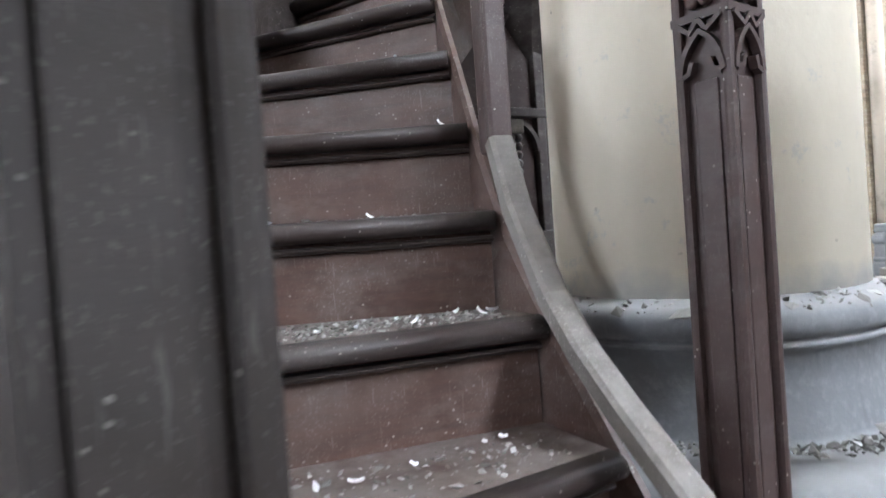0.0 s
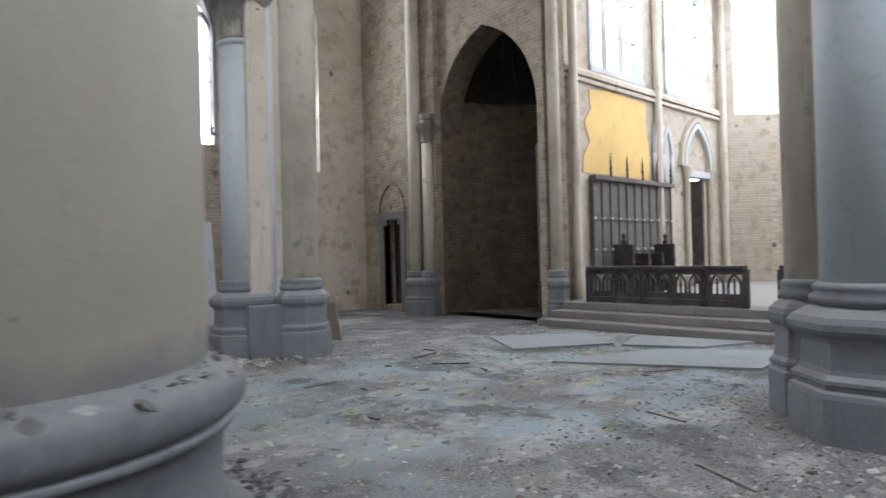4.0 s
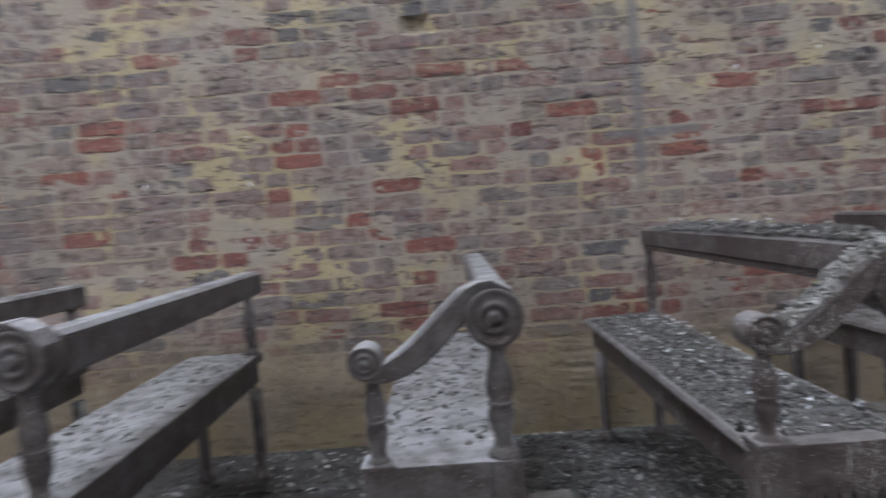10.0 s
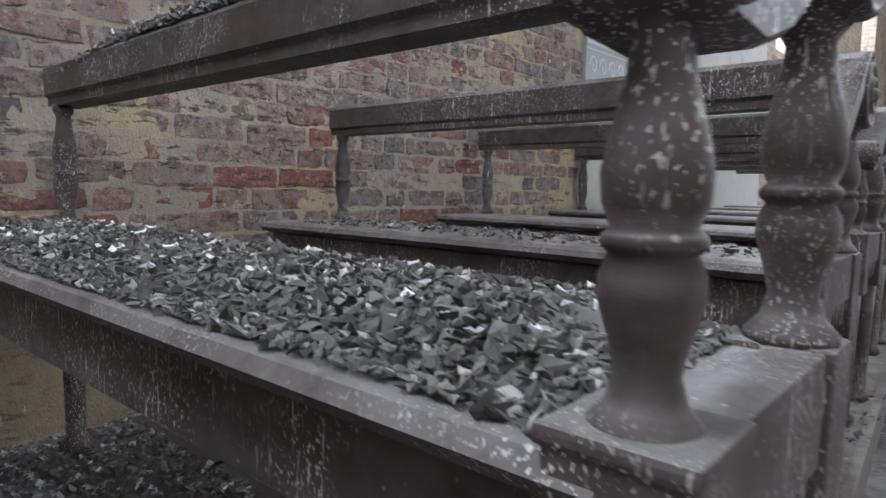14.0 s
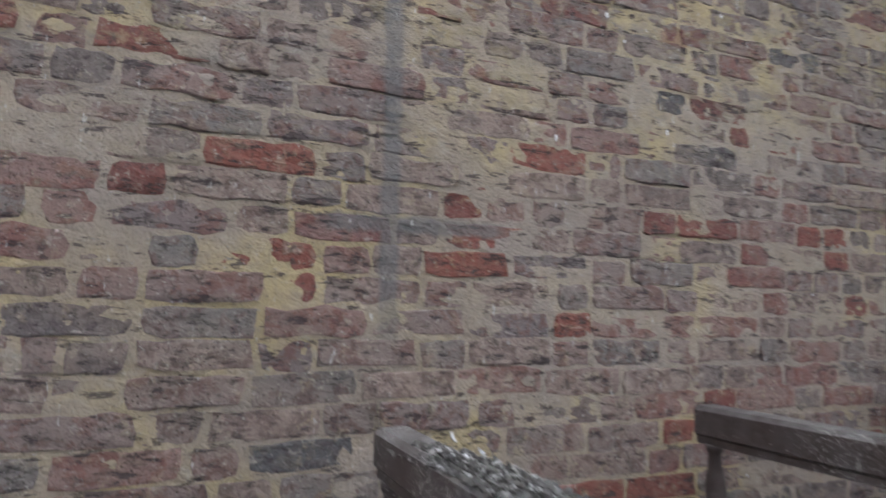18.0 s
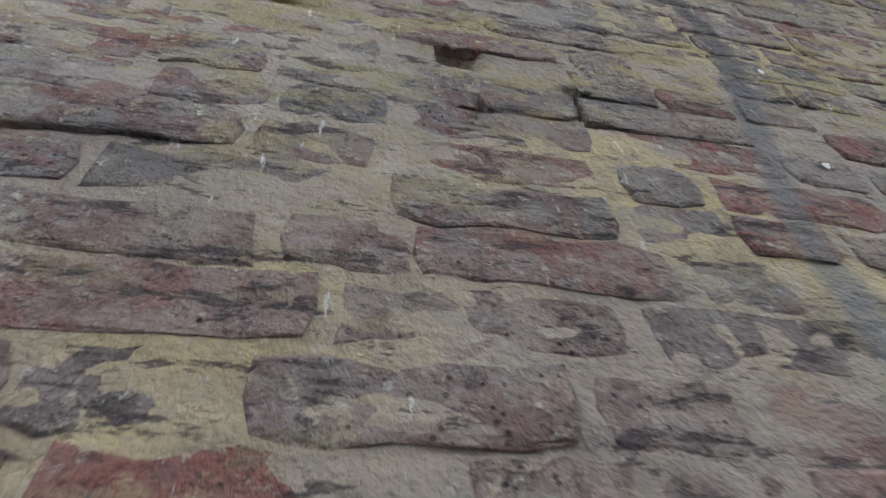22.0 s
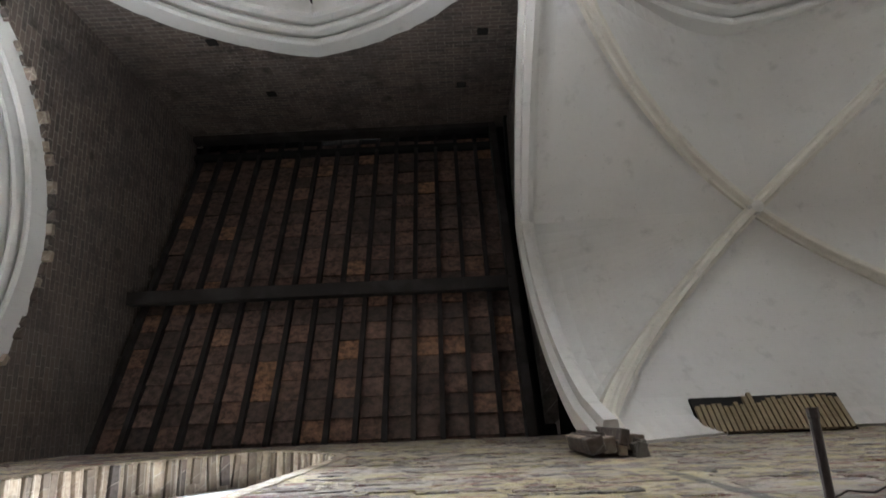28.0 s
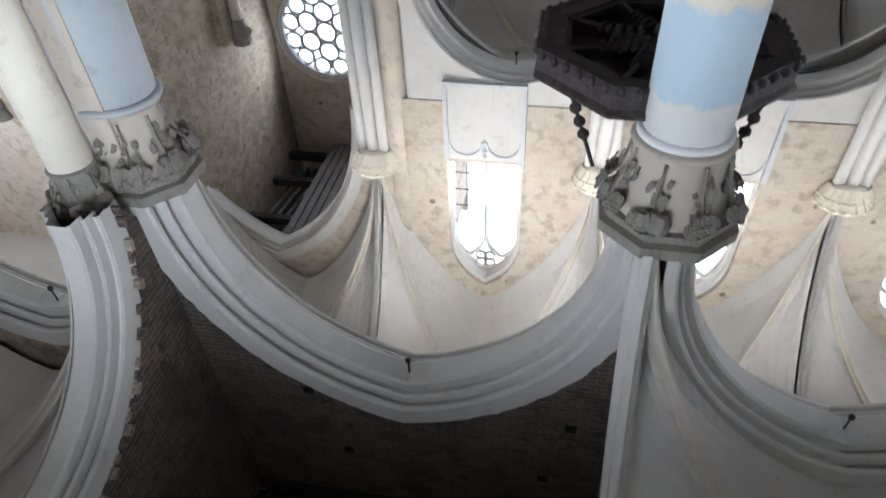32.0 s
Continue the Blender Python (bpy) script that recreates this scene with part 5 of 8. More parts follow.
def spiral_slab(bm, pts, x0, x1, half):
    """Scroll arm: a curved band through pts (x, z, half height), thick along y from -half to half."""
    rings = []
    for i, (x, z, h) in enumerate(pts):
        a, b = pts[max(0, i - 1)], pts[min(len(pts) - 1, i + 1)]
        d = Vector((b[0] - a[0], 0, b[1] - a[1])).normalized()
        n = Vector((-d.z, 0, d.x))
        c = Vector((x, 0, z))
        rings.append([bm.verts.new(c + n * h * s + Vector((0, half * t, 0))) for s, t in ((-1, -0.8), (-1, 0.8), (-0.8, 1), (0.8, 1), (1, 0.8), (1, -0.8), (0.8, -1), (-0.8, -1))])
    for a, b in zip(rings, rings[1:]):
        for k in range(8):
            bm.faces.new((a[k], a[(k + 1) % 8], b[(k + 1) % 8], b[k]))
    bm.faces.new(rings[0])
    bm.faces.new(list(reversed(rings[-1])))


def volute(x, y, z, r, half, mat, parent, name="scroll"):
    """A rolled-up scroll end with a raised rim, a groove and a carved button on both faces."""
    bm = bmesh.new()
    side = [(0.0, 0.012), (0.1, 0.012), (0.2, 0.008), (0.26, -0.002), (0.34, -0.002), (0.42, 0.006), (0.52, 0.006), (0.58, -0.003), (0.8, -0.003), (0.86, 0.002), (0.95, 0.001), (1.0, -0.006)]
    prof = [(max(0.001, a * r), -half - b) for a, b in side] + [(max(0.001, a * r), half + b) for a, b in reversed(side)]
    add_lathe(bm, prof, 26, (0, 0, 0), caps=False)
    bmesh.ops.transform(bm, matrix=Matrix.Translation((x, y, z)) @ Matrix.Rotation(radians(90), 4, 'X'), verts=bm.verts)
    return part(name, bm, mat, parent, "carved round scroll", True)


def bench(mat, label, L=1.6, top=RAIL):
    """Faces east; the aisle end is at y = 0, the wall end at y = -1.7; the back is at x = 0."""
    b = root("bench", label, "bench", "church benches")
    D = 0.3
    # seat board with a rounded front edge
    sec = [(-0.02, 0.0), (D + 0.0, 0.0), (D + 0.025, 0.006), (D + 0.034, 0.018), (D + 0.025, 0.03), (D, 0.036), (-0.02, 0.036)]
    bm = bmesh.new()
    rings = [[bm.verts.new((x, y, SEAT - 0.036 + z)) for x, z in sec] for y in (-0.032, -L)]
    for k in range(len(sec)):
        j = (k + 1) % len(sec)
        bm.faces.new((rings[0][k], rings[0][j], rings[1][j], rings[1][k]))
    bm.faces.new(rings[0])
    bm.faces.new(list(reversed(rings[1])))
    part("seat", bm, mat, b)
    part("front_apron", box(D - 0.03, D, -L + 0.02, -0.06, SEAT - 0.13, SEAT - 0.038, bevel=0.004), mat, b)
    part("back_apron", box(0.0, 0.03, -L + 0.02, -0.06, SEAT - 0.13, SEAT - 0.038, bevel=0.004), mat, b)
    # aisle end: two square blocks, a toothed apron, legs
    for x in (0.0, D - 0.015):
        part("block", box(x - 0.028, x + 0.046, -0.064, 0.014, SEAT - 0.17, SEAT + 0.006, bevel=0.006), mat, b)
    x0, x1, n = 0.046, D - 0.043, 7
    part("end_board", box(x0 - 0.002, x1 + 0.002, -0.036, 0.008, SEAT - 0.085, SEAT + 0.005, bevel=0.003), mat, b)
    w = (x1 - x0) / n
    for k in range(n):
        bm = bmesh.new()
        a = x0 + w * k
        lo = [bm.verts.new((u, -0.024, z)) for u, z in ((a, SEAT - 0.086), (a + w, SEAT - 0.086), (a + w * 0.62, SEAT - 0.135), (a + w * 0.38, SEAT - 0.135))]
        hi = [bm.verts.new((v.co.x, 0.002, v.co.z)) for v in lo]
        bm.faces.new(lo)
        bm.faces.new(list(reversed(hi)))
        for q in range(4):
            bm.faces.new((lo[q], hi[q], hi[(q + 1) % 4], lo[(q + 1) % 4]))
        part("apron_tooth", bm, mat, b)
    leg = [(0.026, 0.0), (0.037, 0.01), (0.037, 0.025), (0.024, 0.04), (0.026, 0.2), (0.03, SEAT - DECK - 0.16)]
    for x, y in ((0.01, -0.025), (D - 0.005, -0.025), (0.015, -L + 0.05), (D - 0.03, -L + 0.05)):
        part("leg", lathe(leg, 12, (x, y, DECK)), mat, b, "", True)
    for x in (0.015,):
        part("wall_baluster", lathe([(r * 0.66, z * (top - SEAT - 0.1) / 0.325) for r, z in BAL], 12, (x, -L + 0.045, SEAT)), mat, b, "", True)
    # scroll arm on two turned balusters
    part("front_baluster", lathe([(r * 0.6, z * 0.65) for r, z in BAL], 22, (D - 0.005, -0.025, SEAT + 0.004)), mat, b, "", True)
    part("back_baluster", lathe([(r * 0.72, z * 0.81) for r, z in BAL], 22, (0.012, -0.025, SEAT + 0.004)), mat, b, "", True)
    part("front_block_cap", box(D - 0.046, D + 0.034, -0.067, 0.017, SEAT + 0.0, SEAT + 0.012, bevel=0.004), mat, b)
    arm = [(D + 0.004 - u * (D - 0.008) / 0.38, SEAT + z, h) for u, z, h in ((-0.03, 0.222, 0.01), (0.0, 0.212, 0.014), (0.05, 0.215, 0.022), (0.1, 0.231, 0.027), (0.15, 0.256, 0.03), (0.2, 0.289, 0.031), (0.25, 0.327, 0.031), (0.3, 0.361, 0.03), (0.34, 0.378, 0.026), (0.38, 0.384, 0.02), (0.42, 0.372, 0.014), (0.45, 0.345, 0.008))]
    bm = bmesh.new()
    spiral_slab(bm, arm, 0, 0, 0.036)
    bmesh.ops.transform(bm, matrix=Matrix.Translation((0, -0.025, 0)), verts=bm.verts)
    part("arm", bm, mat, b, "S-curved armrest")
    bm = bmesh.new()
    spiral_slab(bm, [(x, z + h * 0.78, 0.006) for x, z, h in arm[2:-2]], 0, 0, 0.04)
    bmesh.ops.transform(bm, matrix=Matrix.Translation((0, -0.025, 0)), verts=bm.verts)
    part("arm_moulding", bm, mat, b, "raised edge moulding of the armrest")
    volute(D + 0.006, -0.025, SEAT + 0.242, 0.039, 0.04, mat, b)
    volute(0.014, -0.025, SEAT + 0.322, 0.066, 0.04, mat, b)
    part("scroll_neck", lathe([(0.02, 0.0), (0.032, 0.012), (0.036, 0.03)], 14, (0.012, -0.025, SEAT + 0.248)), mat, b, "", True)
    # back rail, a deep moulded beam
    sec = [(-0.035, top - 0.102), (-0.042, top - 0.092), (-0.042, top - 0.012), (-0.03, top), (0.03, top), (0.042, top - 0.012), (0.042, top - 0.076), (0.034, top - 0.084), (0.034, top - 0.102)]
    bm = bmesh.new()
    rings = [[bm.verts.new((x + 0.0, y, z)) for x, z in sec] for y in (-0.068, -L - 0.0)]
    for k in range(len(sec)):
        j = (k + 1) % len(sec)
        bm.faces.new((rings[0][k], rings[0][j], rings[1][j], rings[1][k]))
    bm.faces.new(rings[0])
    bm.faces.new(list(reversed(rings[1])))
    part("back_rail", bm, mat, b, "deep top rail of the backrest")
    return b


soiled = bench(WOOD_SOILED, "dark wooden bench heaped with bird litter, scroll armrest", 1.71)
soiled.location = (2.02, -1.858, 0)
other = bench(WOOD_SOILED, "dark wooden bench spattered with bird droppings, scroll armrest", 1.66)
other.location = (1.065, -1.99, 0)
for k, x in enumerate((0.09, -0.97, -2.03, -3.06, -4.09)):
    copy_thing(other, pose(x, -2.065 - 0.065 * k, 0))
clean = bench(WOOD_BENCH, "dusty dark wooden bench with a scroll armrest", 1.6, 1.06)
clean.location = (2.855, -1.94, -0.02)
for x, y, a in ((3.84, -1.83, 1), (4.63, -1.85, 2)):
    copy_thing(clean, pose(x, y, -0.02, 0, 0, a))
# wooden deck under the benches, its edge slightly askew
deck = root("bench_deck", "low wooden platform under the benches, covered with dust", "platform")
for k in range(12):
    y0 = WS + 0.03 + k * 0.155
    bm = box(-4.8, 1.72, y0, y0 + 0.15, DECK - 0.035, DECK, bevel=0.004)
    for v in bm.verts:
        v.co.y = min(v.co.y, -1.95 + 0.06 * (v.co.x - 1.72))
    part("board", bm, WOOD_GREY, deck)
part("edge_board", box(-6.55, 0.0, -0.03, 0.0, 0.0, DECK + 0.005, bevel=0.004, m=pose(1.74, -1.92, 0, 0, 0, 3.43)), WOOD_GREY, deck)
part("bearer", box(-4.8, 1.7, WS + 0.05, WS + 0.12, 0, DECK - 0.036), WOOD_GREY, deck)
deck2 = root("bench_deck", "dark board floor strewn with bird litter", "platform")
for k in range(11):
    y0 = WS + 0.03 + k * 0.17
    part("board", box(1.76, 5.1, y0, y0 + 0.165, 0.0, 0.077 + 0.004 * (k % 3)), WOOD_BLACK, deck2)
plank = tagged(part("loose_plank", box(-0.5, 0.5, -0.09, 0.09, 0.0, 0.035, bevel=0.006), WOOD_GREY), "loose grey plank lying between two benches", "plank")
plank.matrix_world = pose(2.6, -2.5, 0.088, 0, 0, 96)
# low dark box in front of the first bench
crate = root("low_box", "low dark wooden platform box with a worn top", "box")
CR = pose(5.72, -1.6, 0, 0, 0, 7)
part("body", box(0.02, 0.56, -1.0, -0.02, 0.09, 0.33, bevel=0.008, m=CR), WOOD_BLACK, crate)
part("top_board", box(0.0, 0.58, -1.03, 0.0, 0.33, 0.36, bevel=0.006, m=CR), WOOD_BLACK, crate)
part("loose_sheet", box(0.05, 0.5, -0.4, -0.03, 0.362, 0.368, bevel=0.002, m=CR @ Matrix.Rotation(radians(6), 4, 'Z')), WOOD_DARK, crate, "curled dark sheet on the box")
for fx in (0.05, 0.43):
    for fy in (-0.95, -0.15):
        part("foot", box(fx, fx + 0.1, fy, fy + 0.1, 0.0, 0.09, m=CR), WOOD_BLACK, crate)

# ------------------------------------------------------------------ pulpit: winding stair, newels, canopy
PC = Vector((CX[2], AY, 0))
stair = root("pulpit_stair", "dusty dark oak winding pulpit stair with rounded treads", "staircase")
RISE = 0.1835
INNER = {-3: (0.94, 0.62), -2: (0.945, 0.8), -1: (0.93, 0.96), 0: (0.923, 1.105), 1: (0.93, 1.217), 2: (0.95, 1.34), 3: (0.985, 1.5), 4: (1.04, 1.68), 5: (1.15, 1.84), 6: (1.3, 1.95), 7: (1.45, 2.02)}
OUTER = {-3: (0.14, 0.42), -2: (0.14, 0.64), -1: (0.14, 0.975), 0: (0.14, 1.31), 1: (0.16, 1.5), 2: (0.37, 1.72), 3: (0.544, 1.927), 4: (0.725, 2.125), 5: (0.93, 2.26), 6: (1.18, 2.37), 7: (1.4, 2.45)}


def tread_ends(k):
    """Inner and outer end of the nose of tread k; tread 0 is level with the eye."""
    return (*INNER[k], 0), (*OUTER[k], 0)


Z0 = 1.331
FLOOR_K = 7
for k in range(-3, FLOOR_K):
    z = Z0 + RISE * k
    i, o = tread_ends(k)
    i2, o2 = tread_ends(k + 1)
    i, o, i2, o2 = (Vector(v) for v in (i, o, i2, o2))
    fwd = ((i2 + o2) / 2 - (i + o) / 2).normalized()
    bm = bmesh.new()
    lo, hi = z - 0.035, z
    quad = [i - fwd * 0.0, o - fwd * 0.0, o2 + fwd * 0.03, i2 + fwd * 0.03]
    vs = [bm.verts.new((p.x, p.y, lo)) for p in quad] + [bm.verts.new((p.x, p.y, hi)) for p in quad]
    for f in ((0, 1, 2, 3), (7, 6, 5, 4), (0, 4, 5, 1), (1, 5, 6, 2), (2, 6, 7, 3), (3, 7, 4, 0)):
        bm.faces.new([vs[q] for q in f])
    t = part("tread", bm, WOOD_STAIR, stair)
    nose = [(-0.006 - 0.019 * math.cos(radians(q)), 0.018 * math.sin(radians(q))) for q in range(80, -81, -20)] + [(0.012, -0.02), (0.012, 0.02)]
    part("nosing", sweep([(i.x, i.y, z - 0.018), (o.x, o.y, z - 0.018)], nose, up=(0, 0, 1)), WOOD_NOSE, t, "rounded tread edge", True)
    part("cove", sweep([(i.x + fwd.x * 0.012, i.y + fwd.y * 0.012, z - 0.052), (o.x + fwd.x * 0.012, o.y + fwd.y * 0.012, z - 0.052)], [(-0.004, -0.004), (0.006, -0.006), (0.01, 0.008), (-0.004, 0.006), (-0.008, 0.001)], up=(0, 0, 1)), WOOD_NOSE, t)
    bm = bmesh.new()
    a, b = i + fwd * 0.022, o + fwd * 0.022
    z1 = z - 0.036
    z2 = z - RISE if k > -3 else 0.0
    c, d2 = a + fwd * 0.02, b + fwd * 0.02
    vs = [bm.verts.new((p.x, p.y, zz)) for p in (a, b, d2, c) for zz in (z2, z1)]
    for f in ((0, 2, 3, 1), (2, 4, 5, 3), (4, 6, 7, 5), (6, 0, 1, 7)):
        bm.faces.new([vs[q] for q in f])
    part("riser", bm, WOOD_STAIR, stair)
# inner curved string, grey with dust, and outer string
for which, w, lab in ((0, 0.011, "curved dusty inner string"), (1, 0.035, "outer carved string")):
    path = []
    for k in range(-3, FLOOR_K):
        e = Vector(tread_ends(k)[which])
        path.append((e.x + (0.018 if which == 0 else 0.0), e.y, Z0 + RISE * k + (-0.075 if which == 0 else 0.06)))
    sec = [(-w, -0.32), (w, -0.32), (w, 0.03), (w * 0.5, 0.045), (-w * 0.5, 0.045), (-w, 0.03)]
    part("string", sweep(path, sec, up=(0, 0, 1)), WOOD_DARK if which else WOOD_STAIR, stair, lab)
# slim curved handrail post beside the inner string
curve = [(0.945, 0.45, 0.82), (0.945, 0.62, 0.93), (0.943, 0.77, 1.032), (0.942, 0.86, 1.1), (0.942, 0.94, 1.178), (0.944, 1.05, 1.33), (0.95, 1.115, 1.462)]
part("rail_strip", sweep(curve, [(-0.024, -0.014), (0.024, -0.014), (0.024, 0.012), (0.016, 0.018), (-0.016, 0.018), (-0.024, 0.012)], up=(0, 0, 1)), WOOD_GREY, stair, "curved dusty strip on the string")
part("rail_post", box(0.93, 0.982, 1.115, 1.165, 1.44, 2.75, bevel=0.01), WOOD_NEWEL, stair, "brown post rising from the strip")
# outer balustrade with small pointed arches
for k in range(0, FLOOR_K):
    o = Vector(tread_ends(k)[1])
    o2 = Vector(tread_ends(k + 1)[1])
    for f in (0.0, 0.5):
        p = o.lerp(o2, f)
        zb = Z0 + RISE * (k + f)
        part("baluster", box(p.x - 0.022, p.x + 0.022, p.y - 0.022, p.y + 0.022, zb, zb + 0.75, bevel=0.008), WOOD_DARK, stair)
hand = [tuple(Vector(tread_ends(k)[1]) + Vector((0, 0, Z0 + RISE * k + 0.78))) for k in range(0, FLOOR_K + 1)]
part("handrail", sweep(hand, [(-0.04, -0.03), (0.04, -0.03), (0.045, 0.0), (0.03, 0.035), (-0.03, 0.035), (-0.045, 0.0)], up=(0, 0, 1)), WOOD_DARK, stair)


def newel(x, y, turn, size, tz, top, label, wood=WOOD_NEWEL):
    """Square panelled post with a band of carved tracery below its head."""
    n = root("newel_post", label, "newel post", "pulpit newels")
    h = size / 2
    m = pose(x, y, 0, 0, 0, turn)
    q = size / 0.14
    part("shaft", box(-h * 0.74, h * 0.74, -h * 0.74, h * 0.74, 0.0, top, m=m), wood, n)
    for side in range(4):
        part("panel", box(-h * 0.42, h * 0.42, -h * 0.84, -h * 0.73, 0.0, tz - 0.03 * size / 0.14, bevel=0.003, m=m @ Matrix.Rotation(radians(90 * side), 4, 'Z')), wood, n)
    for sx, sy in ((-1, -1), (1, -1), (1, 1), (-1, 1)):
        part("corner_roll", box(sx * h - (h * 0.34 if sx > 0 else 0), sx * h + (h * 0.34 if sx < 0 else 0), sy * h - (h * 0.34 if sy > 0 else 0), sy * h + (h * 0.34 if sy < 0 else 0), 0.0, top, bevel=h * 0.13, m=m), wood, n)
    bar = [(-0.006 * q, -0.01 * q), (0.006 * q, -0.01 * q), (0.006 * q, 0.01 * q), (-0.006 * q, 0.01 * q)]
    for side in range(4):
        r = m @ Matrix.Rotation(radians(90 * side), 4, 'Z')
        bm = bmesh.new()
        add_sweep(bm, [(u, -h * 0.92, z) for u, z in pointed(-h * 0.74, h * 0.74, tz - 0.02 * q, tz + 0.075 * q, 5)], bar, up=(0, 1, 0))
        for s in (-1, 1):
            add_sweep(bm, [(s * h * 0.7, -h * 0.9, tz - 0.02 * q), (s * h * 0.42, -h * 0.92, tz - 0.012 * q), (s * h * 0.3, -h * 0.94, tz + 0.012 * q)], bar, up=(0, 1, 0))
            add_sweep(bm, [(s * h * 0.78, -h * 0.95, tz + 0.1 * q), (s * h * 0.3, -h * 0.97, tz + 0.075 * q), (0, -h * 0.98, tz + 0.1 * q)], bar, up=(0, 1, 0))
        add_box(bm, -h, h, -h * 1.02, -h * 0.8, tz + 0.1 * q, tz + 0.118 * q)
        bmesh.ops.transform(bm, matrix=r, verts=bm.verts)
        part("tracery", bm, wood, n, "carved pointed tracery")
        bm = bmesh.new()
        for k in range(5):
            a = 2 * math.pi * (k + 0.25) / 5
            old = len(bm.verts)
            add_lathe(bm, [(0.003 * q, 0), (0.017 * q, 0.006 * q), (0.014 * q, 0.018 * q), (0.003 * q, 0.014 * q)], 8, (0, 0, 0))
            bm.verts.ensure_lookup_table()
            bmesh.ops.transform(bm, matrix=Matrix.Translation((0.026 * q * math.cos(a), -h * 0.8, tz + 0.165 * q + 0.026 * q * math.sin(a))) @ Matrix.Rotation(radians(90), 4, 'X'), verts=bm.verts[old:])
        bmesh.ops.transform(bm, matrix=r, verts=bm.verts)
        part("rosette", bm, wood, n, "carved rosette", True)
        part("band", box(-h, h, -h * 1.05, -h * 0.8, tz + 0.205 * q, tz + 0.225 * q, m=r), wood, n)
    part("cap", box(-h * 1.2, h * 1.2, -h * 1.2, h * 1.2, top, top + 0.018, bevel=0.005, m=m), wood, n)
    part("cap_top", box(-h * 1.38, h * 1.38, -h * 1.38, h * 1.38, top + 0.018, top + 0.045, bevel=0.008, m=m), wood, n)
    return n


newel(1.118, 0.736, 13, 0.088, 1.5, 1.622, "brown oak newel post with carved gothic tracery")
newel(0.362, 0.4, 20, 0.135, 1.6, 1.84, "dark oak newel post at the foot of the pulpit stair", WOOD_FOOT)
# carved pulpit back panel glimpsed behind the stair
back = root("screen", "dark carved oak screen with gothic tracery, cobwebbed", "carved screen")
px, py = PC.x - 0.28, PC.y + 0.86
part("panel", box(-0.1, 0.3, -0.03, 0.03, 0.0, 2.6, m=pose(px, py, 0, 0, 0, 10)), WOOD_NEWEL, back, "reddish panel")
part("pendant_cap", box(1.44, 1.495, 2.01, 2.06, 1.63, 1.68, bevel=0.006), WOOD_GREY, back, "pale broken bracket")
for q in range(9):
    for dx in (-0.014, 0.014):
        part("carved_bud", lathe([(0.004, 0.0), (0.013, 0.008), (0.016, 0.018), (0.01, 0.028), (0.003, 0.033)], 8, (1.468 + dx * (1 - q * 0.07), 2.035, 1.6 - 0.03 * q)), WOOD_BENCH, back, "", True)
part("pendant_tip", lathe([(0.002, 0.0), (0.018, 0.04), (0.024, 0.07), (0.012, 0.09)], 8, (1.468, 2.035, 1.26)), WOOD_BENCH, back, "", True)
for s in (-0.09, 0.09, 0.27):
    part("mullion", box(s - 0.02, s + 0.02, -0.06, -0.02, 0.0, 2.6, bevel=0.006, m=pose(px, py, 0, 0, 0, 10)), WOOD_DARK, back)
for zz in (0.85, 1.25, 1.7, 2.1):
    part("band", box(-0.1, 0.3, -0.065, -0.02, zz, zz + 0.035, bevel=0.006, m=pose(px, py, 0, 0, 0, 10)), WOOD_DARK, back)
    for s in (0.0, 0.18):
        arch = [(u, -0.05, z) for u, z in pointed(s - 0.07, s + 0.07, zz - 0.12, zz - 0.02, 5)]
        bm = sweep(arch, [(-0.008, -0.012), (0.008, -0.012), (0.008, 0.012), (-0.008, 0.012)], up=(0, 1, 0))
        bmesh.ops.transform(bm, matrix=pose(px, py, 0, 0, 0, 10), verts=bm.verts)
        part("tracery_arch", bm, WOOD_DARK, back)
# pulpit tub on the nave side
tub = root("pulpit", "octagonal dark carved oak pulpit against the column", "pulpit")
TX, TY = PC.x + 0.1, PC.y + 1.15
part("floor_board", lathe([(0.62, 2.35), (0.62, 2.42)], 8, (TX, TY, 0), math.pi / 8), WOOD_DARK, tub)
part("stem", lathe([(0.3, 0.0), (0.3, 0.15), (0.16, 0.3), (0.14, 1.3), (0.2, 1.5), (0.3, 1.9), (0.62, 2.35)], 8, (TX, TY, 0), math.pi / 8), WOOD_DARK, tub)
for s in range(8):
    a = math.pi / 4 * s
    if s in (4, 5):
        continue
    m = Matrix.Translation((TX, TY, 0)) @ Matrix.Rotation(a, 4, 'Z')
    part("panel", box(0.54, 0.58, -0.23, 0.23, 2.42, 3.3, m=m), WOOD_DARK, tub)
    part("panel_frame", box(0.58, 0.61, -0.24, -0.19, 2.42, 3.3, bevel=0.005, m=m), WOOD_DARK, tub)
    part("panel_frame", box(0.58, 0.61, 0.19, 0.24, 2.42, 3.3, bevel=0.005, m=m), WOOD_DARK, tub)
    part("book_rail", box(0.52, 0.66, -0.27, 0.27, 3.3, 3.36, bevel=0.01, m=m), WOOD_DARK, tub)
# canopy
can = root("pulpit_canopy", "octagonal dark wooden pulpit canopy with carved edge", "canopy")
KX, KY, KZ, KR = 1.75, 2.3, 4.76, 1.12
def octagon(r, z):
    return [(KX + r * math.cos(math.pi / 8 + math.pi / 4 * q), KY + r * math.sin(math.pi / 8 + math.pi / 4 * q), KZ + z) for q in range(8)]


part("soffit_frame", sweep(octagon(KR * 0.9, 0.02), [(-0.1, -0.03), (0.1, -0.03), (0.1, 0.05), (-0.1, 0.05)], True, (0, 0, 1)), WOOD_DARK, can)
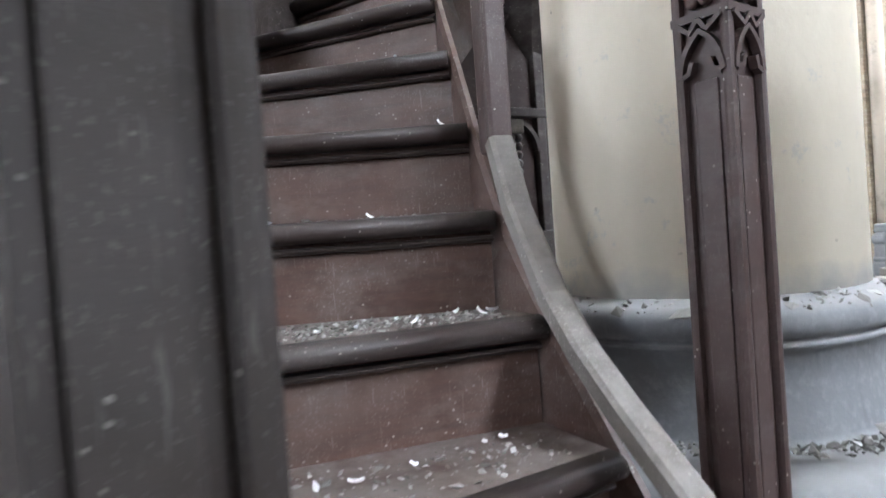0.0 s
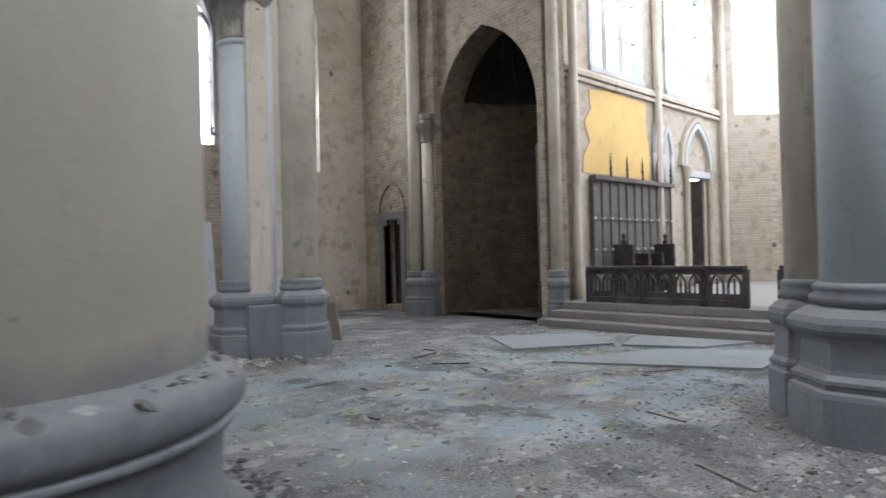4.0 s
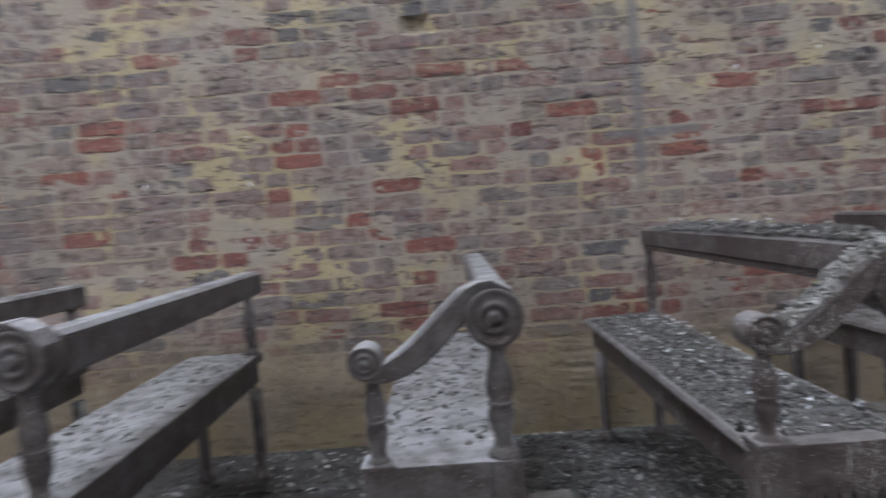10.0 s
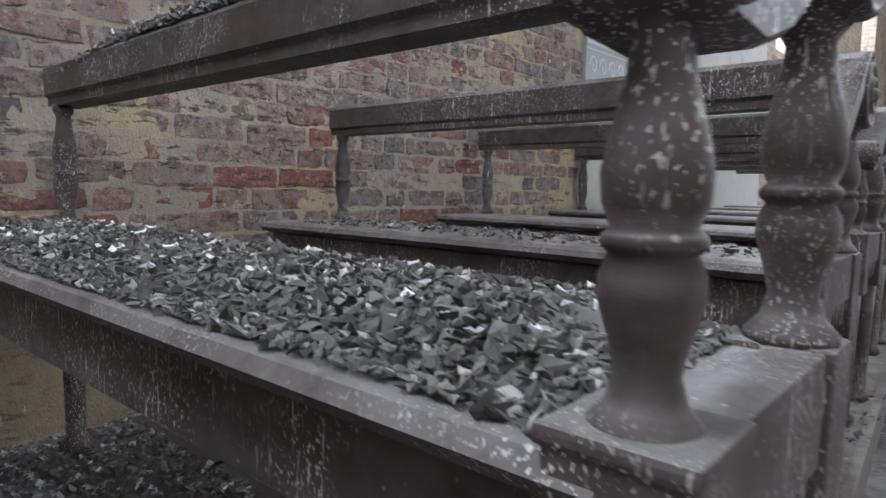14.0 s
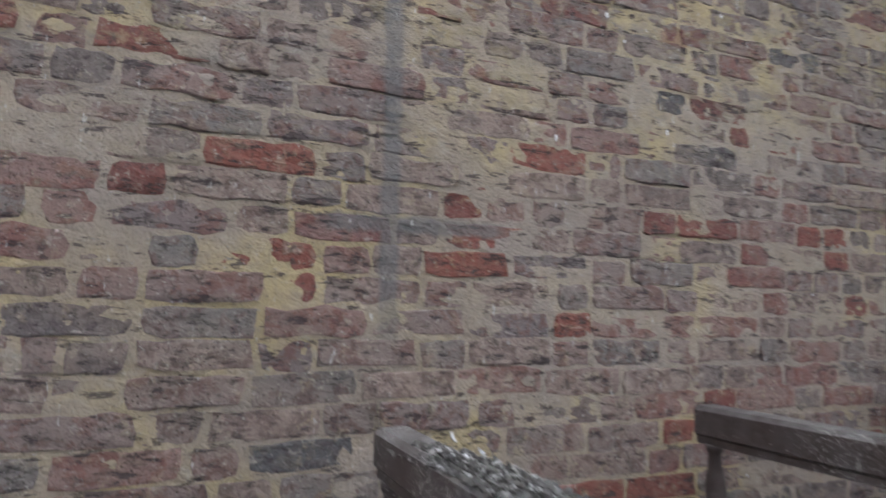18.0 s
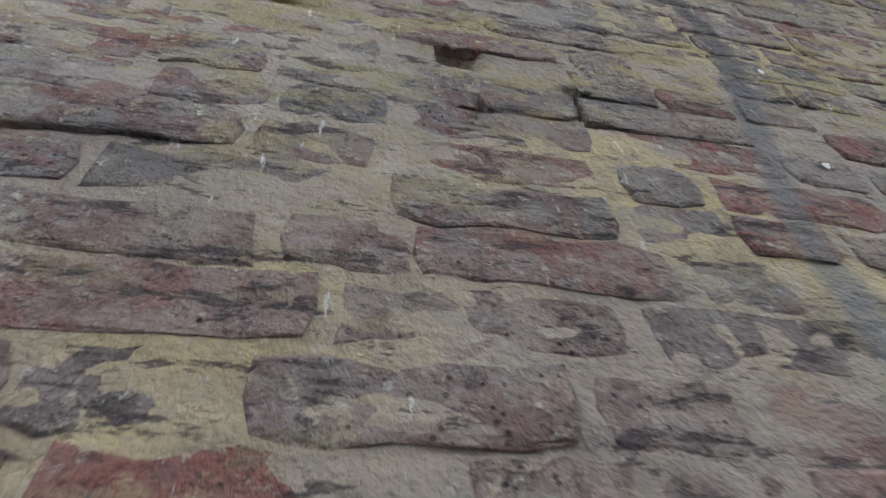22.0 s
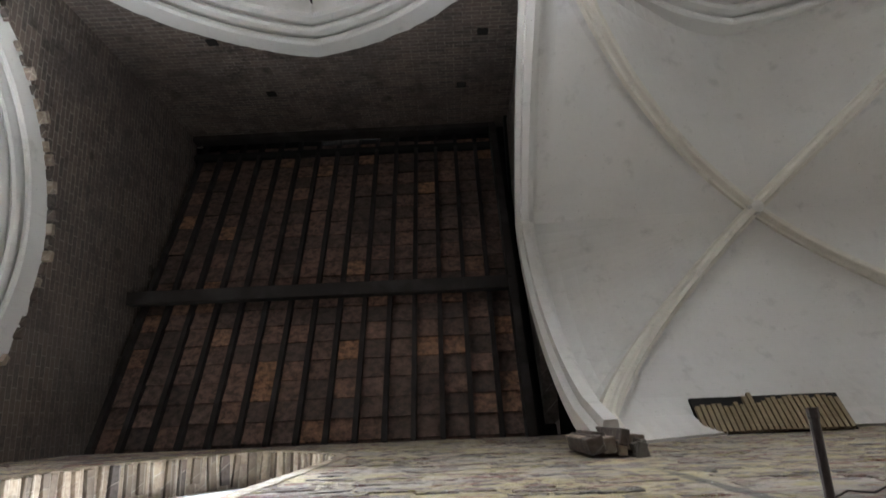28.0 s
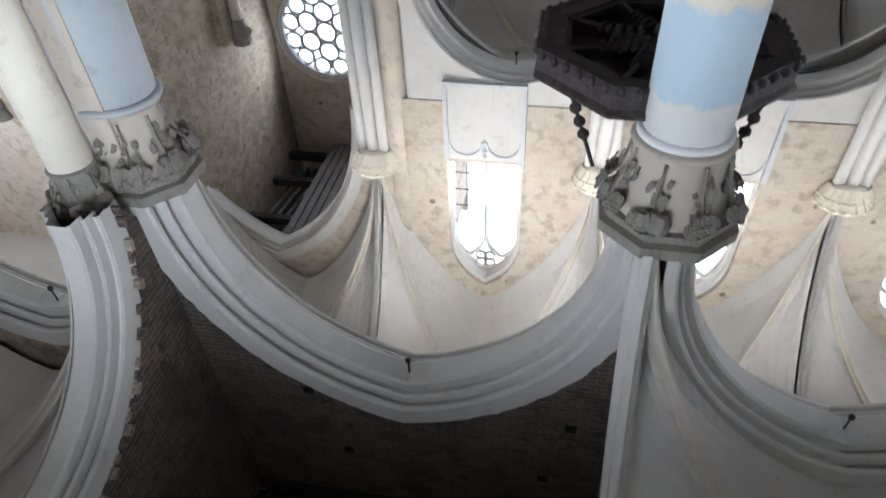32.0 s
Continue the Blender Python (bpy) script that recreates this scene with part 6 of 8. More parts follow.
part("inner_moulding", sweep(octagon(KR * 0.79, 0.05), [(-0.03, -0.03), (0.02, -0.035), (0.03, 0.02), (-0.03, 0.03)], True, (0, 0, 1)), WOOD_DARK, can)
part("edge_board", sweep(octagon(KR * 1.0, 0.09), [(-0.02, -0.11), (0.02, -0.13), (0.035, -0.09), (0.025, -0.07), (0.025, 0.07), (0.06, 0.11), (0.05, 0.15), (-0.02, 0.15)], True, (0, 0, 1)), WOOD_DARK, can)
part("deck", lathe([(KR * 0.98, 0.2), (KR * 0.98, 0.23)], 8, (KX, KY, KZ), math.pi / 8), WOOD_NEWEL, can, "reddish boards inside the canopy")
for s in range(8):
    a0 = math.pi / 8 + math.pi / 4 * s
    p = Vector((KX + KR * 0.84 * math.cos(a0), KY + KR * 0.84 * math.sin(a0), KZ + 0.02))
    part("rib", sweep([p, (KX, KY, KZ + 0.08)], [(-0.025, -0.02), (0.0, -0.045), (0.025, -0.02), (0.025, 0.1), (-0.025, 0.1)]), WOOD_DARK, can)
    for q in range(6):
        f = (q + 0.5) / 6
        b0 = Vector((KX + KR * 1.04 * math.cos(a0), KY + KR * 1.04 * math.sin(a0), KZ - 0.0))
        a1 = a0 + math.pi / 4
        b1 = Vector((KX + KR * 1.04 * math.cos(a1), KY + KR * 1.04 * math.sin(a1), KZ - 0.0))
        c = b0.lerp(b1, f)
        part("bead", lathe([(0.005, -0.05), (0.035, -0.02), (0.035, 0.02), (0.01, 0.05)], 8, c), WOOD_DARK, can, "", True)
rng = random.Random(8)
for q in range(8):
    a = math.pi / 8 + 2 * math.pi * q / 8
    out = Vector((math.cos(a), math.sin(a), 0))
    bm = bmesh.new()
    for f, w in ((0.16, 0.11), (0.26, 0.1), (0.36, 0.09), (0.45, 0.075), (0.53, 0.06)):
        for sd in (-0.9, 0.0, 0.9):
            d = Matrix.Rotation(sd, 3, 'Z') @ out
            add_leaf(bm, Vector((KX, KY, KZ + 0.02)) + out * f + d * 0.02, (d.x, d.y, 0.02), w * rng.uniform(0.85, 1.15), rng)
    ob = part("leaf_spray", bm, WOOD_DARK, can, "carved leaf spray under the canopy")
    ob.modifiers.new("thick", 'SOLIDIFY').thickness = 0.02
part("pendant", lathe([(0.01, -0.12), (0.06, -0.09), (0.09, -0.03), (0.05, 0.02), (0.1, 0.08), (0.12, 0.2)], 12, (KX, KY, KZ)), WOOD_DARK, can, "turned centre pendant", True)
for sx in (-0.52, 0.5):
    p0, p1 = Vector((KX + sx * 1.0, AY + 0.1, SPR - 0.45)), Vector((KX + sx * 1.5, KY - 0.75, KZ + 0.2))
    part("chain_rod", sweep([p0, p1], [(-0.012, -0.012), (0.012, -0.012), (0.012, 0.012), (-0.012, 0.012)]), IRON, can, "iron hanging rod")
    for f in (0.45, 0.62, 0.8):
        part("rod_knob", lathe([(0.005, -0.06), (0.05, -0.02), (0.05, 0.02), (0.005, 0.06)], 10, p0.lerp(p1, f)), IRON, can, "", True)

# ------------------------------------------------------------------ choir
CZ = 0.39
chf = root("choir_step", "three long worn stone steps up to the choir", "step", "", "structure")
for k in range(3):
    part("tread", box(10.45 + 0.34 * k, 11.9, 1.65 + 0.03 * k, 7.35 - 0.03 * k, 0.13 * k, 0.13 * (k + 1), bevel=0.02), DOOR_STONE, chf)
tagged(part("choir_floor", box(11.8, 21.0, 0.9, 8.2, 0.0, CZ, bevel=0.01), STONE_GREY), "raised grey stone choir floor", "floor", "", "structure")
W1, W2 = arched_opening(12.8, 14.9, 5.2, 9.5, 11.6), arched_opening(16.0, 18.1, 5.2, 9.5, 11.6)
DOOR_C = rect(17.05, 17.95, CZ, 3.15)
wall_sheet("wall_choir_north", rect(11.8, 19.0, 0, 14.5), [W1, W2, DOOR_C], NORTH(7.7), 0.12, BRICK_PALE, "pale brick choir wall with tall windows and a door")
wall_sheet("wall_choir_south", rect(11.8, 19.0, 0, 14.5), [W1, W2], SOUTH(1.4), 0.7, BRICK_PALE, "pale brick choir wall with tall windows")
APSE = [(19.0, 7.7), (20.6, 6.2), (20.6, 2.9), (19.0, 1.4)]
for (xa, ya), (xb, yb) in zip(APSE, APSE[1:]):
    d = Vector((xb - xa, yb - ya, 0))
    ln = d.length
    d.normalize()
    o = Vector((-d.y, d.x, 0))
    if o.x < 0:
        o = -o
    wall_sheet("wall_apse", rect(0, ln, 0, 14.5), [arched_opening(ln * 0.2, ln * 0.8, 5.0, 9.5, 11.6)], lambda u, dd, z, xa=xa, ya=ya, d=d, o=o: (xa + d.x * u + o.x * dd, ya + d.y * u + o.y * dd, z), 0.6, BRICK_PALE, "pale brick apse wall with a tall window")
# string course and ochre plaster
corn = root("cornice", "moulded brick string course under the choir windows", "cornice", "", "structure")
part("course", sweep([(11.8, 7.69, 5.0), (19.0, 7.69, 5.0)], [(-0.1, -0.08), (0.1, -0.08), (0.1, 0.0), (0.06, 0.08), (-0.1, 0.08)], up=(0, 0, 1)), BRICK_PALE, corn)
part("course", sweep([(11.8, 7.67, 4.84), (19.0, 7.67, 4.84)], [(-0.06, -0.04), (0.06, -0.04), (0.06, 0.04), (-0.06, 0.04)], up=(0, 0, 1)), BRICK_PALE, corn)
patch = [(12.45, 2.95), (15.1, 2.95), (15.15, 3.6), (15.0, 4.2), (15.05, 4.72), (13.4, 4.76), (12.75, 4.7), (12.8, 4.3), (12.55, 4.0), (12.75, 3.6), (12.5, 3.3)]
wall_sheet("wall_ochre_plaster", patch, [], lambda u, d, z: (u, 7.7 - d, z), 0.02, PLASTER_OCHRE, "patch of faded ochre plaster on the choir wall")
blind = root("blind_arcade", "pair of pale plaster blind arches beside the stalls", "blind arch", "", "structure")
for x0 in (15.3, 15.72):
    part("field", box(x0 + 0.03, x0 + 0.37, 7.66, 7.7, 2.95, 4.3), PLASTER_WHITE, blind)
    part("shaft", lathe([(0.05, 2.95), (0.05, 3.6)], 10, (x0, 7.64, 0)), PLASTER_GREY, blind, "", True)
    part("shaft", lathe([(0.05, 2.95), (0.05, 3.6)], 10, (x0 + 0.4, 7.64, 0)), PLASTER_GREY, blind, "", True)
    part("hood", sweep([(u, 7.64, z) for u, z in pointed(x0, x0 + 0.4, 3.6, 4.25, 6)], [(-0.04, -0.04), (0.04, -0.04), (0.04, 0.04), (-0.04, 0.04)], up=(0, 1, 0)), PLASTER_GREY, blind)
# choir door with its moulded arch
cd = root("door_3", "tall choir doorway with a moulded pointed stone arch", "door", "", "structure")
for x in (16.85, 18.15):
    part("jamb_shaft", lathe([(0.11, CZ), (0.11, CZ + 0.2), (0.07, CZ + 0.26), (0.07, 3.15), (0.1, 3.2), (0.13, 3.35), (0.13, 3.42)], 12, (x, 7.62, 0)), STONE_TAN, cd, "", True)
for off, mat in ((0.0, PLASTER_GREY), (0.17, STONE_TAN)):
    part("arch_mould", sweep([(u, 7.64, z) for u, z in pointed(16.8 - off, 18.2 + off, 3.4, 4.5 + off, 9)], [(-0.06, -0.05), (0.06, -0.05), (0.06, 0.05), (-0.06, 0.05)], up=(0, 1, 0)), mat, cd)
part("lintel", box(16.9, 18.1, 7.58, 7.8, 3.15, 3.32, bevel=0.01), PLASTER_GREY, cd)
part("leaf", box(17.9, 17.96, 7.75, 8.3, CZ, 3.13), WOOD_DARK, cd)
# black sheet in place of the passage's shade
tagged(part("passage_wall", box(16.4, 18.6, 9.2, 9.3, 0, 4.2), BLACK), "black sheet painting the shade of a passage behind the choir door", "wall", "", "structure")
# slender wall shafts of the choir
for x, y in ((15.45, 7.6), (18.9, 7.55), (11.95, 7.5), (15.45, 1.5), (18.9, 1.6)):
    s = root("wall_shaft", "slender pale choir wall shaft", "wall shaft", "choir wall shafts", "structure")
    part("shaft", lathe([(0.12, CZ), (0.12, CZ + 0.4), (0.09, CZ + 0.5), (0.09, 9.4)], 14, (x, y, 0)), STONE_TAN, s, "", True)
    part("cap", lathe([(0.09, 9.4), (0.16, 9.6), (0.18, 9.7)], 14, (x, y, 0)), STONE_CARVED, s, "", True)


def choir_stalls():
    st = root("choir_stalls", "dark panelled choir stalls with small pinnacles", "choir stall")
    x0, x1, n = 12.66, 15.9, 10
    z0, z1 = CZ, 2.86
    part("back_board", box(x0, x1, 7.6, 7.66, z0, z1), WOOD_GREY, st)
    part("cornice", box(x0 - 0.04, x1 + 0.04, 7.48, 7.66, z1 - 0.06, z1 + 0.03, bevel=0.012), WOOD_GREY, st)
    for k in range(n + 1):
        x = x0 + (x1 - x0) * k / n
        part("stile", box(x - 0.025, x + 0.025, 7.56, 7.6, z0 + 0.5, z1 - 0.06, bevel=0.006), WOOD_GREY, st)
        part("bracket", box(x - 0.03, x + 0.03, 7.53, 7.57, 1.98, 2.03, bevel=0.006), PLASTER_GREY, st)
        part("bracket", box(x - 0.03, x + 0.03, 7.53, 7.57, 1.33, 1.38, bevel=0.006), PLASTER_GREY, st)
        if k % 2 == 0 and k:
            part("pinnacle", lathe([(0.03, z1 + 0.03), (0.02, z1 + 0.2), (0.035, z1 + 0.22), (0.015, z1 + 0.3), (0.025, z1 + 0.34), (0.002, z1 + 0.55)], 8, (x, 7.56, 0)), WOOD_DARK, st)
    for z in (1.36, 2.0):
        part("rail", box(x0, x1, 7.57, 7.6, z - 0.03, z + 0.03, bevel=0.005), WOOD_GREY, st)
    for k in range(n):
        x = x0 + (x1 - x0) * (k + 0.5) / n
        part("panel", box(x - 0.11, x + 0.11, 7.585, 7.6, 1.45, 1.92, bevel=0.008), WOOD_GREY, st)
        part("panel", box(x - 0.11, x + 0.11, 7.585, 7.6, 2.1, 2.72, bevel=0.008), WOOD_GREY, st)
    for k, x in enumerate((13.35, 14.0, 14.55, 15.1)):
        big = k in (0, 3)
        part("seat_end", box(x - 0.04, x + 0.04, 7.1, 7.58, CZ, 1.45 if big else 1.25, bevel=0.015), WOOD_DARK, st)
        if big:
            part("finial", lathe([(0.05, 1.45), (0.07, 1.5), (0.03, 1.56), (0.06, 1.62), (0.01, 1.7)], 10, (x, 7.32, 0)), WOOD_DARK, st, "", True)
        part("arm", sweep([(x, 7.1, 1.05), (x, 7.2, 1.12), (x, 7.35, 1.05), (x, 7.5, 1.2)], [(-0.05, -0.03), (0.05, -0.03), (0.05, 0.03), (-0.05, 0.03)], up=(0, 0, 1)), WOOD_DARK, st)
    part("seat", box(13.35, 15.1, 7.15, 7.58, 0.82, 0.87, bevel=0.01), WOOD_DARK, st)
    return st


choir_stalls()


def altar_rail(y0, y1, n):
    r = root("altar_rail", "dark carved wooden altar rail with pierced panels", "altar rail", "altar rails")
    x = 11.35
    part("top_rail", box(x - 0.09, x + 0.09, y0, y1, 0.98, 1.04, bevel=0.015), WOOD_DARK, r)
    part("bottom_rail", box(x - 0.05, x + 0.05, y0, y1, 0.4, 0.5, bevel=0.008), WOOD_DARK, r)
    w = (y1 - y0) / n
    for k in range(n + 1):
        part("post", box(x - 0.05, x + 0.05, y0 + w * k - 0.04, y0 + w * k + 0.04, CZ, 0.98, bevel=0.008), WOOD_DARK, r)
    for k in range(n):
        c = y0 + w * (k + 0.5)
        for s in (-1, 1):
            cc = c + s * w * 0.22
            part("tracery_arch", sweep([(x, u, z) for u, z in [(cc - w * 0.16, 0.5)] + pointed(cc - w * 0.16, cc + w * 0.16, 0.72, 0.9, 5) + [(cc + w * 0.16, 0.5)]], [(-0.018, -0.018), (0.018, -0.018), (0.018, 0.018), (-0.018, 0.018)], up=(1, 0, 0)), WOOD_DARK, r)
            part("mullion", box(x - 0.015, x + 0.015, cc - 0.012, cc + 0.012, 0.5, 0.84), WOOD_DARK, r)
        part("panel_backing", box(x - 0.01, x + 0.01, c - w * 0.46, c + w * 0.46, 0.9, 0.98), WOOD_DARK, r)
        part("panel_backing", box(x - 0.01, x + 0.01, c - w * 0.46, c + w * 0.46, 0.5, 0.6), WOOD_DARK, r)


altar_rail(4.7, 6.85, 4)
altar_rail(4.05, 4.66, 1)
altar_rail(1.9, 3.55, 3)

# ------------------------------------------------------------------ nave clerestory and high vault
NAVE_CAPS = (6.4, 1.7, -2.9, -7.6, -13.3)
NS, NN = AY + 0.4, NY - 0.4
holes = []
for a, b in zip(NAVE_CAPS, NAVE_CAPS[1:]):
    c = (a + b) / 2
    holes.append(arched_opening(c - 0.8, c + 0.8, 9.95, 12.2, 13.6))
wall_sheet("wall_clerestory_north", rect(-13.4, 6.4, 8.55, 15.2), holes, NORTH(NN), 0.7, BRICK_PALE, "pale brick clerestory wall with tracery windows")
wall_sheet("wall_clerestory_south", rect(-13.4, 6.4, 11.55, 15.2), [arched_opening(c - 0.7, c + 0.7, 11.9, 13.2, 14.2) for c in (4.05, -0.6, -5.25)], SOUTH(NS), 0.5, BRICK_PALE, "pale brick wall high above the south arcade")


def tracery_window(c, w, z0, zs, z1, y, lights, mat, label, panel=0.0, side=1):
    """A window of pointed lights with a quatrefoil; side: which way the room lies (-1 is south of the pane)."""
    wd = root("window", label, "window", "tracery windows", "structure")
    bar = [(-0.035, -0.05), (0.035, -0.05), (0.035, 0.05), (-0.035, 0.05)]
    part("window_frame", sweep([(u, y, z) for u, z in arched_opening(c - w, c + w, z0, zs, z1, 9)], [(-0.07, -0.12), (0.07, -0.12), (0.07, 0.12), (-0.07, 0.12)], up=(0, 1, 0)), mat, wd)
    part("window_sill", box(c - w - 0.08, c + w + 0.08, y - 0.16, y + 0.16, z0 - 0.12, z0 + 0.02, bevel=0.015), mat, wd)
    lw = 2 * w / lights
    for k in range(1, lights):
        part("mullion", box(c - w + lw * k - 0.035, c - w + lw * k + 0.035, y - 0.06, y + 0.06, z0, zs + 0.1, bevel=0.012), mat, wd)
    for k in range(lights):
        u0 = c - w + lw * k
        part("light_arch", sweep([(u, y, z) for u, z in pointed(u0 + 0.02, u0 + lw - 0.02, zs - 0.05, zs + lw * 0.75, 6)], bar, up=(0, 1, 0)), mat, wd)
    rr = w * 0.3
    zc = zs + (z1 - zs) * 0.52
    for q in range(4):
        a = math.pi / 4 + math.pi / 2 * q
        cc = (c + rr * 0.62 * math.cos(a), zc + rr * 0.62 * math.sin(a))
        ring = [(cc[0] + rr * 0.52 * math.cos(2 * math.pi * k / 12), y, cc[1] + rr * 0.52 * math.sin(2 * math.pi * k / 12)) for k in range(12)]
        part("quatrefoil_lobe", sweep(ring, [(-0.025, -0.04), (0.025, -0.04), (0.025, 0.04), (-0.025, 0.04)], True, (0, 1, 0)), mat, wd)
    for k in range(1, 5):
        z = z0 + (zs - z0) * k / 5
        part("glazing_bar", box(c - w, c + w, y - 0.008, y + 0.008, z - 0.008, z + 0.008), IRON, wd)
    if panel:
        part("blind_panel", box(c - w - 0.02, c + w + 0.02, y - 0.29, y - 0.22, z0 - panel, z0 - 0.1), PLASTER_WHITE, wd, "blind plaster panel below the window")
        part("panel_frame", sweep([(c - w, y - 0.33, z0 - 0.1), (c - w, y - 0.33, z0 - panel), (c + w, y - 0.33, z0 - panel), (c + w, y - 0.33, z0 - 0.1)], [(-0.05, -0.06), (0.05, -0.06), (0.05, 0.06), (-0.05, 0.06)], up=(0, 1, 0)), PLASTER_GREY, wd)
        for s in (-0.5, 0.5):
            part("panel_arch", sweep([(u, y - 0.3, z) for u, z in pointed(c + w * s - w * 0.45, c + w * s + w * 0.45, z0 - 0.55, z0 - 0.2, 6)], [(-0.025, -0.03), (0.025, -0.03), (0.025, 0.03), (-0.025, 0.03)], up=(0, 1, 0)), PLASTER_GREY, wd)
        part("panel_finial", lathe([(0.02, 0), (0.03, 0.2), (0.06, 0.26), (0.02, 0.32), (0.05, 0.38), (0.005, 0.46)], 8, (c, y - 0.3, z0 - 0.6)), PLASTER_GREY, wd)
    return wd


for a, b in zip(NAVE_CAPS, NAVE_CAPS[1:]):
    tracery_window((a + b) / 2, 0.78, 9.95, 12.2, 13.55, NN + 0.25, 2, PLASTER_WHITE, "tall white tracery window above a blind panel", 1.85)
for c in (6.6, 0.4, -3.9):
    tracery_window(c, 0.73, 3.8, 6.2, 7.55, WN + 0.3, 2, STONE_GREY, "tall aisle window with leaded bars")
tracery_window(9.2, 0.58, 3.4, 6.8, 8.15, WN + 0.3, 2, STONE_GREY, "tall transept window with stone mullions")
for c in (13.85, 17.05):
    tracery_window(c, 1.0, 5.2, 9.5, 11.55, 7.78, 3, PLASTER_GREY, "very tall bright choir window")
tracery_window(9.2, 0.68, 3.75, 6.0, 7.45, WS - 0.35, 2, STONE_GREY, "aisle window with broken glazing")
tracery_window(4.25, 0.83, 3.7, 6.3, 7.95, WS - 0.4, 2, PLASTER_GREY, "tall aisle window with broken white glazing")
tracery_window(-5.9, 0.68, 2.4, 5.2, 6.55, WS - 0.35, 2, STONE_GREY, "tall aisle window")
# rose window
rose = root("window_rose", "round rose window with stone tracery", "window", "", "structure")
RC = Vector((9.55, WN + 0.25, 9.95))
part("ring", sweep([(RC.x + 1.4 * math.cos(2 * math.pi * k / 32), RC.y, RC.z + 1.4 * math.sin(2 * math.pi * k / 32)) for k in range(32)], [(-0.1, -0.12), (0.1, -0.12), (0.1, 0.12), (-0.1, 0.12)], True, (0, 1, 0)), PLASTER_GREY, rose)
for ring_r, n, r in ((0.0, 1, 0.3), (0.6, 6, 0.29), (1.08, 12, 0.25)):
    for k in range(n):
        a = 2 * math.pi * (k + 0.5) / n
        c = (RC.x + ring_r * math.cos(a), RC.z + ring_r * math.sin(a))
        part("foil", sweep([(c[0] + r * math.cos(2 * math.pi * q / 14), RC.y, c[1] + r * math.sin(2 * math.pi * q / 14)) for q in range(14)], [(-0.035, -0.05), (0.035, -0.05), (0.035, 0.05), (-0.035, 0.05)], True, (0, 1, 0)), PLASTER_GREY, rose)

# wall shafts and capitals of the nave
for x in NAVE_CAPS[:-1]:
    s = root("wall_shaft", "triple white nave wall shafts with a leaf capital", "wall shaft", "nave wall shafts", "structure")
    for dx, r in ((-0.22, 0.1), (0.0, 0.13), (0.22, 0.1)):
        part("shaft", lathe([(r, 6.2), (r, 9.7)], 14, (x + dx, NN - 0.12, 0)), PLASTER_WHITE, s, "", True)
    bm = bmesh.new()
    rng = random.Random(21)
    for q in range(9):
        a = math.pi + math.pi * q / 8
        add_leaf(bm, (x + 0.32 * math.cos(a), NN - 0.1 + 0.2 * math.sin(a), 9.85), (math.cos(a), math.sin(a) - 0.01, 0), 0.22, rng)
        add_leaf(bm, (x + 0.36 * math.cos(a + 0.2), NN - 0.1 + 0.24 * math.sin(a + 0.2), 10.02), (math.cos(a + 0.2), math.sin(a + 0.2) - 0.01, 0), 0.22, rng)
    ob = part("leaf_carving", bm, PLASTER_CREAM, s, "carved leaf capital")
    ob.modifiers.new("thick", 'SOLIDIFY').thickness = 0.03
    part("capital_bell", lathe([(0.3, 9.68), (0.34, 9.9), (0.42, 10.15), (0.44, 10.22)], 12, (x, NN - 0.05, 0)), PLASTER_CREAM, s, "", True)
for a, b in zip(NAVE_CAPS, NAVE_CAPS[1:]):
    groin(b, a, NS, NN, 10.1, 14.6, "ceiling_nave_vault", "white plastered high rib vault over the nave", PLASTER_WHITE, 14.0, 14.5, 12)
groin(6.4, XE, NS, NN, 10.1, 14.6, "ceiling_crossing_vault", "white plastered high vault over the crossing", PLASTER_WHITE, 14.0, 14.5, 12)
tagged(part("ceiling_choir", box(11.8, 21.2, 0.7, 8.4, 13.6, 13.8), PLASTER_WHITE), "plain plastered choir ceiling", "ceiling", "", "structure")
# unseen black covers and sheets added to keep sky light out
tagged(part("roof_high_blocker", box(-14.2, 6.4, 0.6, 8.5, 18.0, 18.2), BLACK), "unseen black cover that blocks the sky above the nave", "roof", "", "structure")
tagged(part("roof_crossing_blocker", box(6.4, 21.6, 0.6, 15.0, 18.0, 18.2), BLACK), "unseen black cover that blocks the sky above the crossing", "roof", "", "structure")
tagged(part("wall_blocker_cross", box(6.3, 6.4, 8.5, 15.0, 9.0, 18.1), BLACK), "unseen black sheet that blocks the sky beside the crossing", "wall", "", "structure")
tagged(part("wall_blocker_side", box(-14.2, 21.6, 0.5, 0.6, 11.5, 18.1), BLACK), "unseen black sheet that blocks the sky below the high cover", "wall", "", "structure")
tagged(part("wall_blocker_side", box(-14.2, 6.4, 8.4, 8.5, 15.2, 18.1), BLACK), "unseen black sheet that blocks the sky below the high cover", "wall", "", "structure")
tagged(part("wall_blocker_end", box(-14.3, -14.2, 0.5, 15.0, 9.0, 18.1), BLACK), "unseen black sheet that blocks the sky below the high cover", "wall", "", "structure")
tagged(part("wall_blocker_end", box(21.5, 21.6, 0.5, 15.0, 13.0, 18.1), BLACK), "unseen black sheet that blocks the sky below the high cover", "wall", "", "structure")
tagged(part("wall_blocker_north", box(6.4, 21.6, 14.9, 15.0, 12.8, 18.1), BLACK), "unseen black sheet that blocks the sky below the high cover", "wall", "", "structure")
timbers = root("roof_timbers", "old roof timbers and boards above the open transept", "roof timbers", "", "structure")
rng = random.Random(4)
